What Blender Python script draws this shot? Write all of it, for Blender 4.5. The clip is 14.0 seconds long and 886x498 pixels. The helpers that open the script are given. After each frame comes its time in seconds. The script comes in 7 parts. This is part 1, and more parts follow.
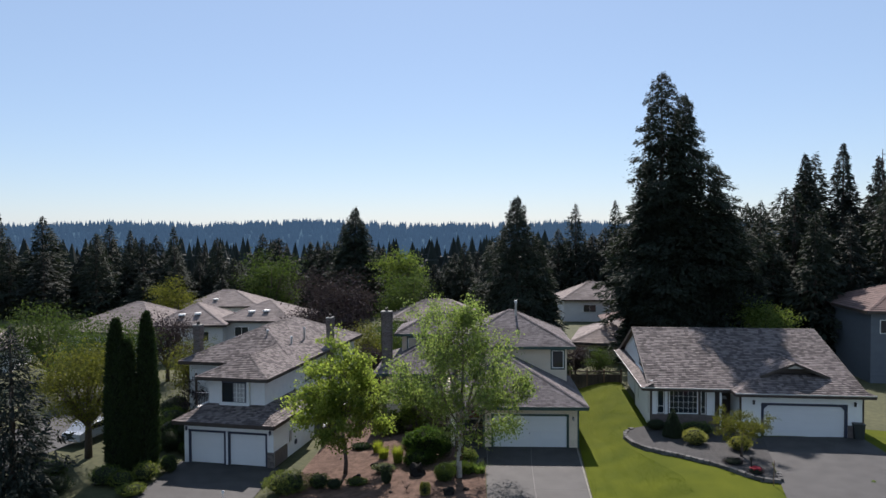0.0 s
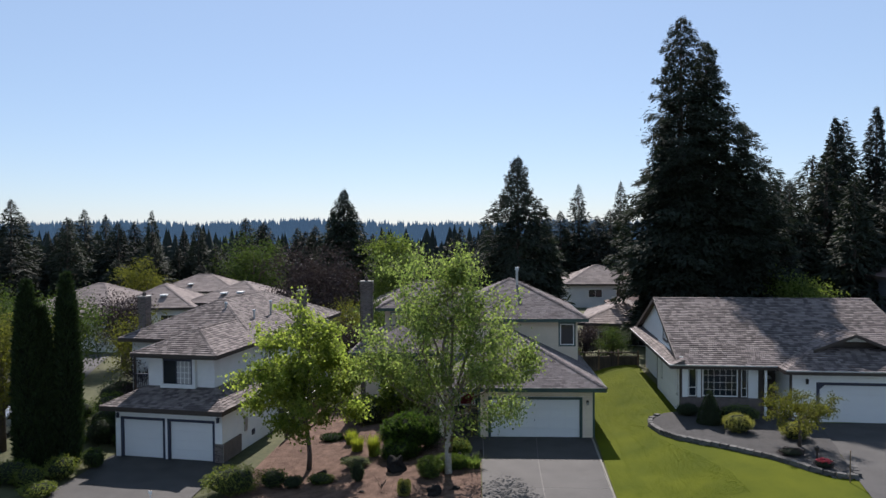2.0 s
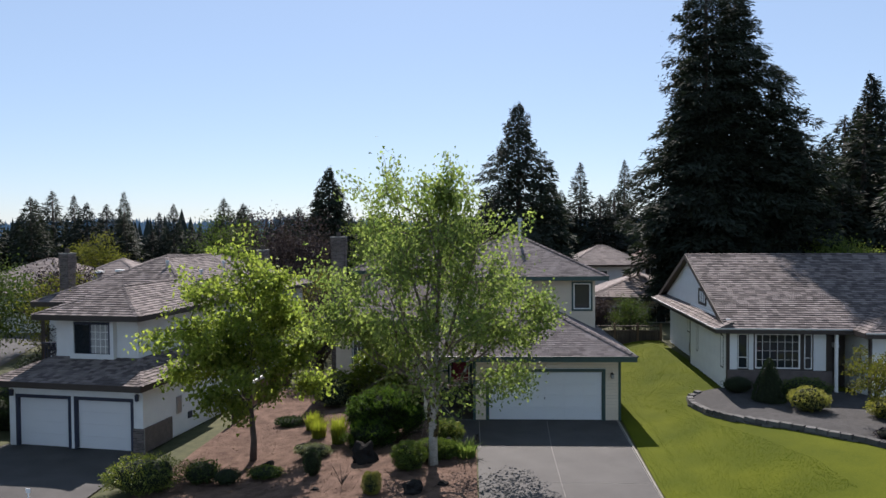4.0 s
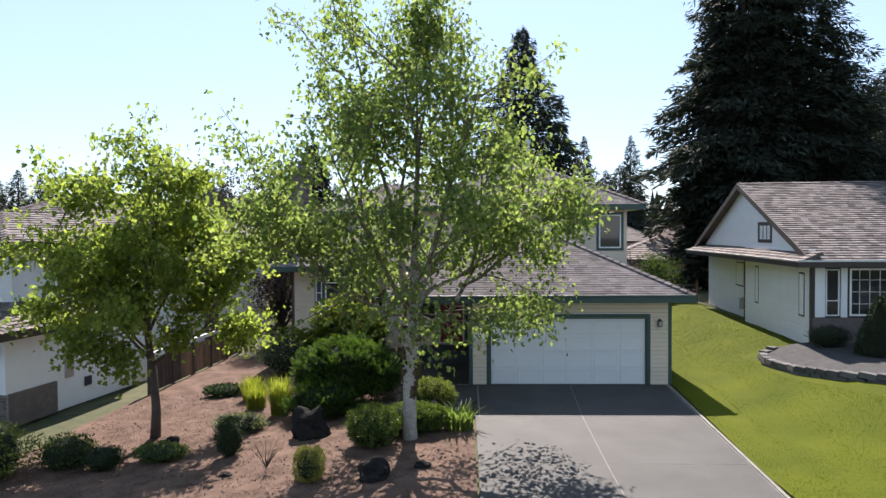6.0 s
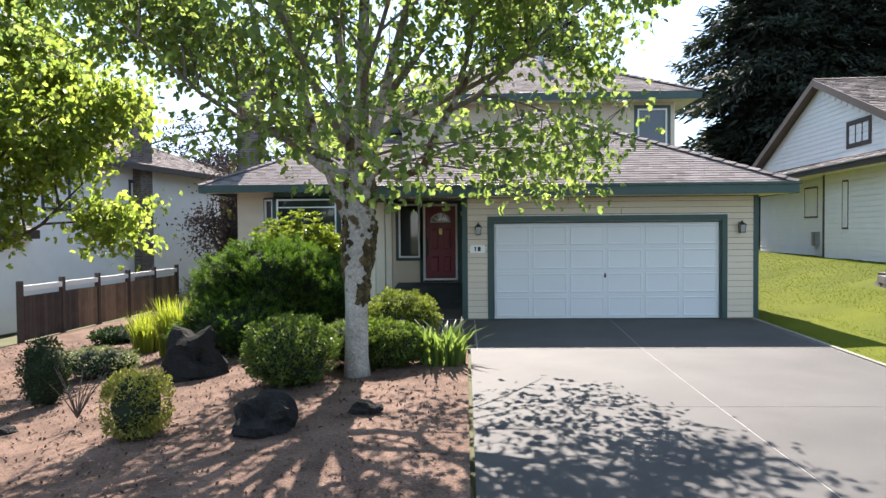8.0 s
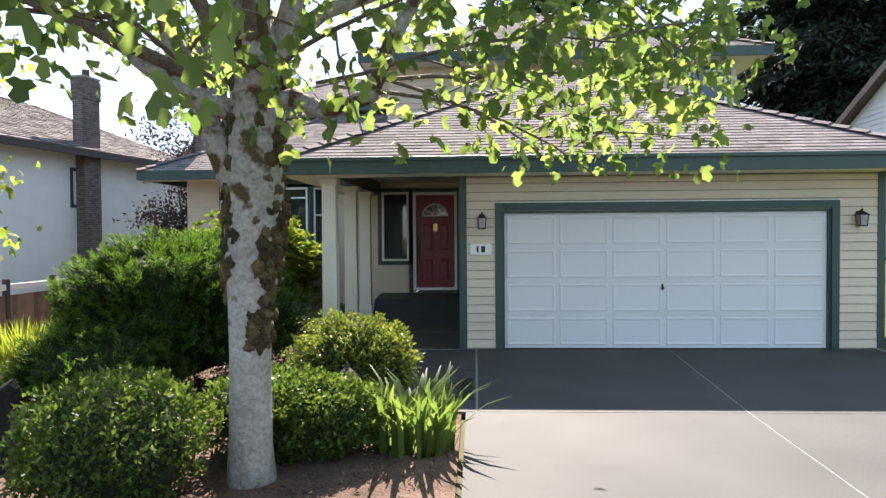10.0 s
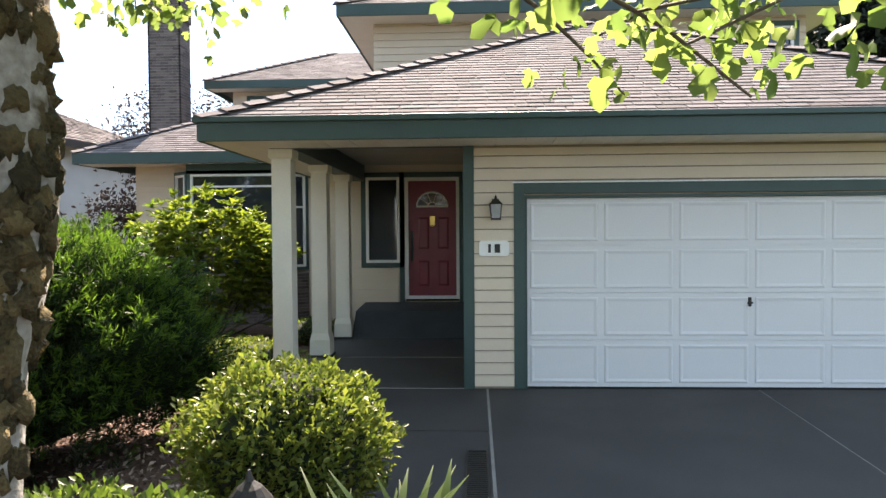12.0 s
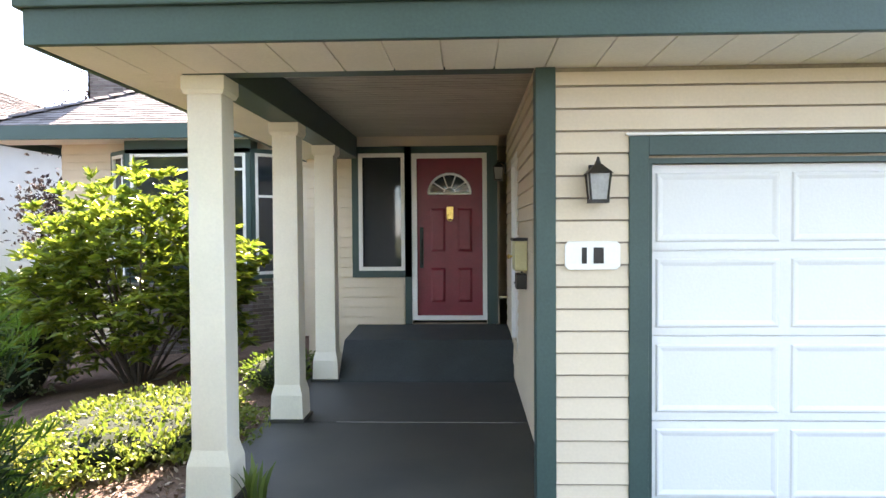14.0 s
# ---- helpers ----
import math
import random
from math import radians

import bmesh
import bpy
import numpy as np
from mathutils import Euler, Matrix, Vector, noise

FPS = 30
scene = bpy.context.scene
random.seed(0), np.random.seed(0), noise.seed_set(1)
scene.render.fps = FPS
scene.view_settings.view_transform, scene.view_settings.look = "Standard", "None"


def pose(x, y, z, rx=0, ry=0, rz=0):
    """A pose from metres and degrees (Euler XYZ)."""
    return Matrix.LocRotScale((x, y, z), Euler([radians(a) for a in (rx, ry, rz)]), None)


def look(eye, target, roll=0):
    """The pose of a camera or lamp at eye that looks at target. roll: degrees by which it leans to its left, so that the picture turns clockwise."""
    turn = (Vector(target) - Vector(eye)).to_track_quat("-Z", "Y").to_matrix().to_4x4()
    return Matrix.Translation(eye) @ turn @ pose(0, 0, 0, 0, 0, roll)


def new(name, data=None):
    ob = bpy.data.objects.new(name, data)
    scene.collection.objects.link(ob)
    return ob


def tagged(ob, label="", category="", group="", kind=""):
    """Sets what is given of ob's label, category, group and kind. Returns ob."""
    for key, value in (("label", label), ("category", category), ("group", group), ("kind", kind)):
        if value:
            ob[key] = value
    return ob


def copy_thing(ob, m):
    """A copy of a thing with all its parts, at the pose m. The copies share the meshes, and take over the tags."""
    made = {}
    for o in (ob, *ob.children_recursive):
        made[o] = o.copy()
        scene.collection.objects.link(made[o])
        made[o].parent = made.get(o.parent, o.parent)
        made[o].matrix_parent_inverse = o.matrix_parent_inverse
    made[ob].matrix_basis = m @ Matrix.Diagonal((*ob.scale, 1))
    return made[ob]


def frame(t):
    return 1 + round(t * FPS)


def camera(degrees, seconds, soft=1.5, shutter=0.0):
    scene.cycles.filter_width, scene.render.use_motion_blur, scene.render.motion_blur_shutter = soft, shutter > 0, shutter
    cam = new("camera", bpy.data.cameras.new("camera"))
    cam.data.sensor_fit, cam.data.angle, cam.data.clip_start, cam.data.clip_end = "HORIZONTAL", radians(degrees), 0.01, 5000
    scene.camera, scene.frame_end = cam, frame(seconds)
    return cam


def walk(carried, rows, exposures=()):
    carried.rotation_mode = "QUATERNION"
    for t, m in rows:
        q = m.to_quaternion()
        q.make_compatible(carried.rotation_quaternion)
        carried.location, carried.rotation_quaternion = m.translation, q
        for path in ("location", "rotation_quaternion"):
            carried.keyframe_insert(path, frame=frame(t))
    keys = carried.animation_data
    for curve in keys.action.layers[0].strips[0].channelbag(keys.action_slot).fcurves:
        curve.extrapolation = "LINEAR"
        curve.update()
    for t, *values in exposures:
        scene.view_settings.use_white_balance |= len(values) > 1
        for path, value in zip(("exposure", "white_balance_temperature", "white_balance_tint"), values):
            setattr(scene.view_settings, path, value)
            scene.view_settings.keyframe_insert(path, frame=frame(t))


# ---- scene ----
cam = camera(66.0, 14.0)
PATH = [
    (0, (-1.045, -45.487, 14.549), (-1.145, -43.49, 14.494), -0.3),
    (0.5, (-0.958, -43.473, 13.78), (-1.058, -41.477, 13.725), -0.3),
    (1, (-0.919, -41.467, 13.008), (-1.018, -39.47, 12.954), -0.3),
    (1.5, (-0.874, -39.507, 12.235), (-0.97, -37.51, 12.181), -0.3),
    (2, (-0.801, -37.575, 11.454), (-0.896, -35.578, 11.4), -0.4),
    (2.5, (-0.786, -35.621, 10.708), (-0.877, -33.624, 10.654), -0.4),
    (5, (-0.806, -25.557, 6.568), (-0.879, -23.559, 6.515), -0.4),
    (5.5, (-0.781, -23.571, 5.73), (-0.851, -21.573, 5.678), -0.4),
    (6, (-0.795, -21.691, 4.896), (-0.861, -19.693, 4.845), -0.4),
    (6.5, (-0.759, -19.725, 4.106), (-0.822, -17.726, 4.055), -0.5),
    (7, (-0.695, -18.037, 3.337), (-0.761, -16.039, 3.284), -0.5),
    (7.5, (-0.684, -16.38, 2.564), (-0.747, -14.382, 2.511), -0.5),
    (8, (-0.619, -14.944, 1.967), (-0.686, -12.946, 1.912), -0.5),
    (10.5, (-0.445, -9.824, 1.79), (-0.542, -7.827, 1.743), -0.4),
    (11, (-0.472, -9.181, 1.759), (-0.568, -7.184, 1.712), -0.3),
    (11.5, (-0.508, -8.335, 1.752), (-0.606, -6.338, 1.702), -0.2),
    (12, (-0.563, -7.515, 1.742), (-0.659, -5.518, 1.69), -0.4),
    (12.5, (-0.669, -6.564, 1.752), (-0.761, -4.567, 1.697), -0.4),
    (13, (-0.815, -5.702, 1.764), (-0.903, -3.704, 1.707), -0.4),
    (13.5, (-0.905, -4.941, 1.741), (-0.993, -2.944, 1.684), -0.5),
    (14, (-1.1, -4.145, 1.707), (-1.177, -2.147, 1.652), -0.4),
]
EXPOSURES = [(0, 0.52, 6400, 18), (2.5, 0.57, 6400, 18), (5.0, 0.87, 6600, 19), (7.5, 1.85, 6720, 16), (8.2, 1.95, 6720, 17), (10.5, 2.07, 6970, 18), (12.5, 2.3, 7350, 20), (13.2, 2.65, 7300, 21), (14.0, 3.55, 7250, 23)]
walk(cam, [(t, look(eye, target, roll)) for t, eye, target, roll in PATH], EXPOSURES)

# ---------------------------------------------------------------- light
world = bpy.data.worlds.new("sky")
scene.world = world
world.use_nodes = True
wnt = world.node_tree
sky = wnt.nodes.new("ShaderNodeTexSky")
sky.sky_type = "NISHITA"
sky.sun_disc = False
sky.sun_elevation = radians(45.3)
sky.sun_rotation = radians(-1.6)
sky.air_density, sky.dust_density, sky.ozone_density = 1.0, 0.2, 4.0
haze = wnt.nodes.new("ShaderNodeMix")
haze.data_type = "RGBA"
haze.inputs["Factor"].default_value = 0.42
haze.inputs["B"].default_value = (5.1, 7.1, 9.0, 1)
wnt.links.new(sky.outputs[0], haze.inputs["A"])
wnt.links.new(haze.outputs["Result"], wnt.nodes["Background"].inputs[0])
wnt.nodes["Background"].inputs[1].default_value = 0.072
sun = new("sun", bpy.data.lights.new("sun", "SUN"))
sun.data.energy = 5.0
sun.data.angle = radians(0.5)
sun.data.color = (1.0, 0.95, 0.86)
sun.matrix_world = look((-1.0, 36.0, 36.4), (0, 0, 0))


# ---------------------------------------------------------------- materials
def mat(name, base, rough=0.8, var=0.25, scale=6.0, bump=0.15, metal=0.0, spec=0.4, rand=0.0, island=0.0, tint=None, fine=60.0):
    m = bpy.data.materials.new(name)
    m.use_nodes = True
    nt = m.node_tree
    p = nt.nodes["Principled BSDF"]
    p.inputs["Roughness"].default_value = rough
    p.inputs["Metallic"].default_value = metal
    p.inputs["Specular IOR Level"].default_value = spec
    co = nt.nodes.new("ShaderNodeTexCoord")
    n1 = nt.nodes.new("ShaderNodeTexNoise")
    n1.inputs["Scale"].default_value = scale
    n1.inputs["Detail"].default_value = 5
    n2 = nt.nodes.new("ShaderNodeTexNoise")
    n2.inputs["Scale"].default_value = fine
    n2.inputs["Detail"].default_value = 3
    nt.links.new(co.outputs["Object"], n1.inputs["Vector"])
    nt.links.new(co.outputs["Object"], n2.inputs["Vector"])
    ad = nt.nodes.new("ShaderNodeMath")
    ad.operation = "ADD"
    nt.links.new(n1.outputs["Fac"], ad.inputs[0])
    nt.links.new(n2.outputs["Fac"], ad.inputs[1])
    last = ad
    if rand or island:
        src = nt.nodes.new("ShaderNodeObjectInfo" if rand else "ShaderNodeNewGeometry")
        mu = nt.nodes.new("ShaderNodeMath")
        mu.operation = "MULTIPLY_ADD"
        mu.inputs[1].default_value = rand or island
        mu.inputs[2].default_value = -0.5 * (rand or island)
        nt.links.new(src.outputs["Random" if rand else "Random Per Island"], mu.inputs[0])
        a2 = nt.nodes.new("ShaderNodeMath")
        a2.operation = "ADD"
        nt.links.new(ad.outputs[0], a2.inputs[0])
        nt.links.new(mu.outputs[0], a2.inputs[1])
        last = a2
    ramp = nt.nodes.new("ShaderNodeMapRange")
    ramp.inputs["From Min"].default_value = 0.6
    ramp.inputs["From Max"].default_value = 1.4
    nt.links.new(last.outputs[0], ramp.inputs["Value"])
    mix = nt.nodes.new("ShaderNodeMix")
    mix.data_type = "RGBA"
    b = Vector(base)
    t = Vector(tint) if tint else b * (1 + var)
    mix.inputs["A"].default_value = (*(b * (1 - var)), 1)
    mix.inputs["B"].default_value = (*t, 1)
    nt.links.new(ramp.outputs["Result"], mix.inputs["Factor"])
    nt.links.new(mix.outputs["Result"], p.inputs["Base Color"])
    if bump:
        bp = nt.nodes.new("ShaderNodeBump")
        bp.inputs["Strength"].default_value = bump
        bp.inputs["Distance"].default_value = 0.02
        nt.links.new(ad.outputs[0], bp.inputs["Height"])
        nt.links.new(bp.outputs["Normal"], p.inputs["Normal"])
    return m


def leaf_mat(name, base, light, glow=0.5, rough=0.45):
    """A thin leaf: some light passes through it."""
    m = bpy.data.materials.new(name)
    m.use_nodes = True
    nt = m.node_tree
    p = nt.nodes["Principled BSDF"]
    p.inputs["Roughness"].default_value = rough
    p.inputs["Specular IOR Level"].default_value = 0.3
    g = nt.nodes.new("ShaderNodeNewGeometry")
    mix = nt.nodes.new("ShaderNodeMix")
    mix.data_type = "RGBA"
    mix.inputs["A"].default_value = (*base, 1)
    mix.inputs["B"].default_value = (*light, 1)
    nt.links.new(g.outputs["Random Per Island"], mix.inputs["Factor"])
    nt.links.new(mix.outputs["Result"], p.inputs["Base Color"])
    tr = nt.nodes.new("ShaderNodeBsdfTranslucent")
    up = nt.nodes.new("ShaderNodeMix")
    up.data_type = "RGBA"
    up.blend_type = "MULTIPLY"
    up.inputs["Factor"].default_value = 1.0
    up.inputs["B"].default_value = (1.65, 1.75, 1.15, 1)
    nt.links.new(mix.outputs["Result"], up.inputs["A"])
    nt.links.new(up.outputs["Result"], tr.inputs["Color"])
    sh = nt.nodes.new("ShaderNodeMixShader")
    sh.inputs[0].default_value = glow
    nt.links.new(p.outputs[0], sh.inputs[1])
    nt.links.new(tr.outputs[0], sh.inputs[2])
    nt.links.new(sh.outputs[0], nt.nodes["Material Output"].inputs[0])
    return m


def glass_mat(name, tone=(0.02, 0.025, 0.03)):
    m = bpy.data.materials.new(name)
    m.use_nodes = True
    p = m.node_tree.nodes["Principled BSDF"]
    p.inputs["Base Color"].default_value = (*tone, 1)
    p.inputs["Roughness"].default_value = 0.04
    p.inputs["Specular IOR Level"].default_value = 0.8
    return m


M = {
    "grass": mat("lawn", (0.042, 0.066, 0.002), 0.95, 0.3, 0.45, 0.6, spec=0.1, tint=(0.098, 0.110, 0.005), fine=25),
    "wild": mat("rough_grass", (0.0525, 0.06375, 0.0225), 0.95, 0.4, 0.12, 0.3, tint=(0.09, 0.09, 0.0375), fine=3),
    "mulch": mat("bark_mulch", (0.080, 0.050, 0.039), 0.95, 0.5, 2, 0.9, spec=0.1, tint=(0.200, 0.132, 0.102), fine=40),
    "concrete": mat("driveway_concrete", (0.036, 0.0355, 0.036), 0.74, 0.35, 0.9, 0.25, spec=0.33, fine=90, tint=(0.064, 0.062, 0.060)),
    "joint": mat("pale_joint", (0.22, 0.212, 0.20), 0.9, 0.35, 5, 0.1),
    "edging": mat("concrete_edging", (0.19, 0.18, 0.155), 0.9, 0.45, 2.5, 0.3),
    "asphalt": mat("asphalt", (0.06, 0.06, 0.062), 0.9, 0.3, 1, 0.2),
    "kerb": mat("kerb", (0.4, 0.39, 0.36), 0.9, 0.2, 3, 0.2),
    "porchfloor": mat("painted_porch_floor", (0.034, 0.040, 0.041), 0.6, 0.35, 1.6, 0.15, fine=120, tint=(0.060, 0.058, 0.052)),
    "siding": mat("beige_siding", (0.62, 0.52, 0.40), 0.55, 0.06, 2, 0.05, rand=0.5),
    "siding_j": mat("beige_siding_far", (0.62, 0.52, 0.40), 0.55, 0.06, 2, 0.05, island=0.4),
    "green": mat("dark_green_trim", (0.035, 0.068, 0.062), 0.45, 0.18, 2.5, 0.08),
    "white": mat("white_paint", (0.78, 0.77, 0.74), 0.5, 0.05, 1.5, 0.05),
    "cream": mat("cream_column_paint", (0.74, 0.70, 0.60), 0.5, 0.06, 3, 0.05),
    "doorwhite": mat("garage_door_paint", (0.67, 0.67, 0.665), 0.4, 0.04, 1.2, 0.06, rand=0.2),
    "soffit": mat("vinyl_soffit", (0.80, 0.76, 0.67), 0.5, 0.08, 2, 0.05),
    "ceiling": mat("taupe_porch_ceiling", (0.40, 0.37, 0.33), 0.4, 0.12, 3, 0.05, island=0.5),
    # Darkened siding tone: contact shade between the laps is put into the colour.
    "lap_gap": mat("lap_gap_shade_tone", (0.28, 0.23, 0.18), 0.9, 0.3, 4, 0.1),
    "red": mat("dark_red_door", (0.19, 0.012, 0.026), 0.35, 0.2, 4, 0.05),
    "brass": mat("brass", (0.7, 0.48, 0.15), 0.3, 0.2, 30, 0.05, metal=1.0),
    "black": mat("black_iron", (0.02, 0.018, 0.016), 0.5, 0.2, 20, 0.1),
    "shingle": mat("weathered_shingle", (0.124, 0.108, 0.107), 0.95, 0.4, 0.8, 0.3, spec=0.12, rand=0.5, fine=70, tint=(0.205, 0.182, 0.182)),
    "shingle_j": mat("weathered_shingle_far", (0.124, 0.108, 0.107), 0.95, 0.4, 0.8, 0.3, spec=0.12, island=0.5, fine=70, tint=(0.205, 0.182, 0.182)),
    "shake": mat("cedar_shake", (0.100, 0.083, 0.080), 0.9, 0.35, 0.4, 0.3, island=1.1, fine=50, tint=(0.188, 0.158, 0.150)),
    "roof_under": mat("roof_deck", (0.10, 0.085, 0.075), 0.9, 0.2, 3, 0.1),
    "roof_far": mat("far_roof", (0.18, 0.15, 0.1387), 0.9, 0.3, 0.6, 0.2, island=0.6, fine=6),
    "rust_roof": mat("far_rust_roof", (0.12, 0.078, 0.070), 0.9, 0.25, 0.6, 0.2, island=0.6, fine=6),
    "brick": mat("dark_brick", (0.13, 0.105, 0.095), 0.85, 0.35, 5, 0.3, island=0.9, fine=80),
    "brick_o": mat("dark_brick_piece", (0.13, 0.105, 0.095), 0.85, 0.35, 5, 0.3, rand=0.9, fine=80),
    "mortar": mat("mortar", (0.26, 0.25, 0.23), 0.95, 0.2, 8, 0.2),
    "bluegrey": mat("blue_grey_siding", (0.11, 0.125, 0.145), 0.7, 0.1, 2, 0.05, island=0.4),
    "navy": mat("dark_navy_trim", (0.03, 0.035, 0.06), 0.5, 0.2, 3, 0.05),
    "brown": mat("dark_brown_trim", (0.05, 0.038, 0.032), 0.6, 0.2, 3, 0.08),
    "stone": mat("grey_wall_stone", (0.085, 0.083, 0.080), 0.9, 0.4, 3, 0.5, rand=0.9),
    "gravel": mat("grey_bark_bed", (0.040, 0.039, 0.039), 0.95, 0.45, 4, 0.9, fine=35),
    "rock": mat("dark_boulder", (0.018, 0.017, 0.016), 0.95, 0.5, 2.5, 0.8, spec=0.15, fine=30),
    "bark": mat("pale_bark", (0.30, 0.265, 0.22), 0.9, 0.45, 5, 0.8, fine=30, tint=(0.48, 0.45, 0.40)),
    "moss": mat("moss", (0.050, 0.040, 0.014), 0.95, 0.5, 9, 0.9, fine=70, island=0.8, tint=(0.13, 0.095, 0.04)),
    "bark_d": mat("dark_bark", (0.07, 0.055, 0.045), 0.95, 0.4, 6, 0.7),
    "wood": mat("fence_wood", (0.20, 0.13, 0.085), 0.85, 0.35, 3, 0.3, rand=0.6),
    "wood_d": mat("dark_fence_wood", (0.06, 0.045, 0.038), 0.85, 0.35, 3, 0.3, rand=0.6),
    # Near-black filler colour: stands in for the shade deep between leaves.
    "core": mat("foliage_shade_core", (0.012, 0.018, 0.007), 1.0, 0.4, 6, 0.5),
    "glass": glass_mat("window_glass"),
    "curtain": mat("curtain", (0.35, 0.35, 0.34), 0.9, 0.2, 9, 0.1),
    "metal": mat("galvanised_metal", (0.45, 0.46, 0.47), 0.4, 0.15, 8, 0.05, metal=0.8),
    "carpaint": mat("car_paint", (0.35, 0.38, 0.42), 0.25, 0.05, 1, 0.0, spec=0.7),
    "rubber": mat("rubber", (0.02, 0.02, 0.02), 0.8, 0.2, 10, 0.1),
    "plastic": mat("dark_bin_plastic", (0.025, 0.03, 0.03), 0.5, 0.2, 5, 0.05),
    "redflower": mat("red_flowers", (0.35, 0.02, 0.03), 0.7, 0.4, 20, 0.3),
    "maple": leaf_mat("maple_leaf", (0.074, 0.114, 0.036), (0.180, 0.220, 0.076), 0.68, 0.5),
    "lime": leaf_mat("lime_leaf", (0.086, 0.126, 0.026), (0.215, 0.250, 0.062), 0.70),
    "box": leaf_mat("boxwood_leaf", (0.034, 0.064, 0.012), (0.105, 0.142, 0.028), 0.4),
    "azalea": leaf_mat("azalea_leaf", (0.0574, 0.0902, 0.0164), (0.1804, 0.1968, 0.041), 0.35),
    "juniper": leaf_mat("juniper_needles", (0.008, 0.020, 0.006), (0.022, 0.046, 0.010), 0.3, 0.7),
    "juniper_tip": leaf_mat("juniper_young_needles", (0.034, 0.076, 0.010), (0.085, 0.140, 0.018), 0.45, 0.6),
    "rhodo": leaf_mat("rhododendron_leaf", (0.062, 0.100, 0.016), (0.180, 0.205, 0.030), 0.45, 0.3),
    "blade": leaf_mat("strap_leaf", (0.0595, 0.102, 0.0255), (0.136, 0.1785, 0.051), 0.45, 0.35),
    "grasstuft": leaf_mat("ornamental_grass", (0.112, 0.136, 0.016), (0.24, 0.264, 0.04), 0.5),
    "lavender": leaf_mat("lavender_leaf", (0.096, 0.112, 0.064), (0.176, 0.192, 0.112), 0.3),
    "gold": leaf_mat("golden_shrub_leaf", (0.128, 0.136, 0.024), (0.288, 0.272, 0.072), 0.4),
    "yew": leaf_mat("yew_needles", (0.012, 0.024, 0.008), (0.03, 0.05, 0.014), 0.15, 0.8),
    "conifer": leaf_mat("conifer_needles", (0.012, 0.018, 0.013), (0.030, 0.042, 0.027), 0.14, 0.8),
    "spruce": leaf_mat("spruce_needles", (0.010, 0.015, 0.012), (0.023, 0.032, 0.024), 0.10, 0.8),
    "plum": leaf_mat("plum_leaf", (0.020, 0.013, 0.017), (0.055, 0.042, 0.05), 0.2, 0.85),
    "olive": leaf_mat("olive_leaf", (0.056, 0.064, 0.0144), (0.12, 0.12, 0.024), 0.45, 0.85),
    "mid": leaf_mat("mid_green_leaf", (0.028, 0.048, 0.0128), (0.064, 0.092, 0.024), 0.35, 0.85),
    "bright": leaf_mat("bright_green_leaf", (0.056, 0.088, 0.02), (0.128, 0.16, 0.04), 0.45, 0.85),
}


def hazed_hill_mat():
    # Valley haze is put into the colour: bluish base plus faint blue glow.
    m = mat("hill_haze_tint", (0.030, 0.052, 0.062), 1.0, 0.35, 0.01, 0.0, fine=0.05)
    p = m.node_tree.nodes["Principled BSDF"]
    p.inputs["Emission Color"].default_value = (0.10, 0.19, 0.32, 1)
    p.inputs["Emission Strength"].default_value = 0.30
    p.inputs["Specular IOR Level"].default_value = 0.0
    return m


M["hill"] = hazed_hill_mat()


def mossy(m):
    """Brown-green moss in uneven cushions over the upper trunk."""
    nt = m.node_tree
    p = nt.nodes["Principled BSDF"]
    old = p.inputs["Base Color"].links[0].from_socket
    co = nt.nodes.new("ShaderNodeTexCoord")
    sep = nt.nodes.new("ShaderNodeSeparateXYZ")
    nt.links.new(co.outputs["Object"], sep.inputs[0])
    rng = nt.nodes.new("ShaderNodeMapRange")
    rng.inputs["From Min"].default_value, rng.inputs["From Max"].default_value = 0.7, 2.1
    nt.links.new(sep.outputs["Z"], rng.inputs["Value"])
    n = nt.nodes.new("ShaderNodeTexNoise")
    n.inputs["Scale"].default_value, n.inputs["Detail"].default_value = 5.0, 6
    nt.links.new(co.outputs["Object"], n.inputs["Vector"])
    ad = nt.nodes.new("ShaderNodeMath")
    ad.operation = "MULTIPLY_ADD"
    ad.inputs[1].default_value = 0.20
    nt.links.new(rng.outputs[0], ad.inputs[0])
    nt.links.new(n.outputs["Fac"], ad.inputs[2])
    edge = nt.nodes.new("ShaderNodeMapRange")
    edge.inputs["From Min"].default_value, edge.inputs["From Max"].default_value = 0.70, 0.78
    nt.links.new(ad.outputs[0], edge.inputs["Value"])
    mix = nt.nodes.new("ShaderNodeMix")
    mix.data_type = "RGBA"
    mix.inputs["B"].default_value = (0.075, 0.05, 0.02, 1)
    nt.links.new(edge.outputs[0], mix.inputs["Factor"])
    nt.links.new(old, mix.inputs["A"])
    nt.links.new(mix.outputs["Result"], p.inputs["Base Color"])


mossy(M["bark"])
M["limb"] = mat("brown_limb_bark", (0.11, 0.085, 0.06), 0.9, 0.45, 6, 0.7, fine=40, tint=(0.22, 0.18, 0.14))


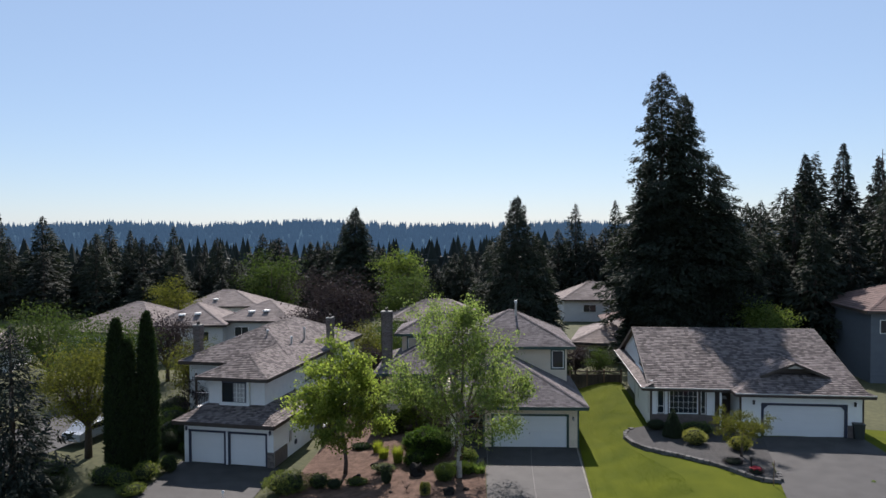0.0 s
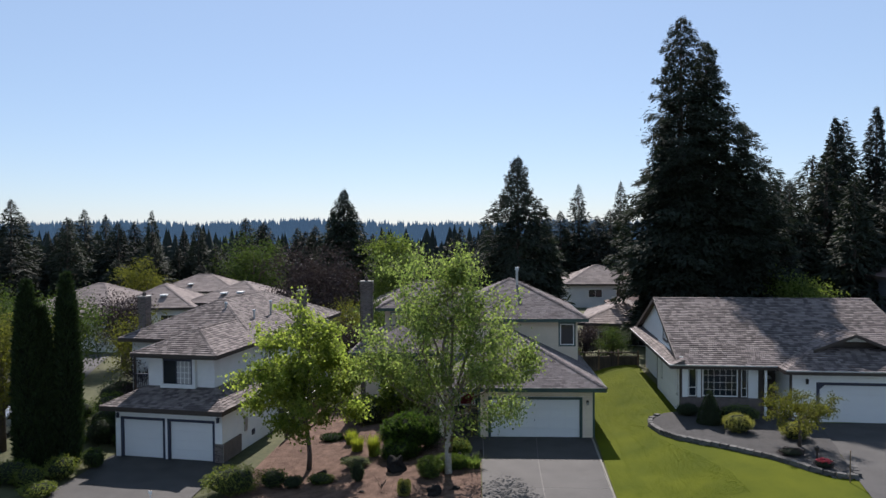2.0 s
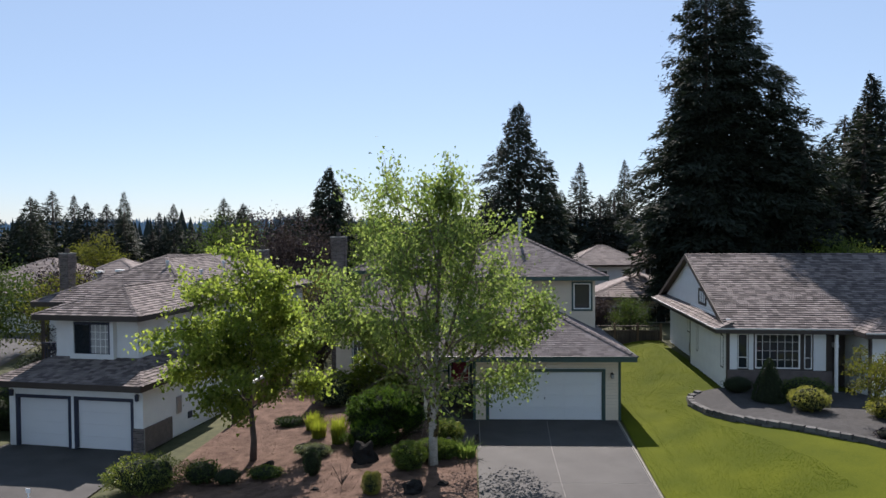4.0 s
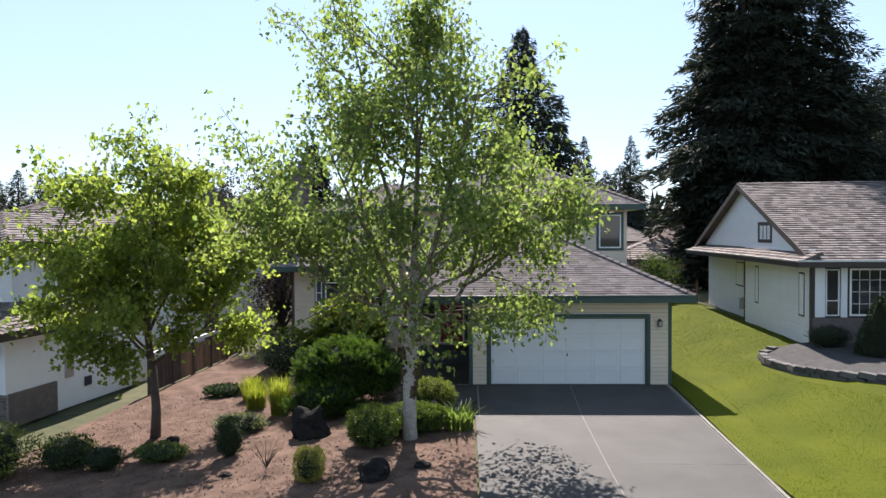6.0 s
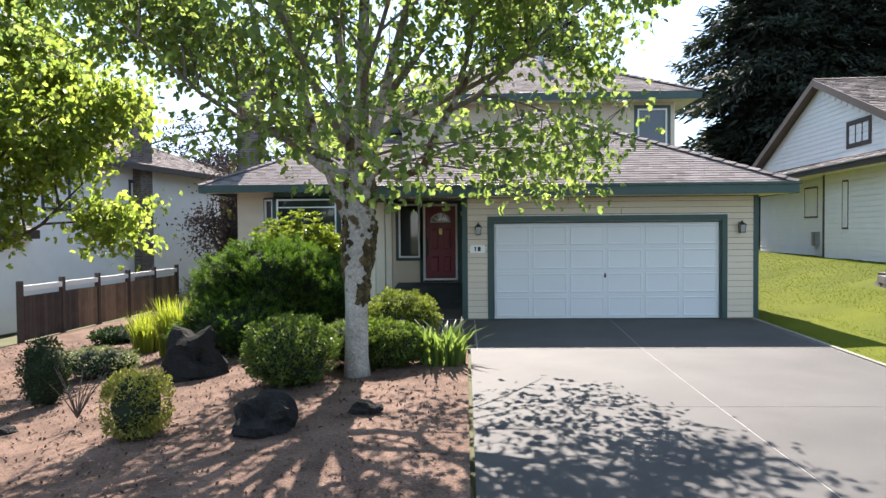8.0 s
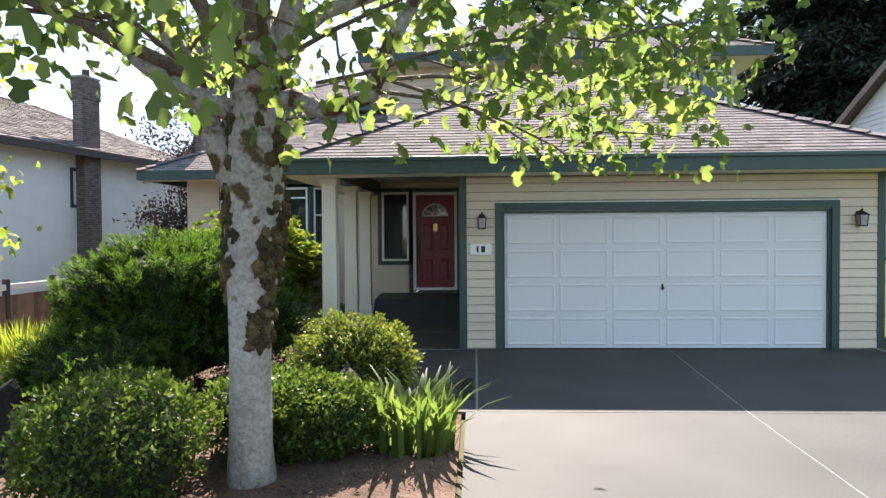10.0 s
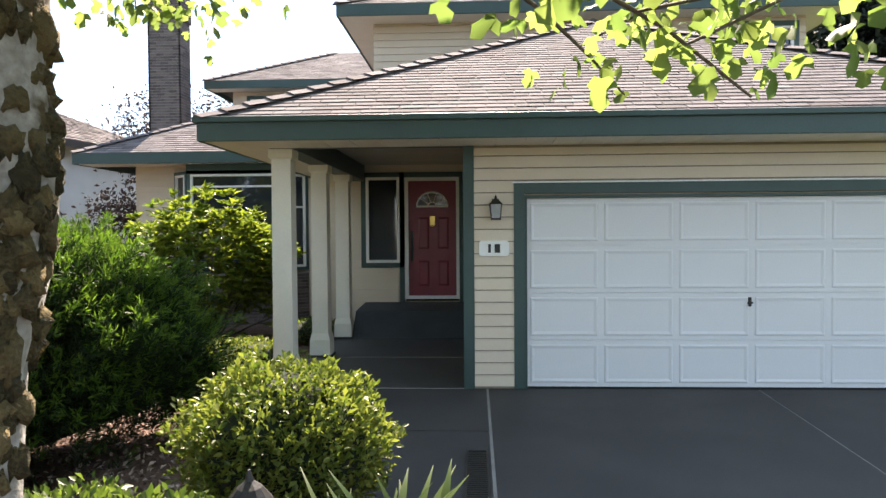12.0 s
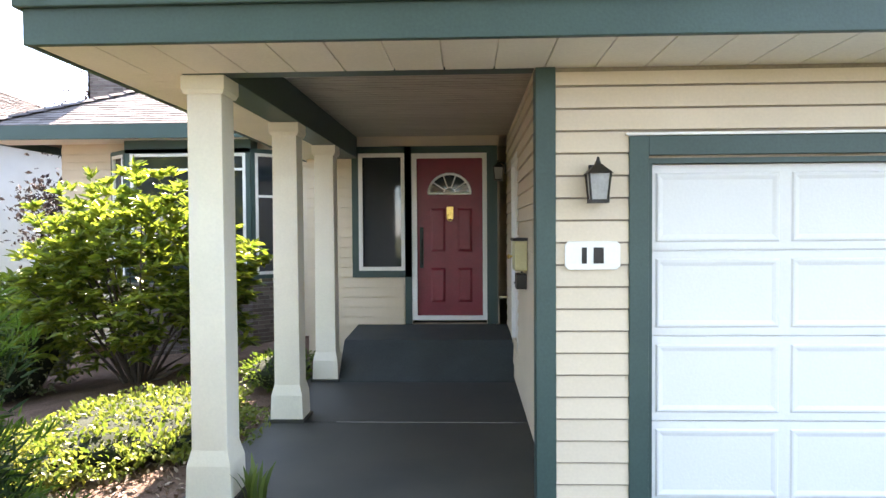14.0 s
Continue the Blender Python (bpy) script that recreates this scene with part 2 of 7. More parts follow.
# ---------------------------------------------------------------- builders
class Shape:
    """Vertices and faces gathered for one mesh."""

    def __init__(self):
        self.v, self.f = [], []

    def add(self, verts, faces):
        n = len(self.v)
        self.v += [tuple(p) for p in verts]
        self.f += [tuple(i + n for i in f) for f in faces]
        return self

    def box(self, x0, y0, z0, x1, y1, z1):
        v = [(x, y, z) for z in (z0, z1) for y in (y0, y1) for x in (x0, x1)]
        return self.add(v, [(0, 2, 3, 1), (4, 5, 7, 6), (0, 1, 5, 4), (2, 6, 7, 3), (0, 4, 6, 2), (1, 3, 7, 5)])

    def taper(self, x0, y0, x1, y1, z0, z1, d):
        """A box whose top is smaller by d on each side."""
        v = [(x0, y0, z0), (x1, y0, z0), (x1, y1, z0), (x0, y1, z0), (x0 + d, y0 + d, z1), (x1 - d, y0 + d, z1), (x1 - d, y1 - d, z1), (x0 + d, y1 - d, z1)]
        return self.add(v, [(3, 2, 1, 0), (4, 5, 6, 7), (0, 1, 5, 4), (1, 2, 6, 5), (2, 3, 7, 6), (3, 0, 4, 7)])

    def slab(self, poly, thick):
        """A plane polygon with thickness, downwards along its normal."""
        pts = [Vector(p) for p in poly]
        n = (pts[1] - pts[0]).cross(pts[2] - pts[0]).normalized()
        if n.z < 0:
            pts.reverse()
            n = -n
        k = len(pts)
        low = [p - n * thick for p in pts]
        return self.add(pts + low, [tuple(range(k)), tuple(range(2 * k - 1, k - 1, -1))] + [(i, k + i, k + (i + 1) % k, (i + 1) % k) for i in range(k)])

    def prism(self, poly, a, b):
        """A polygon in x and z, drawn out from y=a to y=b."""
        k = len(poly)
        v = [(x, a, z) for x, z in poly] + [(x, b, z) for x, z in poly]
        return self.add(v, [tuple(range(k)), tuple(range(2 * k - 1, k - 1, -1))] + [(i, k + i, k + (i + 1) % k, (i + 1) % k) for i in range(k)])

    def tube(self, path, radii, n=8, cap=True):
        rings = []
        for i, p in enumerate(path):
            p = Vector(p)
            a = Vector(path[max(i - 1, 0)])
            b = Vector(path[min(i + 1, len(path) - 1)])
            d = (b - a).normalized()
            s = d.cross(Vector((0.31, 0.95, 0.05))).normalized()
            t = d.cross(s)
            rings.append([p + (s * math.cos(6.2832 * k / n) + t * math.sin(6.2832 * k / n)) * radii[i] for k in range(n)])
        v = [q for r in rings for q in r]
        f = [(i * n + k, i * n + (k + 1) % n, (i + 1) * n + (k + 1) % n, (i + 1) * n + k) for i in range(len(path) - 1) for k in range(n)]
        if cap:
            f += [tuple(range(n - 1, -1, -1)), tuple((len(path) - 1) * n + k for k in range(n))]
        return self.add(v, f)

    def blob(self, c, r, seed=0, rough=0.25, n=10, freq=1.5):
        """A lumpy round body."""
        v, f = [], []
        for i in range(n + 1):
            for k in range(2 * n):
                a, b = math.pi * i / n, math.pi * k / n
                d = Vector((math.sin(a) * math.cos(b), math.sin(a) * math.sin(b), math.cos(a)))
                s = 1 + rough * noise.noise(d * freq + Vector((seed, seed * 1.7, 3)))
                v.append((c[0] + d.x * r[0] * s, c[1] + d.y * r[1] * s, c[2] + d.z * r[2] * s))
        for i in range(n):
            for k in range(2 * n):
                f.append((i * 2 * n + k, (i + 1) * 2 * n + k, (i + 1) * 2 * n + (k + 1) % (2 * n), i * 2 * n + (k + 1) % (2 * n)))
        return self.add(v, f)

    def mesh(self, name, material, smooth=False):
        me = bpy.data.meshes.new(name)
        me.from_pydata(self.v, [], self.f)
        me.materials.append(material)
        if smooth:
            me.polygons.foreach_set("use_smooth", [True] * len(me.polygons))
        me.update()
        return me


def part(name, shape, material, parent=None, label="", smooth=False, bevel=0.0):
    me = shape if isinstance(shape, bpy.types.Mesh) else shape.mesh(name, material, smooth)
    ob = new(name, me)
    if parent:
        ob.parent = parent
    if label:
        ob["label"] = label
    if bevel:
        b = ob.modifiers.new("bevel", "BEVEL")
        b.width, b.segments, b.limit_method = bevel, 2, "ANGLE"
    return ob


def thing(name, m, label, category, group="", kind=""):
    ob = new(name)
    ob.empty_display_size = 0.2
    ob.matrix_world = m
    return tagged(ob, label, category, group, kind)


def piece(name, mesh, parent, m):
    ob = new(name, mesh)
    ob.parent = parent
    ob.matrix_local = m
    return ob


def ease(a, b, v):
    u = min(1, max(0, (v - a) / (b - a)))
    return u * u * (3 - 2 * u)


def ground_z(x, y):
    """The lie of the land: falling to the left of the drive, rising to the right, dropping far behind."""
    near = -0.8 * (1 - ease(-11, -2, x)) + 1.0 * ease(5.9, 11, x)
    lumps = 0.05 * noise.noise((x * 0.6, y * 0.6, 0)) * ease(1.2, 2.5, abs(x - 2.4) - 2)
    return near - 0.07 + lumps - 0.8 * ease(20, 60, y) - 50 * ease(150, 700, y)


def leaves(name, centres, size, material, parent=None, label="", kind="oval", seed=1, up=0.0, aim=None, stretch=1.0, jitter=0.35):
    """Many small leaves in one mesh. up: how far they lie flat; aim: a direction for each leaf's tip."""
    rng = np.random.default_rng(seed)
    c = np.asarray(centres, float)
    n = len(c)
    if kind == "maple":
        base = np.array([(0, 0), (0.30, -0.08), (0.62, 0.22), (0.30, 0.42), (0.42, 0.85), (0.0, 1.15), (-0.42, 0.85), (-0.30, 0.42), (-0.62, 0.22), (-0.30, -0.08)]) * 0.8
        bend = np.array([0, -0.03, -0.16, 0.03, -0.12, -0.22, -0.12, 0.03, -0.16, -0.03])
        faces = [(0, 1, 2, 3), (0, 3, 4, 5), (0, 5, 6, 7), (0, 7, 8, 9)]
    elif kind == "long":
        base = np.array([(0, -0.1), (0.15, 0.2), (0.17, 0.55), (0, 1.0), (-0.17, 0.55), (-0.15, 0.2)])
        bend = np.array([0, 0.05, 0.02, -0.2, 0.02, 0.05])
        faces = [(0, 1, 2, 3), (0, 3, 4, 5)]
    elif kind == "needle":
        base = np.array([(-0.10, 0), (0.10, 0), (0.16, 0.55), (0, 1.1), (-0.16, 0.55)])
        bend = np.array([0, 0, -0.05, -0.16, -0.05])
        faces = [(0, 1, 2, 3, 4)]
    else:
        base = np.array([(0, -0.5), (0.26, 0.0), (0, 0.5), (-0.26, 0.0)])
        bend = np.array([-0.05, 0.06, -0.12, 0.06])
        faces = [(0, 1, 2), (0, 2, 3)]
    k = len(base)
    tip = rng.normal(size=(n, 3)) if aim is None else np.asarray(aim, float) + jitter * rng.normal(size=(n, 3))
    tip /= np.linalg.norm(tip, axis=1, keepdims=True) + 1e-9
    nor = rng.normal(size=(n, 3))
    nor[:, 2] = np.abs(nor[:, 2]) + up
    nor -= (nor * tip).sum(1, keepdims=True) * tip
    nor /= np.linalg.norm(nor, axis=1, keepdims=True) + 1e-9
    side = np.cross(tip, nor)
    s = np.broadcast_to(np.asarray(size, float), (n,))[:, None, None] * rng.uniform(0.65, 1.3, (n, 1, 1))
    v = c[:, None] + s * (base[None, :, :1] * side[:, None] + stretch * base[None, :, 1:] * tip[:, None] + bend[None, :, None] * nor[:, None])
    me = bpy.data.meshes.new(name)
    per = [len(f) for f in faces]
    loops = np.concatenate([np.array([i for f in faces for i in f])[None] + k * np.arange(n)[:, None]]).ravel()
    totals = np.tile(per, n)
    me.vertices.add(n * k)
    me.vertices.foreach_set("co", v.ravel().astype(np.float32))
    me.loops.add(len(loops))
    me.loops.foreach_set("vertex_index", loops.astype(np.int32))
    me.polygons.add(len(totals))
    me.polygons.foreach_set("loop_start", np.r_[0, np.cumsum(totals)[:-1]].astype(np.int32))
    me.polygons.foreach_set("loop_total", totals.astype(np.int32))
    me.materials.append(material)
    me.update(calc_edges=True)
    ob = new(name, me)
    if parent:
        ob.parent = parent
    if label:
        ob["label"] = label
    ob["kind"] = "stuff"
    return ob


def wall(shape, u0, u1, z0, z1, y, thick, holes=()):
    """A wall in the plane y (its outside), with openings (u0, z0, u1, z1) right through it."""
    us = sorted({u0, u1, *[h[0] for h in holes], *[h[2] for h in holes]})
    for a, b in zip(us, us[1:]):
        cuts = sorted((h[1], h[3]) for h in holes if h[0] <= a + 1e-6 and h[2] >= b - 1e-6)
        z = z0
        for c, d in cuts:
            if c > z + 1e-4:
                shape.box(a, y, z, b, y + thick, c)
            z = d
        if z1 > z + 1e-4:
            shape.box(a, y, z, b, y + thick, z1)
    return shape


def lap_rows(u0, u1, z0, z1, step, holes=()):
    """Runs of lap boards (u0, u1, z, height) left free by the openings."""
    rows, z = [], z0
    while z < z1 - 0.01:
        h = min(step, z1 - z)
        free = [(u0, u1)]
        for a, c, b, d in holes:
            if c < z + h - 0.01 and d > z + 0.01:
                free = [q for p, r in free for q in ((p, min(r, a)), (max(p, b), r)) if q[1] - q[0] > 0.02]
        rows += [(p, r, z, h) for p, r in free]
        z += step
    return rows


def lap_board(shape, u0, u1, z, h, y, proud=0.024):
    """One lap board: proud at its lower edge, in the plane y, facing -y."""
    v = [(u0, y, z), (u1, y, z), (u1, y - proud, z), (u0, y - proud, z), (u0, y - 0.010, z + h - 0.012), (u1, y - 0.010, z + h - 0.012), (u0, y, z + h - 0.012), (u1, y, z + h - 0.012)]
    return shape.add(v, [(3, 2, 5, 4), (0, 1, 2, 3), (4, 5, 7, 6), (0, 3, 4, 6), (1, 7, 5, 2)])


def turned(shape, m):
    shape.v = [tuple(m @ Vector(p)) for p in shape.v]
    return shape


def tabs(poly, exposure, width, lift=0.012, seed=0):
    """Roofing tabs over a convex plane polygon, in courses from its lowest edge up: a list of four corners each, and whether a tab is whole."""
    rng = random.Random(seed)
    pts = [Vector(p) for p in poly]
    n = (pts[1] - pts[0]).cross(pts[2] - pts[0]).normalized()
    if n.z < 0:
        n = -n
    along = Vector((0, 0, 1)).cross(n).normalized()
    rise = n.cross(along).normalized()
    o = min(pts, key=lambda p: p.z)
    flat = [((p - o).dot(along), (p - o).dot(rise)) for p in pts]

    def span(h):
        xs = []
        for (a, b), (c, d) in zip(flat, flat[1:] + flat[:1]):
            if (b - h) * (d - h) <= 0 and abs(d - b) > 1e-9:
                xs.append(a + (c - a) * (h - b) / (d - b))
        return (min(xs), max(xs)) if len(xs) > 1 else None

    top, h, out, row = max(q[1] for q in flat), 0.0, [], 0
    while h < top - 0.03:
        h2 = min(h + exposure, top - 0.004)
        lo, hi = span(h + 1e-4), span(h2 - 1e-4)
        if lo and hi:
            a, b = max(lo[0], hi[0]), min(lo[1], hi[1])
            a0, b0 = min(lo[0], hi[0]), max(lo[1], hi[1])
            x = a0 - rng.random() * width
            while x < b0:
                w = width
                x2 = x + w
                q = [(max(x, lo[0]), h), (min(x2, lo[1]), h), (min(x2, hi[1]), h2 + 0.02), (max(x, hi[0]), h2 + 0.02)]
                if q[1][0] - q[0][0] > 0.02 or q[2][0] - q[3][0] > 0.02:
                    q[1] = (max(q[1][0], q[0][0] + 0.001), h)
                    q[2] = (max(q[2][0], q[3][0] + 0.001), q[2][1])
                    out.append(([o + along * u + rise * t for u, t in q], x >= a and x2 <= b and h2 - h > exposure * 0.99, o + along * (x + w / 2) + rise * h))
                x = x2
        h += exposure
        row += 1
    return out, along, rise, n


def tab_shape(shape, q, n, lift, gap=0.004):
    a, b, c, d = q
    s = (b - a).normalized() * gap if (b - a).length > 3 * gap else Vector()
    v = [a + s, b - s, b - s + n * lift, a + s + n * lift, c - s + n * 0.003, d + s + n * 0.003]
    return shape.add(v, [(0, 1, 2, 3), (3, 2, 4, 5), (0, 3, 5), (1, 4, 2)])


def tiled_roof(parent, planes, material, exposure=0.14, width=0.3, lift=0.014, thick=0.09, name="roof", label="", seed=0):
    """A roof: a slab for each plane with its courses of tabs over it."""
    deck = Shape()
    skin = Shape()
    rng = random.Random(seed)
    for i, poly in enumerate(planes):
        deck.slab(poly, thick)
        t, along, rise, n = tabs(poly, exposure, width, lift, seed + i)
        for q, whole, at in t:
            tab_shape(skin, q, n, lift * rng.uniform(0.8, 1.2))
    r = part(name, deck, M["roof_under"], parent, label)
    s = part("shingles", skin, material, r)
    s["kind"] = "stuff"
    return r


def hip_caps(parent, lines, material, step=0.28, w=0.13):
    """Cap pieces lying over hips and ridges."""
    sh = Shape()
    for a, b in lines:
        a, b = Vector(a), Vector(b)
        d = (b - a).normalized()
        s = d.cross(Vector((0, 0, 1))).normalized()
        k = int((b - a).length / step)
        up = s.cross(d)
        for i in range(k):
            p, q = a + d * i * step, a + d * (i + 1.15) * step
            l0, l1 = up * 0.045, up * 0.02
            sh.add([p - s * w - up * 0.03 + l0, p + l0 + up * 0.02, p + s * w - up * 0.03 + l0, q - s * w - up * 0.03 + l1, q + l1 + up * 0.02, q + s * w - up * 0.03 + l1],
                   [(0, 1, 4, 3), (1, 2, 5, 4), (0, 3, 5, 2), (0, 2, 1)])
    o = part("ridge_cap", sh, material, parent)
    o["kind"] = "stuff"
    return o


def window(parent, u0, z0, u1, z1, y, frame_mat, name="window", trim=None, tw=0.1, bars=(), rows=(), fw=0.05, m=Matrix(), bw=0.02):
    """A window in a wall that faces -y at y: trim, frame, bars and a pane set back in it."""
    fr = Shape()
    for a in ((u0, z0, u0 + fw, z1), (u1 - fw, z0, u1, z1), (u0 + fw, z0, u1 - fw, z0 + fw), (u0 + fw, z1 - fw, u1 - fw, z1)):
        fr.box(a[0], y - 0.025, a[1], a[2], y + 0.06, a[3])
    w = part(name, turned(fr, m), frame_mat, parent)
    if trim:
        t = Shape()
        for a in ((u0 - tw, z0 - tw, u0, z1 + tw), (u1, z0 - tw, u1 + tw, z1 + tw), (u0, z0 - tw, u1, z0), (u0, z1, u1, z1 + tw)):
            t.box(a[0], y - 0.02, a[1], a[2], y + 0.03, a[3])
        part("window_trim", turned(t, m), trim, w)
    part("pane", turned(Shape().box(u0 + fw - 0.004, y + 0.02, z0 + fw - 0.004, u1 - fw + 0.004, y + 0.03, z1 - fw + 0.004), m), M["glass"], w)
    for b in bars:
        part("window_bar", turned(Shape().box(b - bw, y - 0.01, z0 + fw, b + bw, y + 0.018, z1 - fw), m), frame_mat, w)
    for b in rows:
        part("window_bar", turned(Shape().box(u0 + fw, y - 0.008, b - bw, u1 - fw, y + 0.016, b + bw), m), frame_mat, w)
    return w


# ---------------------------------------------------------------- land
def sheet(name, xs, ys, lift, material, label, category):
    n = len(xs)
    s = Shape()
    s.add([(x, y, ground_z(x, y) + lift) for y in ys for x in xs], [(j * n + i, j * n + i + 1, (j + 1) * n + i + 1, (j + 1) * n + i) for j in range(len(ys) - 1) for i in range(n - 1)])
    return tagged(part(name, s, material, smooth=True), label, category, kind="structure")


def steps(*runs):
    out = []
    for a, b, d in runs:
        out += list(np.arange(a, b, d))
    return [float(v) for v in out] + [float(runs[-1][1])]


def patch(name, rows, lift, material, label, category, across=14, along=0.6):
    """Land between two edges, given by rows of y, left x and right x; it hugs the ground."""
    ys = steps((rows[0][0], rows[-1][0], along))
    s, v = Shape(), []
    for y in ys:
        l, r = [float(np.interp(y, [q[0] for q in rows], [q[i] for q in rows])) for i in (1, 2)]
        v += [(l + (r - l) * k / across, y, ground_z(l + (r - l) * k / across, y) + lift) for k in range(across + 1)]
    n = across + 1
    s.add(v, [(j * n + i, j * n + i + 1, (j + 1) * n + i + 1, (j + 1) * n + i) for j in range(len(ys) - 1) for i in range(across)])
    return tagged(part(name, s, material, smooth=True), label, category, kind="structure")


sheet("ground", steps((-1500, -100, 100), (-100, -40, 5), (-40, 40, 1), (40, 100, 5), (100, 1500, 100)),
      steps((-300, -60, 30), (-60, -20, 4), (-20, 30, 1), (30, 150, 6), (150, 1800, 50)), 0, M["wild"], "rough grass and earth under the neighbourhood", "ground")
patch("lawn", [(-16, 5.2, 30), (-8, 5.2, 30), (0, 5.75, 30), (6, 5.75, 11.2), (15.5, 5.7, 11.6)], 0.05, M["grass"], "mown green lawn sloping between the two houses", "lawn", 24)
patch("mulch_bed", [(-16, -13, -0.6), (-3, -12.3, -0.6), (-2.9, -12.3, -1.75), (0, -12.2, -1.75), (0.3, -12.2, -2.4), (9, -11.6, -3.2)], 0.05, M["mulch"], "reddish bark mulch bed with shrubs and boulders", "flower bed", 30, 0.4)
patch("left_lawn", [(-16, -40, -20.2), (-7, -40, -21.3), (2, -29, -21.8), (16, -30, -24)], 0.04, M["wild"], "dappled lawn under the street trees", "lawn")
patch("side_street", [(-16, -46, -34), (2, -37, -30.5), (9, -37, -30.6), (30, -46, -38)], 0.06, M["concrete"], "pale sunlit side street", "road")
patch("left_driveway", [(-16, -21.2, -14.2), (-2.2, -20.9, -13.9), (-1.0, -20.9, -14.6)], 0.06, M["concrete"], "dark driveway before the double garage", "driveway")
patch("right_driveway", [(-16, 13.2, 22.5), (-10.5, 14.5, 23.0), (-4.9, 16.15, 23.4), (-0.4, 17.4, 23.7)], 0.09, M["concrete"], "grey driveway before the single-storey house", "driveway")
patch("front_street", [(-26, -80, 80), (-17, -80, 80)], 0.10, M["asphalt"], "asphalt street in front of the houses", "road", 160, 1)
for y0, y1 in ((-16.99, -16.75), (-26.25, -26.01)):
    patch("kerb", [(y0, -80, 80), (y1, -80, 80)], 0.17, M["kerb"], "pale concrete kerb along the street", "kerb", 160, 0.24)

drive = thing("driveway", pose(0, 0, 0), "grey concrete driveway with pale joints in sun and shade", "driveway", kind="structure")
bed = Shape()
bed.add([(x, y, z) for z in (-0.3, -0.003) for x, y in ((-0.54, -16), (4.63, -16), (5.52, 0), (-0.46, 0))], [(3, 2, 1, 0), (4, 5, 6, 7), (0, 1, 5, 4), (1, 2, 6, 5), (2, 3, 7, 6), (3, 0, 4, 7)])
part("joint_bed", bed, M["joint"], drive)
def mid_joint(y):
    return 2.5 + 0.065 * max(y, -4.6) + 0.02 * min(0.0, y + 4.6)


for i in range(2):
    for j in range(5):
        y1, y0 = -3.7 * j - (0.009 if j else 0.001), max(-16, -3.7 * (j + 1) + 0.008)
        left_x = -0.43 if j == 0 else -0.555
        ends = [(left_x, mid_joint(y) - 0.008) if i == 0 else (mid_joint(y) + 0.008, 5.5 + 0.055 * y) for y in (y0, y1)]
        cs = [(ends[0][0], y0), (ends[0][1], y0), (ends[1][1], y1), (ends[1][0], y1)]
        s = Shape()
        s.add([(x, y, z) for z in (-0.3, 0.0) for x, y in cs], [(3, 2, 1, 0), (4, 5, 6, 7), (0, 1, 5, 4), (1, 2, 6, 5), (2, 3, 7, 6), (3, 0, 4, 7)])
        part("slab", s, M["concrete"], drive)
edge = Shape()
edge.add([(x, y, z) for z in (-0.3, 0.02) for x, y in ((4.62, -16), (4.69, -16), (5.61, 0), (5.54, 0))], [(3, 2, 1, 0), (4, 5, 6, 7), (0, 1, 5, 4), (1, 2, 6, 5), (2, 3, 7, 6), (3, 0, 4, 7)])
part("edging", edge, M["edging"], drive, "pale concrete edging strip")
walk_way = thing("front_walk", pose(0, 0, 0), "concrete front walk beside the driveway", "path", kind="structure")
for y0, y1 in ((-3.69, -1.62), (-1.6, -0.02)):
    part("slab", Shape().box(-1.75, y0, -0.3, -0.455, y1, 0.0), M["concrete"], walk_way)


# ---------------------------------------------------------------- the house with the red door
def boards(parent, rows, y, m, material, pieces=False):
    if pieces:
        for u0, u1, z, h in rows:
            me = lap_board(Shape(), 0, u1 - u0, 0, h, 0).mesh("siding_board", material)
            piece("siding_board", me, parent, m @ Matrix.Translation((u0, y, z)))
    else:
        s = Shape()
        for u0, u1, z, h in rows:
            lap_board(s, u0, u1, z, h, y)
        o = part("siding", turned(s, m), material, parent)
        o["kind"] = "stuff"


FACE_L, FACE_R = pose(0, 0, 0, 0, 0, -90), pose(0, 0, 0, 0, 0, 90)
home = thing("house", pose(0, 0, 0), "beige lap-sided house with dark green trim and a double garage", "house")
DOOR = (-0.145, 0.0, 5.025, 2.26)
# Backing wears the darkened tone, so each slit reads as a shade line.
gw = part("garage_wall", wall(Shape(), -0.58, 5.58, 0, 2.7, 0, 0.15, [(-0.03, -0.01, 4.91, 2.13)]), M["lap_gap"], home)
boards(gw, lap_rows(-0.58, 5.58, 0.03, 2.66, 0.1335, [DOOR]), 0, Matrix(), M["siding"], True)
part("side_wall", Shape().box(5.43, 0.15, -0.2, 5.58, 12, 2.7), M["siding_j"], home)
boards(home, lap_rows(0.06, 12, 0.03, 2.66, 0.1335), -5.58, FACE_R, M["siding_j"])
SD = (-3.92, 0.40, -2.98, 2.50)
pw = part("porch_side_wall", turned(wall(Shape(), -5.0, -0.15, 0, 2.97, -0.58, 0.12, [(-3.88, 0.44, -3.02, 2.46)]), FACE_L), M["siding_j"], home)
boards(home, lap_rows(-5.0, -0.06, 0.05, 2.96, 0.1335, [SD]), -0.58, FACE_L, M["siding_j"])
for x0, x1 in ((-0.70, -0.58), (5.58, 5.69)):
    part("corner_board", Shape().box(x0, -0.03, 0, x1, 0.12, 2.675), M["green"], home, "dark green corner board", bevel=0.004)
trim = Shape()
trim.box(-0.145, -0.035, 0, -0.03, 0.10, 2.26).box(4.91, -0.035, 0, 5.025, 0.10, 2.26).box(-0.03, -0.035, 2.145, 4.91, 0.10, 2.26)
part("garage_door_trim", trim, M["green"], home, bevel=0.004)
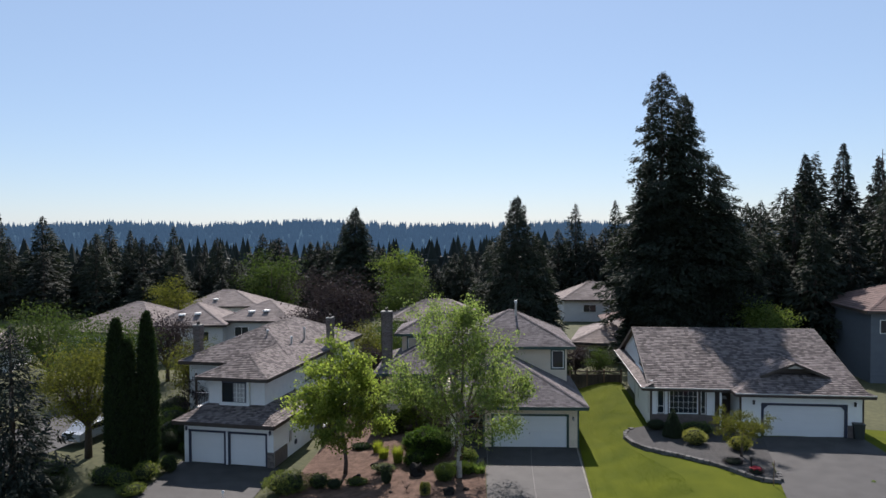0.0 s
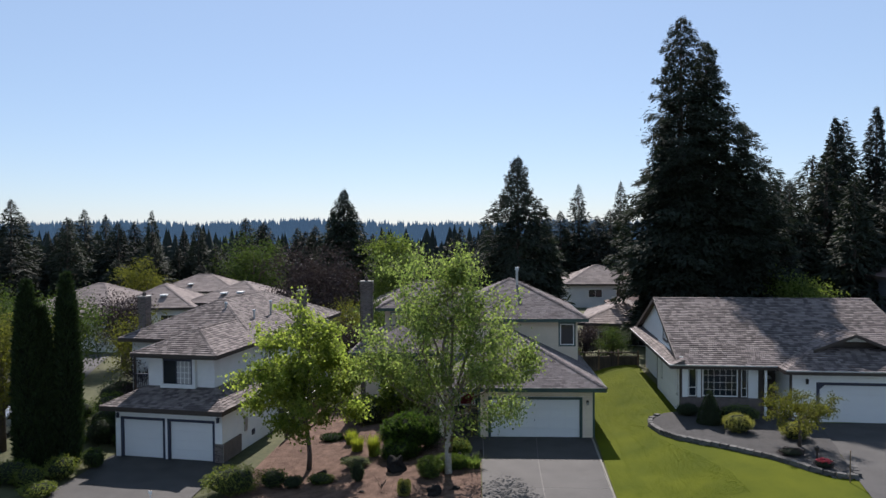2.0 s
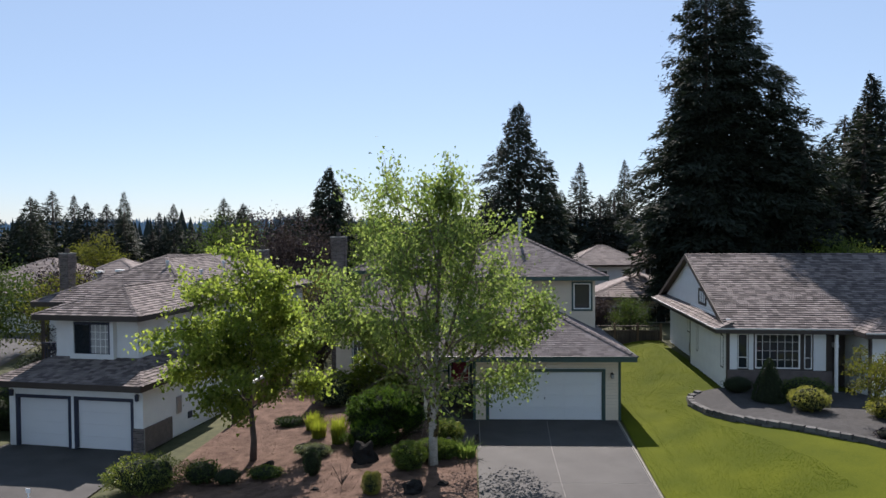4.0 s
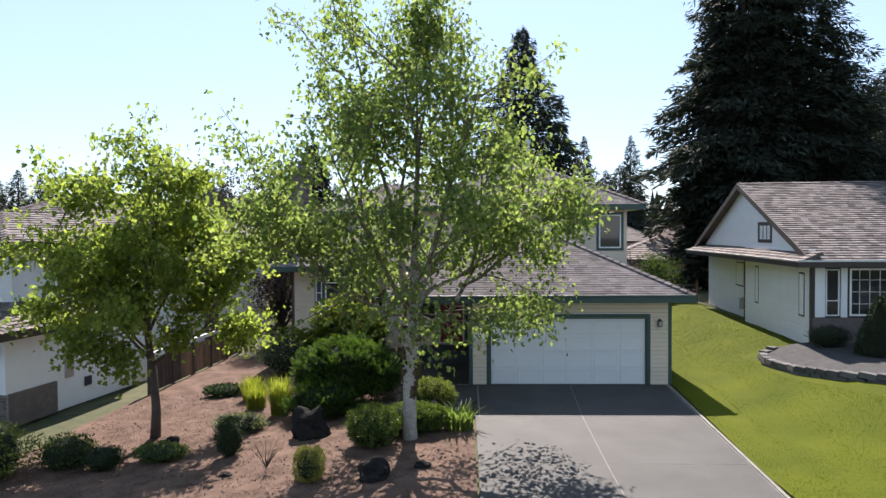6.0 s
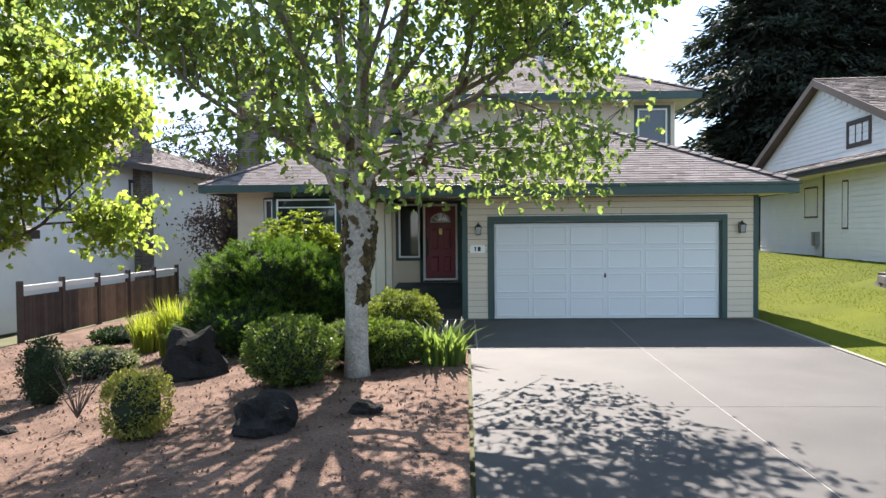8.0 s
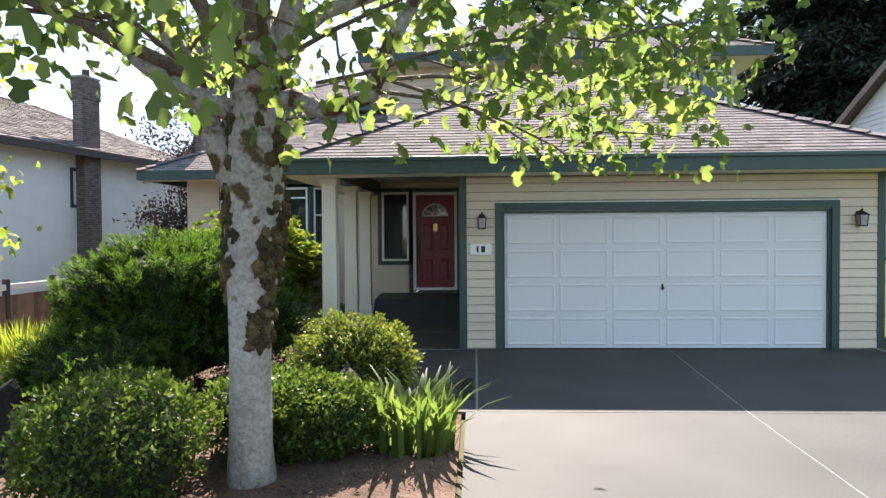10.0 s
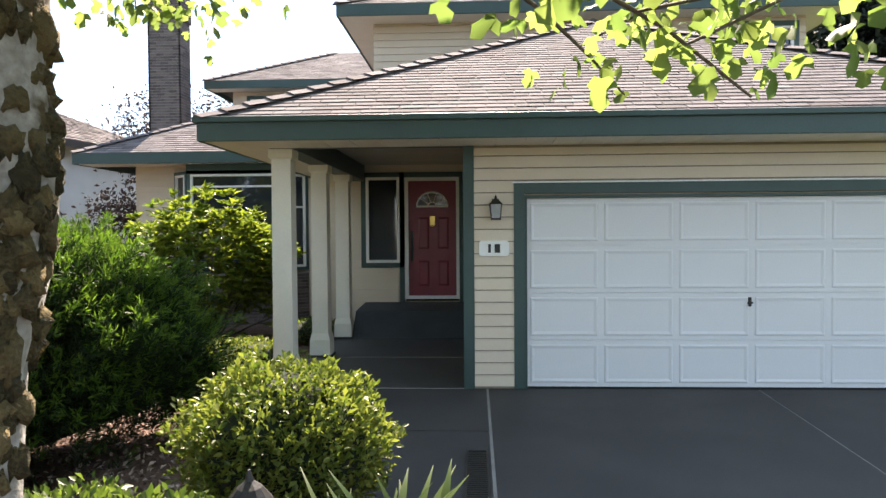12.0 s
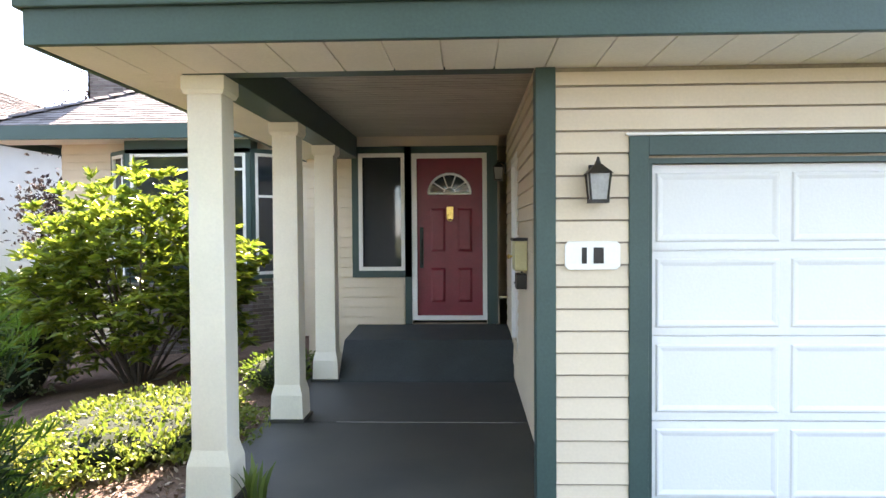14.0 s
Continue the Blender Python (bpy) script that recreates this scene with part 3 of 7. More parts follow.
part("garage_door_stop", Shape().box(-0.03, 0.005, 0, 0.0, 0.09, 2.145).box(4.88, 0.005, 0, 4.91, 0.09, 2.145).box(0, 0.005, 2.1, 4.88, 0.09, 2.145), M["green"], home)
part("trim_cap", Shape().box(-0.165, -0.05, 2.262, 5.045, 0.0, 2.278), M["white"], home)
gdoor = part("garage_door", Shape().box(0.0, 0.085, 0.012, 4.88, 0.12, 2.098), M["doorwhite"], home, "white four-section garage door with raised panels")
panel_mesh = Shape()
PW, PH = 4.88 / 6, 2.09 / 4
# one raised panel: a sunk border and a raised field
w2, h2 = PW / 2 - 0.035, PH / 2 - 0.05
ring = [[(sx * (w2 - i), d, sz * (h2 - i)) for sx, sz in ((-1, -1), (1, -1), (1, 1), (-1, 1))] for i, d in ((0, 0.0), (0.010, -0.009), (0.022, -0.009), (0.045, -0.002), (0.06, -0.002))]
for k in range(4):
    for e in range(4):
        panel_mesh.add([ring[k][e], ring[k][(e + 1) % 4], ring[k + 1][(e + 1) % 4], ring[k + 1][e]], [(0, 1, 2, 3)])
panel_mesh.add(ring[4], [(0, 1, 2, 3)])
pm = panel_mesh.mesh("panel", M["doorwhite"])
for r in range(4):
    z0, z1 = 0.012 + r * PH, 0.012 + (r + 1) * PH - 0.009
    y0 = 0.062
    part("door_section", Shape().box(0.004, y0, z0, 4.876, y0 + 0.023, z1), M["doorwhite"], gdoor)
    for c in range(6):
        piece("panel", pm, gdoor, Matrix.Translation((PW * (c + 0.5), y0 - 0.0005, (z0 + z1) / 2)))
part("lock_handle", Shape().box(2.40, 0.035, 0.90, 2.43, 0.064, 1.0).box(2.385, 0.028, 0.93, 2.445, 0.045, 0.95), M["black"], gdoor, bevel=0.004)
part("door_seal", Shape().box(0, 0.06, -0.01, 4.88, 0.12, 0.013), M["rubber"], gdoor)

# fascia, gutter lip, soffits
for b in ((-3.385, -0.70, 2.67, 6.23, -0.66, 2.90), (-3.385, -0.66, 2.67, -3.345, 7.0, 2.90), (6.19, -0.66, 2.67, 6.23, 9, 2.90)):
    part("fascia", Shape().box(*b), M["green"], home, "dark green fascia board", bevel=0.006)
for b in ((-3.40, -0.735, 2.855, 6.245, -0.70, 2.915), (-3.42, -0.735, 2.855, -3.385, 7.0, 2.915), (6.23, -0.735, 2.855, 6.265, 9, 2.915)):
    part("gutter", Shape().box(*b), M["green"], home, bevel=0.008)
sof = Shape().box(-3.345, -0.66, 2.690, 6.19, 0.0, 2.70).box(-3.345, 0, 2.690, -2.86, 5.6, 2.70).box(5.69, 0, 2.690, 6.19, 9, 2.70)
for i in range(32):
    sof.box(-3.34 + i * 0.3, -0.655, 2.676, -3.34 + i * 0.3 + 0.291, -0.002, 2.69)
for i in range(56):
    sof.box(-3.34, 0.002 + i * 0.1, 2.676, -2.862, 0.096 + i * 0.1, 2.69)
part("soffit", sof, M["soffit"], home, "cream vinyl soffit panels")
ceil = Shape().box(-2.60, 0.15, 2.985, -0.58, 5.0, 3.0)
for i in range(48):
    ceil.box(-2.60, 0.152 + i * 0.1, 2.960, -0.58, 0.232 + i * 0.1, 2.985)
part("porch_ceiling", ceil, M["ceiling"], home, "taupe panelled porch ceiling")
part("porch_beam", Shape().box(-2.86, 0.0, 2.675, -2.60, 5.0, 2.97), M["green"], home, "dark green porch beam", bevel=0.005)
part("front_beam", Shape().box(-2.60, 0.0, 2.676, -0.70, 0.14, 2.97), M["green"], home, bevel=0.004)

M["step"] = mat("dark_step_paint", (0.034, 0.042, 0.044), 0.7, 0.3, 3, 0.15)
# porch floor and steps
pf = part("porch_floor", Shape().box(-2.95, 0.005, -0.4, -0.58, 1.86, 0.0).box(-2.95, 1.875, -0.4, -0.58, 5.0, 0.0), M["porchfloor"], home, "dark painted concrete porch floor")
part("floor_joint", Shape().box(-2.3, -0.012, -0.1, -0.70, 0.004, 0.004), M["joint"], home)
part("floor_joint", Shape().box(-2.3, 1.861, -0.1, -0.70, 1.874, 0.003), M["joint"], home)
ramp = Shape()
ramp.add([(x, y, z) for x in (-2.60, -0.585) for y, z in ((3.45, -0.005), (3.5, 0.012), (3.95, 0.40), (5.0, 0.445), (5.0, -0.1), (3.45, -0.1))],
         [(0, 6, 7, 1), (1, 7, 8, 2), (2, 8, 9, 3), (0, 1, 2, 3, 4, 5), (6, 11, 10, 9, 8, 7)])
part("porch_ramp", ramp, M["step"], home, "dark ramp up to the front door")
for y in (0.03, 1.86, 3.5):
    c = part("column", Shape().taper(-2.852, y + 0.01, -2.622, y + 0.24, 0.33, 2.60, 0.006), M["cream"], home, "cream-painted square porch column", bevel=0.006)
    part("column_base", Shape().taper(-2.882, y - 0.02, -2.592, y + 0.27, 0.03, 0.24, 0.006).taper(-2.876, y - 0.014, -2.598, y + 0.264, 0.24, 0.335, 0.024), M["cream"], c)
    part("capital", Shape().box(-2.872, y - 0.01, 2.585, -2.602, y + 0.26, 2.672).taper(-2.858, y + 0.004, -2.616, y + 0.246, 2.56, 2.585, -0.01), M["cream"], c)
    part("plinth", Shape().box(-2.90, y - 0.04, -0.03, -2.575, y + 0.29, 0.03), M["porchfloor"], c)

# door wall
fw = part("door_wall", wall(Shape(), -3.28, -0.70, 0.0, 2.97, 5.0, 0.15, [(-2.58, 1.15, -1.94, 2.74), (-1.86, 0.45, -0.87, 2.72)]), M["siding_j"], home)
boards(home, lap_rows(-3.28, -0.72, 0.42, 2.96, 0.1335, [(-2.66, 1.08, -1.86, 2.86), (-1.98, 0.40, -0.74, 2.86)]), 5.0, Matrix(), M["siding_j"])
part("return_wall", Shape().box(-3.28, 5.15, 0, -3.16, 7.7, 3.2), M["siding_j"], home)
window(home, -2.58, 1.17, -1.96, 2.74, 4.985, M["white"], "side_light", M["green"], 0.09)
dt = Shape().box(-1.96, 4.965, 0.45, -1.868, 5.03, 2.83).box(-0.862, 4.965, 0.45, -0.72, 5.03, 2.83).box(-1.868, 4.965, 2.735, -0.862, 5.03, 2.83)
part("door_trim", dt, M["green"], home)
fd = part("front_door", Shape().box(-1.80, 5.02, 0.56, -0.92, 5.06, 2.67), M["red"], home, "dark red panelled front door with a fan light")
part("door_frame", Shape().box(-1.868, 4.975, 0.50, -1.80, 5.07, 2.735).box(-0.92, 4.975, 0.50, -0.862, 5.07, 2.735).box(-1.80, 4.975, 2.67, -0.92, 5.07, 2.735).box(-1.80, 4.975, 0.50, -0.92, 5.07, 0.56), M["white"], fd, "white storm-door frame")
for x in (-1.62, -1.26):
    for z0, z1 in ((0.74, 1.20), (1.42, 2.0)):
        s = Shape()
        s.add([(x, 5.019, z0), (x + 0.2, 5.019, z0), (x + 0.2, 5.019, z1), (x, 5.019, z1), (x + 0.03, 5.005, z0 + 0.03), (x + 0.17, 5.005, z0 + 0.03), (x + 0.17, 5.005, z1 - 0.03), (x + 0.03, 5.005, z1 - 0.03)],
              [(0, 1, 5, 4), (1, 2, 6, 5), (2, 3, 7, 6), (3, 0, 4, 7), (4, 5, 6, 7)])
        part("door_panel", s, M["red"], fd)
fan = Shape()
arc = [(-1.36 + 0.28 * math.cos(math.pi * i / 16), 2.20 + 0.26 * math.sin(math.pi * i / 16)) for i in range(17)]
part("fan_light_pane", Shape().add([(x, 5.012, z) for x, z in arc], [tuple(range(17))]), M["glass"], fd)
fan.tube([(x, 5.008, z) for x, z in arc], [0.017] * 17, 6).tube([(-1.65, 5.008, 2.2), (-1.07, 5.008, 2.2)], [0.017] * 2, 6)
for a in (36, 72, 108, 144):
    fan.tube([(-1.36 + 0.07 * math.cos(radians(a)), 5.008, 2.2 + 0.07 * math.sin(radians(a))), (-1.36 + 0.27 * math.cos(radians(a)), 5.008, 2.2 + 0.25 * math.sin(radians(a)))], [0.009] * 2, 5)
fan.tube([(-1.36 + 0.08 * math.cos(math.pi * i / 8), 5.008, 2.2 + 0.08 * math.sin(math.pi * i / 8)) for i in range(9)], [0.009] * 9, 5)
part("fan_light_bars", fan, M["white"], fd)
part("knocker", Shape().box(-1.40, 4.985, 1.86, -1.31, 5.018, 2.02).tube([(-1.355 + 0.04 * math.cos(a * 0.7), 4.98, 1.88 + 0.05 * math.sin(a * 0.7)) for a in range(10)], [0.008] * 10, 5), M["brass"], fd, "brass door knocker")
part("door_handle", Shape().tube([(-1.74, 4.99, 1.25), (-1.74, 4.955, 1.32), (-1.74, 4.955, 1.5), (-1.74, 4.99, 1.58)], [0.014] * 4, 8).box(-1.765, 5.0, 1.2, -1.715, 5.019, 1.75), M["black"], fd)
sdr = part("garage_side_door", turned(Shape().box(-3.86, -0.56, 0.45, -3.04, -0.52, 2.44), FACE_L), M["white"], home, "white side door into the garage")
part("door_casing", turned(Shape().box(-3.94, -0.605, 0.44, -3.86, -0.5, 2.52).box(-3.04, -0.605, 0.44, -2.96, -0.5, 2.52).box(-3.86, -0.605, 2.44, -3.04, -0.5, 2.52), FACE_L), M["white"], sdr)
part("door_knob", turned(Shape().tube([(-3.75, -0.56, 1.40), (-3.75, -0.63, 1.40)], [0.012, 0.012], 8).blob((-3.75, -0.645, 1.40), (0.028, 0.02, 0.028), n=6, rough=0), FACE_L), M["brass"], sdr)

# wing with the bay window
ww = part("wing_wall", wall(Shape(), -8.2, -3.16, -0.3, 3.3, 7.55, 0.15, [(-6.9, 0.8, -4.7, 3.1)]).box(-8.2, 7.7, -0.8, -8.05, 16, 3.3), M["siding_j"], home)
boards(home, lap_rows(-8.2, -7.32, 0.0, 3.2, 0.1335) + lap_rows(-4.26, -3.3, 0.0, 3.2, 0.1335), 7.55, Matrix(), M["siding_j"])
part("bay_head", Shape().box(-6.87, 7.12, 3.03, -4.73, 7.5, 3.25), M["green"], home, "dark green head of the bay window")
part("bay_sill", Shape().box(-6.87, 7.12, 0.86, -4.73, 7.5, 0.94), M["green"], home)
window(home, -6.78, 0.98, -4.82, 3.02, 7.14, M["white"], "window", M["green"], 0.08, rows=(2.75,))
for sgn, x0 in ((-1, -6.87), (1, -4.73)):
    a, b = (0.06, 0.52) if sgn > 0 else (-0.52, -0.06)
    window(home, a, 0.98, b, 3.02, 0.0, M["white"], "window", M["green"], 0.07, rows=(2.3,), m=pose(x0, 7.14, 0, 0, 0, 42 * sgn))


def brick_wall(parent, x0, x1, z0, z1, y, m, pieces):
    part("brick_backing", turned(Shape().box(x0, y + 0.012, z0, x1, y + 0.1, z1), m), M["mortar"], parent)
    s, r, z = Shape(), 0, z0
    me = Shape().box(0, 0, 0, 0.195, 0.05, 0.058).mesh("brick", M["brick_o"])
    while z < z1 - 0.05:
        x = x0 - (0.1 if r % 2 else 0)
        while x < x1 - 0.02:
            a, b = max(x, x0), min(x + 0.195, x1)
            if pieces and b - a > 0.19:
                piece("brick", me, parent, m @ Matrix.Translation((a, y, z)))
            elif b - a > 0.03:
                s.box(a, y, z, b, y + 0.05, z + 0.058)
            x += 0.207
        z += 0.07
        r += 1
    o = part("bricks", turned(s, m), M["brick"], parent)
    o["kind"] = "stuff"
bb = part("bay_brick_base", Shape().box(-6.8, 7.2, -0.5, -4.8, 7.6, 0.85), M["mortar"], home, "dark brick base under the bay window")
brick_wall(bb, -6.87, -4.73, -0.35, 0.85, 7.12, Matrix(), True)
brick_wall(bb, 0.0, 0.6, -0.35, 0.85, 0.0, pose(-4.73, 7.12, 0, 0, 0, 42), False)

# upper storey
UW = (4.5, 4.2, 5.37, 5.52)
up = part("upper_wall", wall(Shape(), -2.5, 5.6, 2.9, 5.72, 5.6, 0.15, [UW]).box(5.45, 5.75, 2.7, 5.6, 13.6, 5.72).box(-2.5, 5.75, 2.9, -2.35, 13.6, 5.72).box(-2.35, 13.45, 0, 5.45, 13.6, 5.72), M["siding_j"], home)
boards(home, lap_rows(-2.5, 5.6, 3.0, 5.7, 0.1335, [(4.4, 4.1, 5.47, 5.62)]), 5.6, Matrix(), M["siding_j"])
window(home, *UW, 5.59, M["white"], "window", M["green"], 0.1)
part("back_wing_wall", Shape().box(-7.4, 11.6, 3.0, -2.5, 11.75, 5.72).box(-7.4, 11.75, 0, -7.25, 16.5, 5.72).box(-7.25, 16.35, 0, -2.5, 16.5, 5.72), M["siding_j"], home)
window(home, -6.9, 4.5, -5.7, 5.5, 11.59, M["white"], "window", M["green"], 0.1)
for b in ((-3.1, 5.0, 5.70, 6.2, 5.04, 5.93), (-3.1, 5.04, 5.70, -3.06, 14.3, 5.93), (6.16, 5.04, 5.70, 6.2, 14.3, 5.93), (-8.0, 11.0, 5.70, -3.1, 11.04, 5.93), (-8.0, 11.04, 5.70, -7.96, 17, 5.93),
          (-9.2, 6.75, 3.23, -2.55, 6.79, 3.48), (-9.2, 6.79, 3.23, -9.16, 15.8, 3.48)):
    part("fascia", Shape().box(*b), M["green"], home, "dark green fascia board", bevel=0.006)
for b in ((-3.06, 5.04, 5.72, 6.16, 5.6, 5.735), (5.6, 5.6, 5.72, 6.16, 14.2, 5.735), (-3.06, 5.6, 5.72, -2.5, 11, 5.735), (-7.96, 11.04, 5.72, -2.5, 11.6, 5.735), (-9.16, 6.79, 3.245, -3.16, 7.55, 3.26)):
    part("soffit", Shape().box(*b), M["soffit"], home)
P = 0.487
AX = (1.42, 4.11, 2.885 + P * 4.81)
front = [(-3.385, -0.70, 2.885), (6.23, -0.70, 2.885), AX]
tiled_roof(home, [[(-3.385, 7.0, 2.885), (-3.385, -0.70, 2.885), AX, (1.42, 5.6, AX[2]), (-2.6, 5.6, 2.885 + P * 0.785), (-2.6, 7.0, 2.885 + P * 0.785)], [(6.23, -0.70, 2.885), (6.23, 9, 2.885), (5.6, 9, 2.885 + P * 0.63), (5.6, 5.6, 2.885 + P * 0.63), (1.42, 5.6, AX[2]), AX]],
           M["shingle_j"], name="garage_roof", seed=3)
UX = (1.55, 9.65, 5.91 + P * 4.65)
e0, e1, e2, e3 = (-3.1, 5.0, 5.91), (6.2, 5.0, 5.91), (6.2, 14.3, 5.91), (-3.1, 14.3, 5.91)
tiled_roof(home, [[e0, e1, UX], [e1, e2, UX], [e2, e3, UX], [e3, e0, UX]], M["shingle_j"], name="upper_roof", seed=5)
tiled_roof(home, [[(-8, 11, 5.91), (-2.6, 11, 5.91), (-2.6, 14, 7.37), (-5, 14, 7.37)], [(-8, 17, 5.91), (-8, 11, 5.91), (-5, 14, 7.37)], [(-2.6, 17, 5.91), (-8, 17, 5.91), (-5, 14, 7.37), (-2.6, 14, 7.37)]], M["shingle_j"], name="back_wing_roof", seed=6)
tiled_roof(home, [[(-9.2, 6.75, 3.46), (-2.6, 6.75, 3.46), (-2.6, 11.4, 5.72), (-4.55, 11.4, 5.72)], [(-9.2, 16.05, 3.46), (-9.2, 6.75, 3.46), (-4.55, 11.4, 5.72)]], M["shingle_j"], name="wing_roof", seed=7)
hip_caps(home, [(front[0], AX), (front[1], AX), (AX, (1.42, 5.55, AX[2])), (e0, UX), (e1, UX), (e2, UX), ((-8, 11, 5.91), (-5, 14, 7.37)), ((-9.2, 6.75, 3.46), (-4.6, 11.35, 5.70))], M["shingle_j"])
flue = part("flue_pipe", Shape().tube([(2.0, 8.8, 7.2), (2.0, 8.8, 8.75)], [0.09, 0.09], 10).tube([(2.0, 8.8, 8.75), (2.0, 8.8, 8.95)], [0.14, 0.12], 10), M["metal"], home, "metal flue pipe on the roof")


def chimney(parent, x, y, z0, z1, w, d):
    c = part("chimney", Shape().box(x - w / 2 + 0.01, y - d / 2 + 0.01, z0, x + w / 2 - 0.01, y + d / 2 - 0.01, z1), M["mortar"], parent, "brick chimney with a corbelled top")
    s = Shape()
    r, z = 0, z0
    while z < z1:
        g = 0.035 if z1 - 0.75 < z < z1 - 0.12 else 0.0
        for a, b, n, flip in ((w + 2 * g, d + 2 * g, int((w + 2 * g) / 0.2), 0), (d + 2 * g, w + 2 * g, int((d + 2 * g) / 0.2), 1)):
            k = max(n, 2)
            for i in range(k + (r % 2)):
                p0 = max(-a / 2, -a / 2 + (i - 0.5 * (r % 2)) * a / k)
                p1 = min(a / 2, -a / 2 + (i + 1 - 0.5 * (r % 2)) * a / k) - 0.01
                for e in (-b / 2, b / 2 - 0.05):
                    q = (x + p0, y + e, z, x + p1, y + e + 0.05, z + 0.06) if not flip else (x + e, y + p0, z, x + e + 0.05, y + p1, z + 0.06)
                    s.box(*q)
        z += 0.072
        r += 1
    o = part("bricks", s, M["brick"], c)
    o["kind"] = "stuff"
    part("cap", Shape().box(x - w / 2 - 0.03, y - d / 2 - 0.03, z1, x + w / 2 + 0.03, y + d / 2 + 0.03, z1 + 0.07), M["mortar"], c)
    part("flue", Shape().tube([(x, y, z1 + 0.07), (x, y, z1 + 0.32)], [0.13, 0.12], 10), M["brown"], c)


chimney(home, -8.45, 9.9, -0.8, 7.9, 0.85, 0.6)


# wall lamps, number plate, mailbox
def wall_lamp(m, label):
    l = thing("wall_lamp", m, label, "lamp", "wall lamps on the beige house")
    part("bracket", Shape().box(-0.04, -0.02, -0.02, 0.04, 0.0, 0.12).tube([(0, -0.01, 0.10), (0, -0.06, 0.13), (0, -0.1, 0.11)], [0.012] * 3, 6), M["black"], l)
    part("roof", Shape().taper(-0.075, -0.175, 0.075, -0.025, 0.06, 0.12, 0.06).tube([(0, -0.1, 0.11), (0, -0.1, 0.16)], [0.02, 0.006], 8), M["black"], l)
    part("glass", Shape().taper(-0.045, -0.145, 0.045, -0.055, -0.09, 0.06, -0.012), M["curtain"], l, "frosted lamp glass")
    part("base", Shape().box(-0.055, -0.155, -0.11, 0.055, -0.045, -0.09), M["black"], l)
    bars = Shape()
    for sx in (-1, 1):
        for sy in (-1, 1):
            bars.tube([(sx * 0.048, -0.1 + sy * 0.048, -0.09), (sx * 0.062, -0.1 + sy * 0.062, 0.06)], [0.006, 0.006], 4)
    part("cage", bars, M["black"], l)
    return l


wl = wall_lamp(pose(-0.345, -0.016, 1.97), "small black wall lantern on beige siding")
copy_thing(wl, pose(5.30, -0.016, 1.97))
copy_thing(wl, pose(-0.62, 4.7, 2.45, 0, 0, -90))
plate = thing("number_plate", pose(-0.363, -0.02, 1.55), "white number plate with dark figures on the siding", "sign")
b = Shape()
cut = 0.022
oct_ = [(-0.165 + cut, -0.085), (0.165 - cut, -0.085), (0.165, -0.085 + cut), (0.165, 0.085 - cut), (0.165 - cut, 0.085), (-0.165 + cut, 0.085), (-0.165, 0.085 - cut), (-0.165, -0.085 + cut)]
part("board", b.prism(oct_, -0.018, 0.0), M["white"], plate, bevel=0.003)
for x0, x1 in ((-0.065, -0.035), (0.005, 0.065)):
    part("bar", Shape().box(x0, -0.022, -0.048, x1, -0.018, 0.048), M["black"], plate)
box_ = thing("mailbox", pose(-0.60, 1.9, 1.35, 0, 0, -90), "pale yellow metal mailbox on the porch wall", "mailbox")
part("body", Shape().box(-0.17, -0.11, 0, 0.17, 0, 0.26), mat("pale_yellow_paint", (0.55, 0.5, 0.28), 0.5, 0.1, 5, 0.05), box_, bevel=0.01)
part("lid", Shape().box(-0.18, -0.125, 0.26, 0.18, 0.0, 0.285), M["black"], box_)
part("newspaper_hook", Shape().tube([(-0.1, -0.03, 0), (-0.1, -0.03, -0.1), (-0.1, -0.1, -0.12)], [0.01] * 3, 5).box(-0.12, -0.09, -0.16, 0.12, -0.005, -0.03), M["black"], box_)


# ---------------------------------------------------------------- white two-storey neighbour
def gutter_box(parent, *b, material="brown", name="fascia"):
    return part(name, Shape().box(*b), M[material], parent, bevel=0.006)


left = thing("house", pose(-14.35, -1.5, -0.8, 0, 0, -9), "white two-storey house with a brown shake roof and two garage doors", "house")
LW = mat("white_stucco", (0.70, 0.70, 0.69), 0.8, 0.08, 2, 0.2)
GY = -0.75
part("garage_wall", wall(Shape(), -6.2, 0.2, 0, 2.95, GY, 0.2, [(-5.8, -0.01, -3.25, 2.12), (-2.95, -0.01, -0.3, 2.12)]), LW, left)
part("side_wall", Shape().box(0.0, GY + 0.2, 0, 0.2, 6, 2.95), LW, left)
part("side_wall", Shape().box(-6.2, GY + 0.2, 0, -6.0, 6, 2.95), LW, left)
for x0, x1 in ((-5.75, -3.3), (-2.9, -0.35)):
    d = part("garage_door", Shape().box(x0, GY + 0.12, 0.01, x1, GY + 0.16, 2.08), M["doorwhite"], left, "white single garage door")
    part("door_trim", Shape().box(x0 - 0.12, GY - 0.03, 0, x0, GY + 0.14, 2.22).box(x1, GY - 0.03, 0, x1 + 0.12, GY + 0.14, 2.22).box(x0, GY - 0.03, 2.08, x1, GY + 0.14, 2.22), M["navy"], d, "dark navy door trim")
    for r in range(4):
        sec = part("door_section", Shape().box(x0 + 0.01, GY + 0.105, 0.02 + r * 0.515, x1 - 0.01, GY + 0.122, 0.525 + r * 0.515), M["doorwhite"], d)
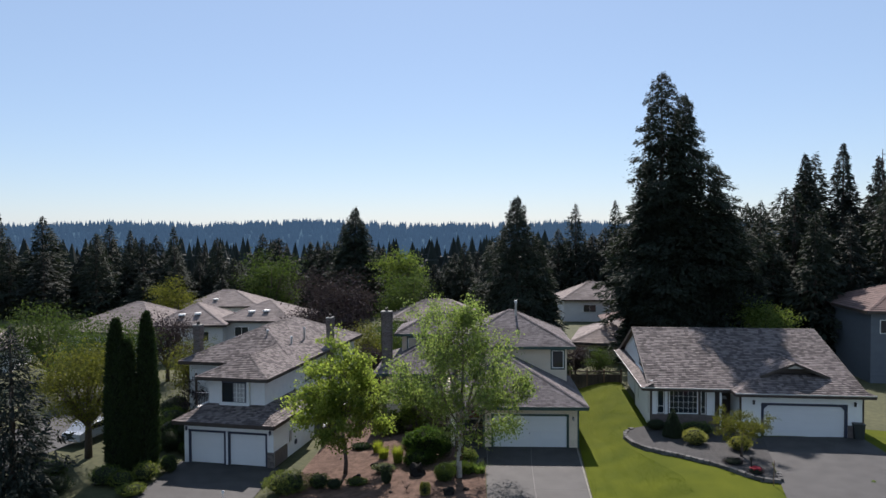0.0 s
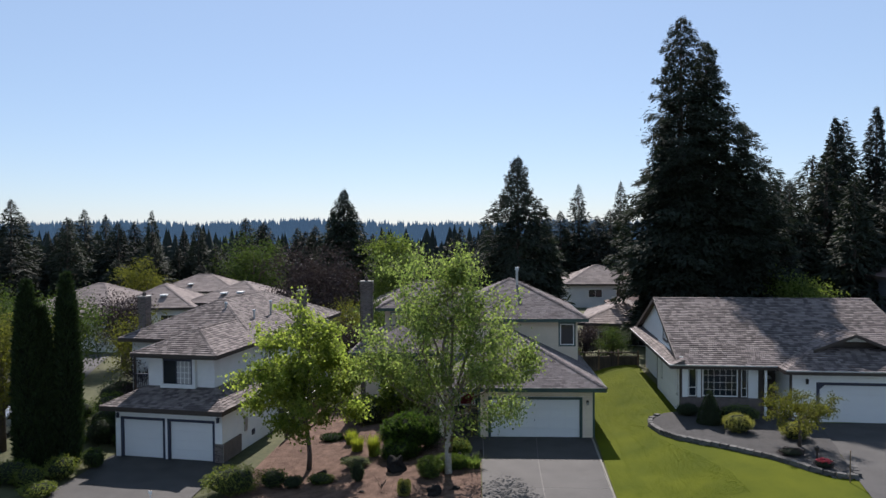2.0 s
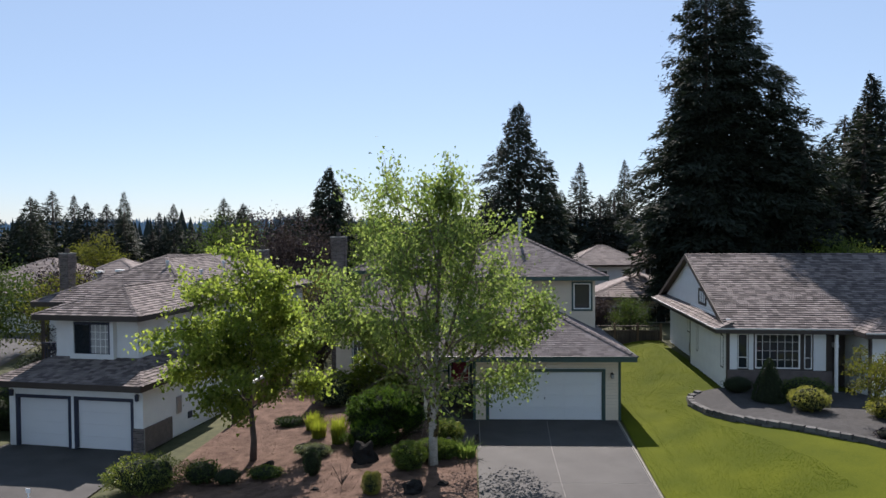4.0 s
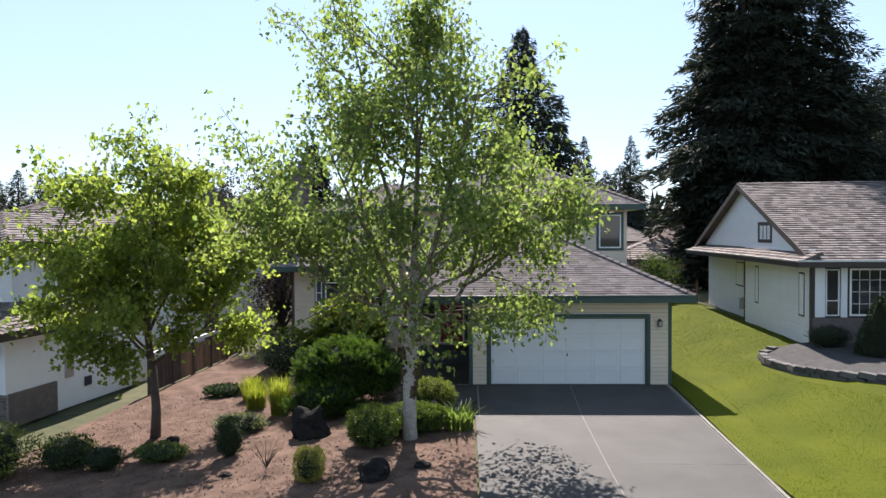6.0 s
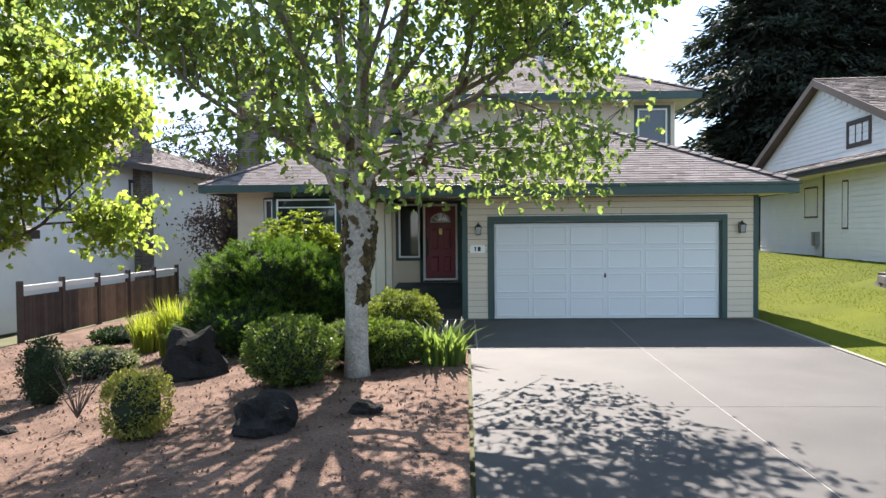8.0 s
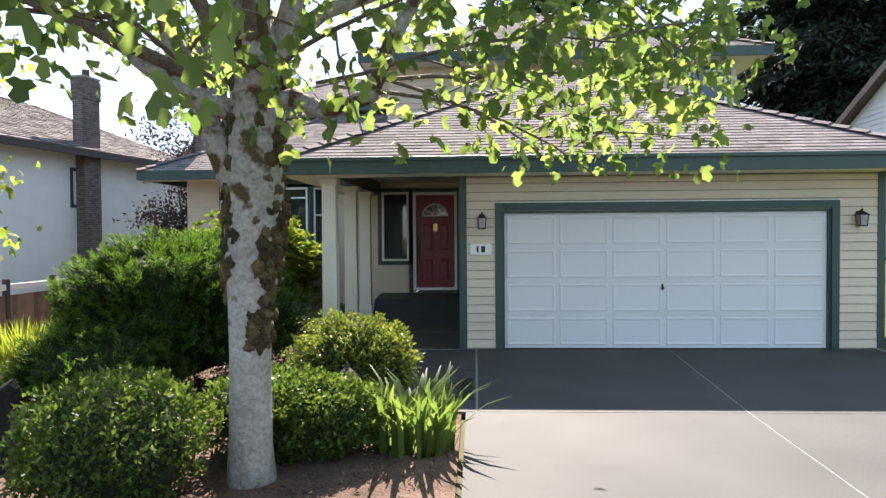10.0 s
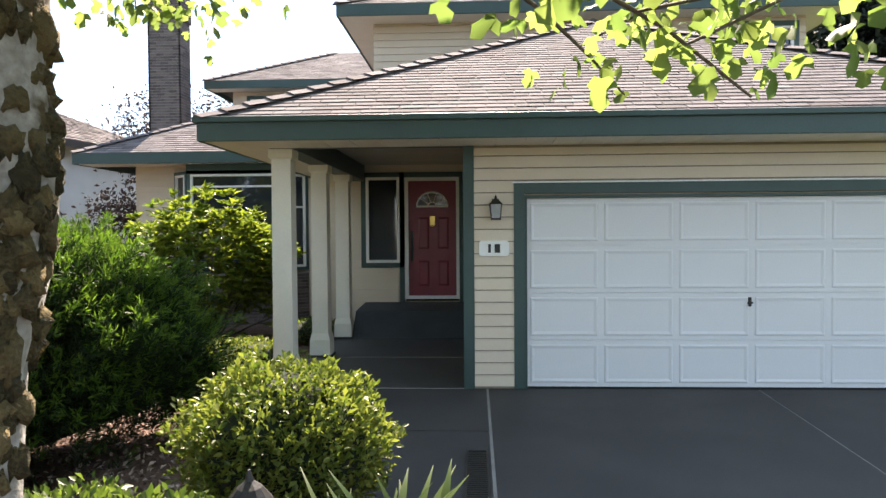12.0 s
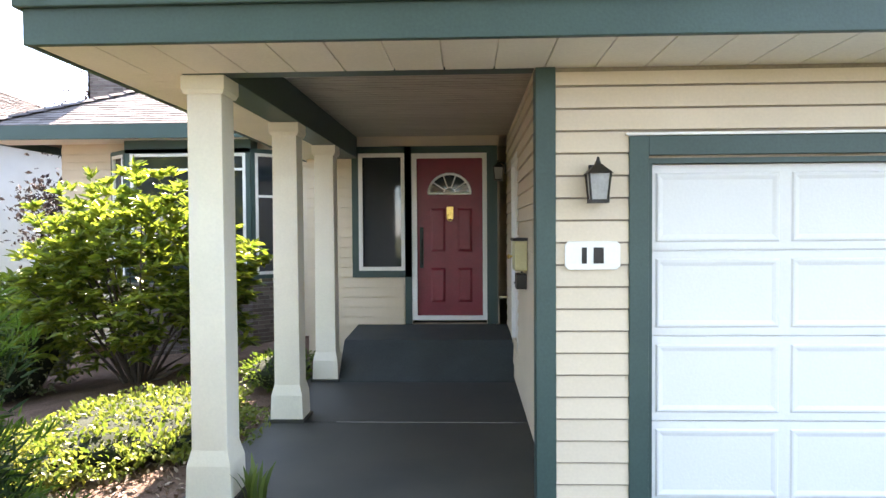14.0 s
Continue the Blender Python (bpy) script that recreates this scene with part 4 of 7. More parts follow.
for x0, x1 in ((-0.22, 0.28),):
    pier = part("brick_pier", Shape().box(x0, GY - 0.06, 0, x1, GY, 1.0), M["mortar"], left, "low brick facing beside the garage door")
    s = Shape()
    for r in range(14):
        for k in range(3):
            a, b = x0 + (k - 0.5 * (r % 2)) * 0.2, x0 + (k + 1 - 0.5 * (r % 2)) * 0.2 - 0.012
            if min(b, x1) - max(a, x0) > 0.02:
                s.box(max(a, x0), GY - 0.075, r * 0.072, min(b, x1), GY - 0.05, r * 0.072 + 0.06)
    part("bricks", s, M["brick"], pier)["kind"] = "stuff"
bs = part("brick_side", Shape().box(0.2, GY, 0, 0.27, 1.2, 1.0), M["brick"], left, "brick facing round the corner")
part("wall_vent", Shape().box(0.2, 1.6, 1.0, 0.26, 1.95, 1.75), M["metal"], left, "metal meter box on the side wall")
part("wall_vent", Shape().box(0.2, 2.5, 0.55, 0.26, 2.8, 0.85), M["navy"], left)
part("upper_wall", wall(Shape(), -5.5, -1.35, 2.6, 5.35, 1.2, 0.2, [(-4.35, 3.75, -2.65, 5.0)]).box(-1.55, 1.4, 2.6, -1.35, 6, 5.35).box(-5.5, 1.4, 2.6, -5.3, 6, 5.35), LW, left)
part("bow_front", Shape().box(-4.6, 0.95, 3.3, -2.4, 1.2, 3.68).box(-4.6, 0.95, 3.68, -4.42, 1.2, 5.3).box(-2.58, 0.95, 3.68, -2.4, 1.2, 5.3), LW, left)
window(left, -4.5, 3.64, -2.62, 5.04, 1.0, M["navy"], "window", M["navy"], 0.06, bars=(-3.6,))
for x in (-3.33, -3.08, -2.83):
    part("window_bar", Shape().box(x - 0.012, 0.985, 3.7, x + 0.012, 1.012, 4.98), M["white"], left)
for z in (4.02, 4.34, 4.66):
    part("window_bar", Shape().box(-3.58, 0.987, z - 0.012, -2.68, 1.01, z + 0.012), M["white"], left)
part("blind", Shape().box(-3.56, 1.015, 3.7, -2.68, 1.019, 4.98), M["curtain"], left, "pale blind behind the barred pane")
for b in ((-9.9, 5.8, 0, -1.55, 6.0, 5.35), (-1.75, 6.0, 0, -1.55, 20, 5.35), (-9.9, 6.0, 0, -9.7, 20, 5.35), (-9.7, 19.8, 0, -1.75, 20, 5.35)):
    part("main_wall", Shape().box(*b), LW, left)
for y in (8.5, 13.0):
    window(left, 0, 3.6, 1.2, 4.8, 0, M["navy"], "window", M["navy"], 0.07, bars=(0.6,), m=pose(-1.55, y, 0, 0, 0, 90))
# balcony beside the upper room
bal = part("balcony", Shape().box(-7.2, 2.2, 2.75, -5.5, 5.8, 2.9), LW, left, "small balcony with a dark rail")
for i in range(13):
    part("baluster", Shape().box(-7.15 + i * 0.13, 2.2, 2.9, -7.12 + i * 0.13, 2.24, 3.85), M["navy"], bal)
part("rail", Shape().box(-7.2, 2.18, 3.85, -5.5, 2.26, 3.92), M["navy"], bal)
part("post", Shape().box(-7.2, 2.2, 2.9, -7.08, 2.32, 5.3), M["brown"], bal)


def hip_planes(x0, x1, y0, y1, z, pitch):
    """The four planes of a hipped roof over a rectangle, and its hip and ridge lines."""
    if x1 - x0 <= y1 - y0:
        h = (x1 - x0) / 2
        a, b = ((x0 + x1) / 2, y0 + h, z + pitch * h), ((x0 + x1) / 2, y1 - h, z + pitch * h)
        c = [(x0, y0, z), (x1, y0, z), (x1, y1, z), (x0, y1, z)]
        pl = [[c[0], c[1], a], [c[1], c[2], b, a], [c[2], c[3], b], [c[3], c[0], a, b]]
        ln = [(c[0], a), (c[1], a), (c[2], b), (c[3], b), (a, b)]
    else:
        h = (y1 - y0) / 2
        a, b = (x0 + h, (y0 + y1) / 2, z + pitch * h), (x1 - h, (y0 + y1) / 2, z + pitch * h)
        c = [(x0, y0, z), (x1, y0, z), (x1, y1, z), (x0, y1, z)]
        pl = [[c[0], c[1], b, a], [c[1], c[2], b], [c[2], c[3], a, b], [c[3], c[0], a]]
        ln = [(c[0], a), (c[1], b), (c[2], b), (c[3], a), (a, b)]
    if abs((x1 - x0) - (y1 - y0)) < 1e-6:
        pl = [p if len(set(p)) == len(p) else list(dict.fromkeys(p)) for p in pl]
    return pl, ln


LP = 0.42
pl, ln = hip_planes(-10.5, -0.95, 5.25, 20.55, 5.45, 0.46)
tiled_roof(left, pl, M["shake"], 0.21, 0.26, 0.034, name="main_roof", seed=11)
hip_caps(left, ln, M["shake"])
fx0, fx1, fy = -6.1, -0.8, 0.45
fh = (fx1 - fx0) / 2
fa, fb = ((fx0 + fx1) / 2, fy + fh, 5.44 + LP * fh), ((fx0 + fx1) / 2, 9.0, 5.44 + LP * fh)
tiled_roof(left, [[(fx0, fy, 5.44), (fx1, fy, 5.44), fa], [(fx1, fy, 5.44), (fx1, 7.5, 5.44), (fx1 - 0.9, 7.5, 5.44 + LP * 0.9), fb, fa], [(fx0, 6.5, 5.44), (fx0, fy, 5.44), fa, fb]], M["shake"], 0.21, 0.26, 0.034, name="front_roof", seed=12)
hip_caps(left, [((fx0, fy, 5.44), fa), ((fx1, fy, 5.44), fa), (fa, fb)], M["shake"])
for b in ((fx0, fy - 0.03, 5.22, fx1, fy, 5.46), (fx1, fy, 5.22, fx1 + 0.03, 7.5, 5.46), (fx0 - 0.03, fy, 5.22, fx0, 6, 5.46), (-10.53, 5.22, 5.22, fx0, 5.25, 5.46), (-0.95, 7.5, 5.22, -0.92, 20.55, 5.46), (-10.53, 5.25, 5.22, -10.5, 20.55, 5.46)):
    gutter_box(left, *b)
part("soffit", Shape().box(fx0, fy, 5.3, fx1, 1.2, 5.32).box(-1.35, 1.2, 5.3, fx1, 7.5, 5.32).box(fx0, 1.2, 5.3, -5.5, 5.8, 5.32), M["soffit"], left)
# skirt roof over the garage
SY = GY - 0.55
sk = [[(-6.75, SY, 2.85), (0.5, SY, 2.85), (-1.3, 1.25, 3.5), (-5.55, 1.25, 3.5)], [(0.5, SY, 2.85), (0.5, 6.0, 2.85), (-1.35, 6.0, 3.5), (-1.35, 1.25, 3.5)], [(-6.75, 5.0, 2.85), (-6.75, SY, 2.85), (-5.5, 1.25, 3.5), (-5.5, 5.0, 3.5)]]
tiled_roof(left, sk, M["shake"], 0.21, 0.26, 0.034, name="skirt_roof", seed=13)
hip_caps(left, [((0.5, SY, 2.85), (-1.3, 1.25, 3.5)), ((-6.75, SY, 2.85), (-5.5, 1.25, 3.5))], M["shake"])
for b in ((-6.77, SY - 0.03, 2.62, 0.52, SY, 2.88), (0.5, SY, 2.62, 0.53, 6.0, 2.88), (-6.78, SY, 2.62, -6.75, 5.0, 2.88)):
    gutter_box(left, *b)
part("skirt_soffit", Shape().box(-6.75, SY, 2.66, 0.5, GY, 2.68), M["soffit"], left)
part("skirt_soffit", Shape().box(0, GY, 2.66, 0.5, 6, 2.68), M["soffit"], left)
for x, y, h in ((-2.9, 11.5, 0.9), (-4.9, 8.9, 0.25), (-2.95, 9.1, 0.5)):
    z = 5.45 + 0.46 * min(-0.95 - x, y - 5.25)
    part("roof_vent", Shape().tube([(x, y, z - 0.2), (x, y, z + h)], [0.07, 0.07], 8).tube([(x, y, z + h), (x, y, z + h + 0.12)], [0.12, 0.10], 8), M["metal"], left)
chimney(left, -10.15, 7.5, 0, 7.9, 0.55, 0.6)
chimney(left, -1.42, 13.6, 0, 7.9, 0.42, 0.8)
wl2 = thing("wall_lamp", pose(-14.35, -1.5, -0.8, 0, 0, -9) @ pose(-6.0, -0.77, 2.3), "small dark wall lamp beside a garage door", "lamp", "wall lamps on the white house")
part("body", Shape().taper(-0.05, -0.13, 0.05, -0.02, -0.15, 0.08, -0.01).taper(-0.08, -0.16, 0.08, 0.0, 0.08, 0.15, 0.06), M["navy"], wl2)
copy_thing(wl2, pose(-14.35, -1.5, -0.8, 0, 0, -9) @ pose(0.0, -0.77, 2.3))

# ---------------------------------------------------------------- grey-white single-storey neighbour
right = thing("house", pose(10.75, 1.45, 1.0, 0, 0, -4), "white single-storey house with brown trim and a wide shake roof", "house")
RW = mat("pale_lap_siding", (0.74, 0.74, 0.72), 0.7, 0.06, 2, 0.05, island=0.3)
RP = 0.404
wins = [(0.45, 1.0, 0.88, 2.55), (1.2, 1.0, 3.12, 2.58), (3.3, 1.0, 3.62, 2.55)]
part("front_wall", wall(Shape(), 0, 4.45, -0.6, 2.8, 0, 0.2, wins), M["brown"], right, "dark brown front wall with pale panels")
for u0, u1 in ((0.1, 0.42), (0.92, 1.12), (3.68, 4.2)):
    part("pale_panel", Shape().box(u0, -0.04, 0.95, u1, 0.0, 2.6), RW, right)
window(right, *wins[0], 0.0, M["white"], "window", rows=(1.5,), bw=0.015, fw=0.035)
window(right, *wins[1], 0.0, M["white"], "window", bars=(1.52, 1.84, 2.16, 2.48, 2.8), rows=(1.4, 1.8, 2.2), bw=0.007, fw=0.06)
window(right, *wins[2], 0.0, M["white"], "window", rows=(1.5,), bw=0.015, fw=0.035)
part("brick_front", Shape().box(0.0, -0.12, -0.6, 4.45, -0.0, 0.93), M["brick"], right, "low dark brick front")
part("entry_recess", Shape().box(4.3, 1.2, -0.3, 5.8, 1.4, 2.8).box(4.45, 0.2, -0.3, 4.55, 1.2, 2.8), M["brown"], right)
ed = part("entry_door", Shape().box(4.7, 1.14, 0.1, 5.4, 1.2, 2.2), M["brown"], right, "dark entry door in shade")
part("fan_light_pane", Shape().add([(5.05 + 0.26 * math.cos(math.pi * i / 12), 1.13, 1.8 + 0.24 * math.sin(math.pi * i / 12)) for i in range(13)], [tuple(range(13))]), M["curtain"], ed, "pale fan light")
part("entry_post", Shape().box(4.42, -0.45, -0.3, 4.54, -0.33, 2.7), M["white"], right, "white entry post")
part("side_wall", Shape().box(0, 0.2, -0.6, 0.2, 6.6, 3.2).box(0.5, 6.6, -0.6, 0.7, 13.8, 3.2).box(0.2, 6.6, -0.6, 0.5, 6.8, 3.2).box(0.5, 13.6, -0.6, 13.0, 13.8, 3), RW, right)
boards(right, lap_rows(-6.6, 0.0, -0.2, 2.95, 0.16, [(-1.0, 0.9, -0.5, 2.4), (-5.3, 0.9, -4.9, 2.4)]), 0, FACE_L, RW)
boards(right, lap_rows(-13.8, -6.6, -0.2, 2.95, 0.16, [(-9.3, 1.3, -8.2, 2.4)]), 0.5, FACE_L, RW)
for y, u, w, z0, z1 in ((0.75, 0, 0.34, 0.95, 2.35), (5.1, 0, 0.3, 0.95, 2.35), (8.75, 0.5, 1.0, 1.35, 2.35)):
    window(right, -w / 2, z0, w / 2, z1, 0, M["white"], "window", M["brown"], 0.06, m=pose(u, y, 0, 0, 0, -90))
part("corner_trim", Shape().box(-0.03, 6.5, -0.4, 0.12, 6.62, 2.9), M["brown"], right)
part("corner_trim", Shape().box(-0.03, -0.03, -0.4, 0.1, 0.1, 2.9), M["brown"], right)
part("meter_box", Shape().box(0.32, 8.0, 0.3, 0.5, 8.3, 0.8), M["metal"], right)
# gable end above the side eave
rz = 2.84
ridge_v, ridge_z = 6.95, rz + RP * 7.5
gable = Shape()
gpoly = [(0.0, rz - 0.05), (13.9, rz - 0.05), (ridge_v, ridge_z - 0.12)]
gable.add([(0.1, v, z) for v, z in gpoly] + [(0.25, v, z) for v, z in gpoly], [(0, 2, 1), (3, 4, 5), (0, 1, 4, 3), (1, 2, 5, 4), (2, 0, 3, 5)])
part("gable_wall", gable, RW, right, "pale lap-sided gable")
gb = Shape()
z = rz
while z < ridge_z - 0.35:
    va = (z + 0.16 - rz + 0.1) / RP
    if 13.9 - va > va + 0.3:
        lap_board(gb, -(13.9 - va), -va, z, 0.155, 0.1)
    z += 0.155
part("gable_siding", turned(gb, FACE_L), RW, right)["kind"] = "stuff"
window(right, -0.65, 3.45, 0.65, 4.1, -0.02, M["brown"], "window", M["brown"], 0.09, bars=(-0.2, 0.2), m=pose(0.1, 4.5, 0, 0, 0, -90))
a0, a1 = (-0.2, -0.55, rz), (13.6, -0.55, rz)
r0, r1 = (-0.2, ridge_v, ridge_z), (13.3, ridge_v, ridge_z)
tiled_roof(right, [[a0, a1, r1, r0], [(13.6, 14.45, rz), (-0.2, 14.45, rz), r0, r1], [(-0.62, 14.0, rz - 0.02), (-0.62, -0.55, rz - 0.02), (0.12, -0.55, rz + 0.3), (0.12, 14.0, rz + 0.3)]], M["shake"], 0.21, 0.26, 0.034, name="main_roof", seed=21)
hip_caps(right, [(r0, r1)], M["shake"])
part("rake_board", Shape().slab([(-0.24, -0.55, rz + 0.02), (-0.2, -0.55, rz + 0.02), (-0.2, ridge_v, ridge_z + 0.02), (-0.24, ridge_v, ridge_z + 0.02)], 0.22).slab([(-0.24, 14.45, rz + 0.02), (-0.2, 14.45, rz + 0.02), (-0.2, ridge_v, ridge_z + 0.02), (-0.24, ridge_v, ridge_z + 0.02)], 0.22), M["brown"], right)
part("gable_soffit", Shape().slab([(-0.2, -0.5, rz - 0.1), (0.12, -0.5, rz - 0.1), (0.12, ridge_v, ridge_z - 0.1), (-0.2, ridge_v, ridge_z - 0.1)], 0.02), M["white"], right)
for b in ((-0.66, -0.6, rz - 0.2, 5.06, -0.55, rz + 0.02), (-0.66, -0.55, rz - 0.2, -0.62, 14.0, rz + 0.0)):
    gutter_box(right, *b)
for b in ((-0.68, -0.64, rz - 0.02, 5.04, -0.6, rz + 0.05), (-0.70, -0.6, rz - 0.03, -0.66, 14.0, rz + 0.03)):
    gutter_box(right, *b, material="metal", name="gutter")
part("side_soffit", Shape().box(-0.62, -0.55, rz - 0.17, 0.3, 14.0, rz - 0.15).box(0.3, -0.55, rz - 0.17, 5.6, 1.2, rz - 0.15), M["soffit"], right)
# garage wing with a dutch gable
GV = -1.1
part("garage_wall", wall(Shape(), 5.55, 13.1, -0.4, 2.8, GV, 0.2, [(6.97, -0.41, 12.03, 2.03)]).box(5.55, GV + 0.2, -0.4, 5.75, 1.2, 2.8).box(12.9, GV + 0.2, -0.4, 13.1, 13.6, 2.8), RW, right)
DZ = -0.12
rd = part("garage_door", Shape().box(7.0, GV + 0.1, DZ + 0.01, 12.0, GV + 0.14, DZ + 2.12), M["doorwhite"], right, "white double garage door with clipped upper corners")
for r in range(4):
    part("door_section", Shape().box(7.01, GV + 0.08, DZ + 0.02 + r * 0.522, 11.99, GV + 0.105, DZ + 0.532 + r * 0.522), M["doorwhite"], rd)
part("door_trim", Shape().box(6.84, GV - 0.03, DZ, 7.0, GV + 0.12, DZ + 2.27).box(12.0, GV - 0.03, DZ, 12.16, GV + 0.12, DZ + 2.27).box(7.0, GV - 0.03, DZ + 2.12, 12.0, GV + 0.12, DZ + 2.27)
     .prism([(7.0, DZ + 2.12), (7.0, DZ + 1.87), (7.25, DZ + 2.12)], GV - 0.025, GV + 0.1).prism([(12.0, DZ + 2.12), (11.75, DZ + 2.12), (12.0, DZ + 1.87)], GV - 0.025, GV + 0.1), M["navy"], rd, "dark trim round the garage door")
part("brick_foot", Shape().box(12.18, GV - 0.06, -0.3, 13.12, GV, 0.8), M["brick"], right)
for u in (5.5, 13.06):
    part("corner_board", Shape().box(u, GV - 0.03, -0.3, u + 0.1, GV + 0.1, 2.7), M["brown"], right)
q0, q1, qv = 5.1, 13.6, GV - 0.6
half = (q1 - q0) / 2
mid = (q0 + q1) / 2
cutv = 2.2
gl, gr, gz = q0 + cutv, q1 - cutv, rz + RP * cutv
pk = rz + RP * half
yb = -0.55 + half
tiled_roof(right, [[(q0, qv, rz), (q1, qv, rz), (gr, qv + cutv, gz), (gl, qv + cutv, gz)],
                   [(q0, -0.6, rz), (q0, qv, rz), (gl, qv + cutv, gz), (gl - 0.12, qv + cutv - 0.45, gz - 0.05), (mid, qv + cutv - 0.45, pk), (mid, yb, pk)],
                   [(q1, qv, rz), (q1, -0.6, rz), (mid, yb, pk), (mid, qv + cutv - 0.45, pk), (gr + 0.12, qv + cutv - 0.45, gz - 0.05), (gr, qv + cutv, gz)]], M["shake"], 0.21, 0.26, 0.034, name="garage_roof", seed=22)
dg = Shape().add([(gl + 0.1, qv + cutv + 0.25, gz), (gr - 0.1, qv + cutv + 0.25, gz), (mid, qv + cutv + 0.25, pk - 0.05)], [(0, 1, 2)])
part("gablet_wall", dg, M["brown"], right, "shaded gablet under the dutch gable")
part("gablet_panel", Shape().prism([(mid - 0.95, pk - 0.48), (mid + 0.95, pk - 0.48), (mid, pk - 0.1)], qv + cutv + 0.16, qv + cutv + 0.24), RW, right, "cream gablet panel")
for s in (-1, 1):
    part("barge_board", Shape().prism([(mid, pk + 0.03), (mid, pk - 0.15), (mid + s * (half - cutv + 0.15), gz - 0.22), (mid + s * (half - cutv + 0.15), gz - 0.04)], qv + cutv - 0.5, qv + cutv - 0.44), M["brown"], right)
hip_caps(right, [((q0, qv, rz), (gl, qv + cutv, gz)), ((q1, qv, rz), (gr, qv + cutv, gz)), ((mid, qv + cutv - 0.4, pk), (mid, yb, pk))], M["shake"])
for b in ((q0 - 0.04, qv - 0.04, rz - 0.2, q1 + 0.04, qv, rz + 0.02), (q0 - 0.04, qv, rz - 0.2, q0, -0.6, rz + 0.02), (q1, qv, rz - 0.2, q1 + 0.04, 2, rz + 0.02)):
    gutter_box(right, *b)
gutter_box(right, q0 - 0.06, qv - 0.08, rz - 0.02, q1 + 0.06, qv - 0.04, rz + 0.05, material="metal", name="gutter")
part("garage_soffit", Shape().box(q0, qv, rz - 0.17, q1, GV, rz - 0.15).box(q0, GV, rz - 0.17, 5.55, -0.6, rz - 0.15).box(13.1, GV, rz - 0.17, q1, 8, rz - 0.15), M["soffit"], right)
for u in (6.35, 12.6):
    l = thing("wall_lamp", pose(10.75, 1.45, 1.0, 0, 0, -4) @ pose(u, GV - 0.01, 2.2), "small dark lantern beside the wide garage door", "lamp", "wall lamps on the single-storey house")
    part("body", Shape().taper(-0.05, -0.13, 0.05, -0.02, -0.15, 0.08, -0.01).taper(-0.08, -0.16, 0.08, 0.0, 0.08, 0.15, 0.06), M["black"], l)

# bed before that house, with its low stone edge
EDGE = [(9.6, 1.5), (8.95, 1.0), (8.8, 0.2), (9.0, -1.3), (9.5, -2.7), (10.3, -3.9), (11.2, -4.8), (12.6, -6.1), (13.6, -7.7), (14.3, -8.4), (15.1, -8.6), (15.5, -7.4)]
patch("stone_bed", [(-8.5, 14.5, 15.0), (-7.7, 13.75, 15.3), (-6.1, 12.75, 15.7), (-4.8, 11.35, 16.2), (-3.9, 10.45, 16.4), (-2.7, 9.65, 16.8), (-1.3, 9.15, 17.2), (0.2, 8.95, 16.2), (1.0, 9.1, 15.8), (1.5, 9.7, 11.0)], 0.17, M["gravel"], "grey bark bed with shrubs before the house", "flower bed", 14, 0.3)
wall_bed = thing("bed_wall", pose(0, 0, 0), "low wall of grey stone blocks round the planting bed", "retaining wall")
rngb = random.Random(4)
for (xa, ya), (xb, yb_) in zip(EDGE, EDGE[1:]):
    L = math.hypot(xb - xa, yb_ - ya)
    k = max(2, round(L / 0.42))
    for i in range(k):
        for lay in range(2):
            f = (i + 0.5 * (lay % 2)) / k
            x, y = xa + (xb - xa) * min(f, 0.98), ya + (yb_ - ya) * min(f, 0.98)
            w, h = L / k * 0.95, 0.15
            s = Shape().taper(-w / 2, -0.14, w / 2, 0.14, 0, h, 0.015)
            ob = part("stone", s, M["stone"], wall_bed)
            ob.matrix_local = pose(x, y, ground_z(x, y) - 0.05 + lay * h, rngb.uniform(-3, 3), rngb.uniform(-3, 3), math.degrees(math.atan2(yb_ - ya, xb - xa)) + rngb.uniform(-4, 4))

# back fence between the houses
fence = thing("fence", pose(5.7, 15.6, 0.25), "dark wooden board fence across the back of the lawn", "fence")
for i in range(5):
    part("post", Shape().box(i * 1.5 - 0.06, -0.06, -0.6, i * 1.5 + 0.06, 0.06, 1.75 + 0.1), M["wood"], fence)
for i in range(42):
    part("board", Shape().box(i * 0.145, 0.0, -0.4 + 0.012 * i, i * 0.145 + 0.135, 0.025, 1.35), M["wood_d"], fence)
part("rail", Shape().box(0, -0.04, 1.62, 6.1, 0.04, 1.7).box(0, -0.03, 1.33, 6.1, 0.03, 1.39), M["wood_d"], fence)
for i in range(40):
    part("lattice_slat", Shape().box(i * 0.152, -0.01, 1.39, i * 0.152 + 0.03, 0.01, 1.62), M["wood_d"], fence)

# fence beside the white house
sf = thing("fence", pose(-12.1, 2.2, -0.8, 0, 0, 87), "brown board fence with a pale top rail along the bed", "fence")
for i in range(6):
    part("post", Shape().box(i * 1.7 - 0.06, -0.06, -0.3, i * 1.7 + 0.06, 0.06, 1.55), M["wood_d"], sf)
for i in range(56):
    part("board", Shape().box(i * 0.15, -0.015, 0, i * 0.15 + 0.142, 0.015, 1.15), M["wood_d" if i < 16 else "wood"], sf)
part("top_rail", Shape().box(0, -0.05, 1.28, 8.6, 0.05, 1.42), M["white"], sf, "pale weathered top rail")

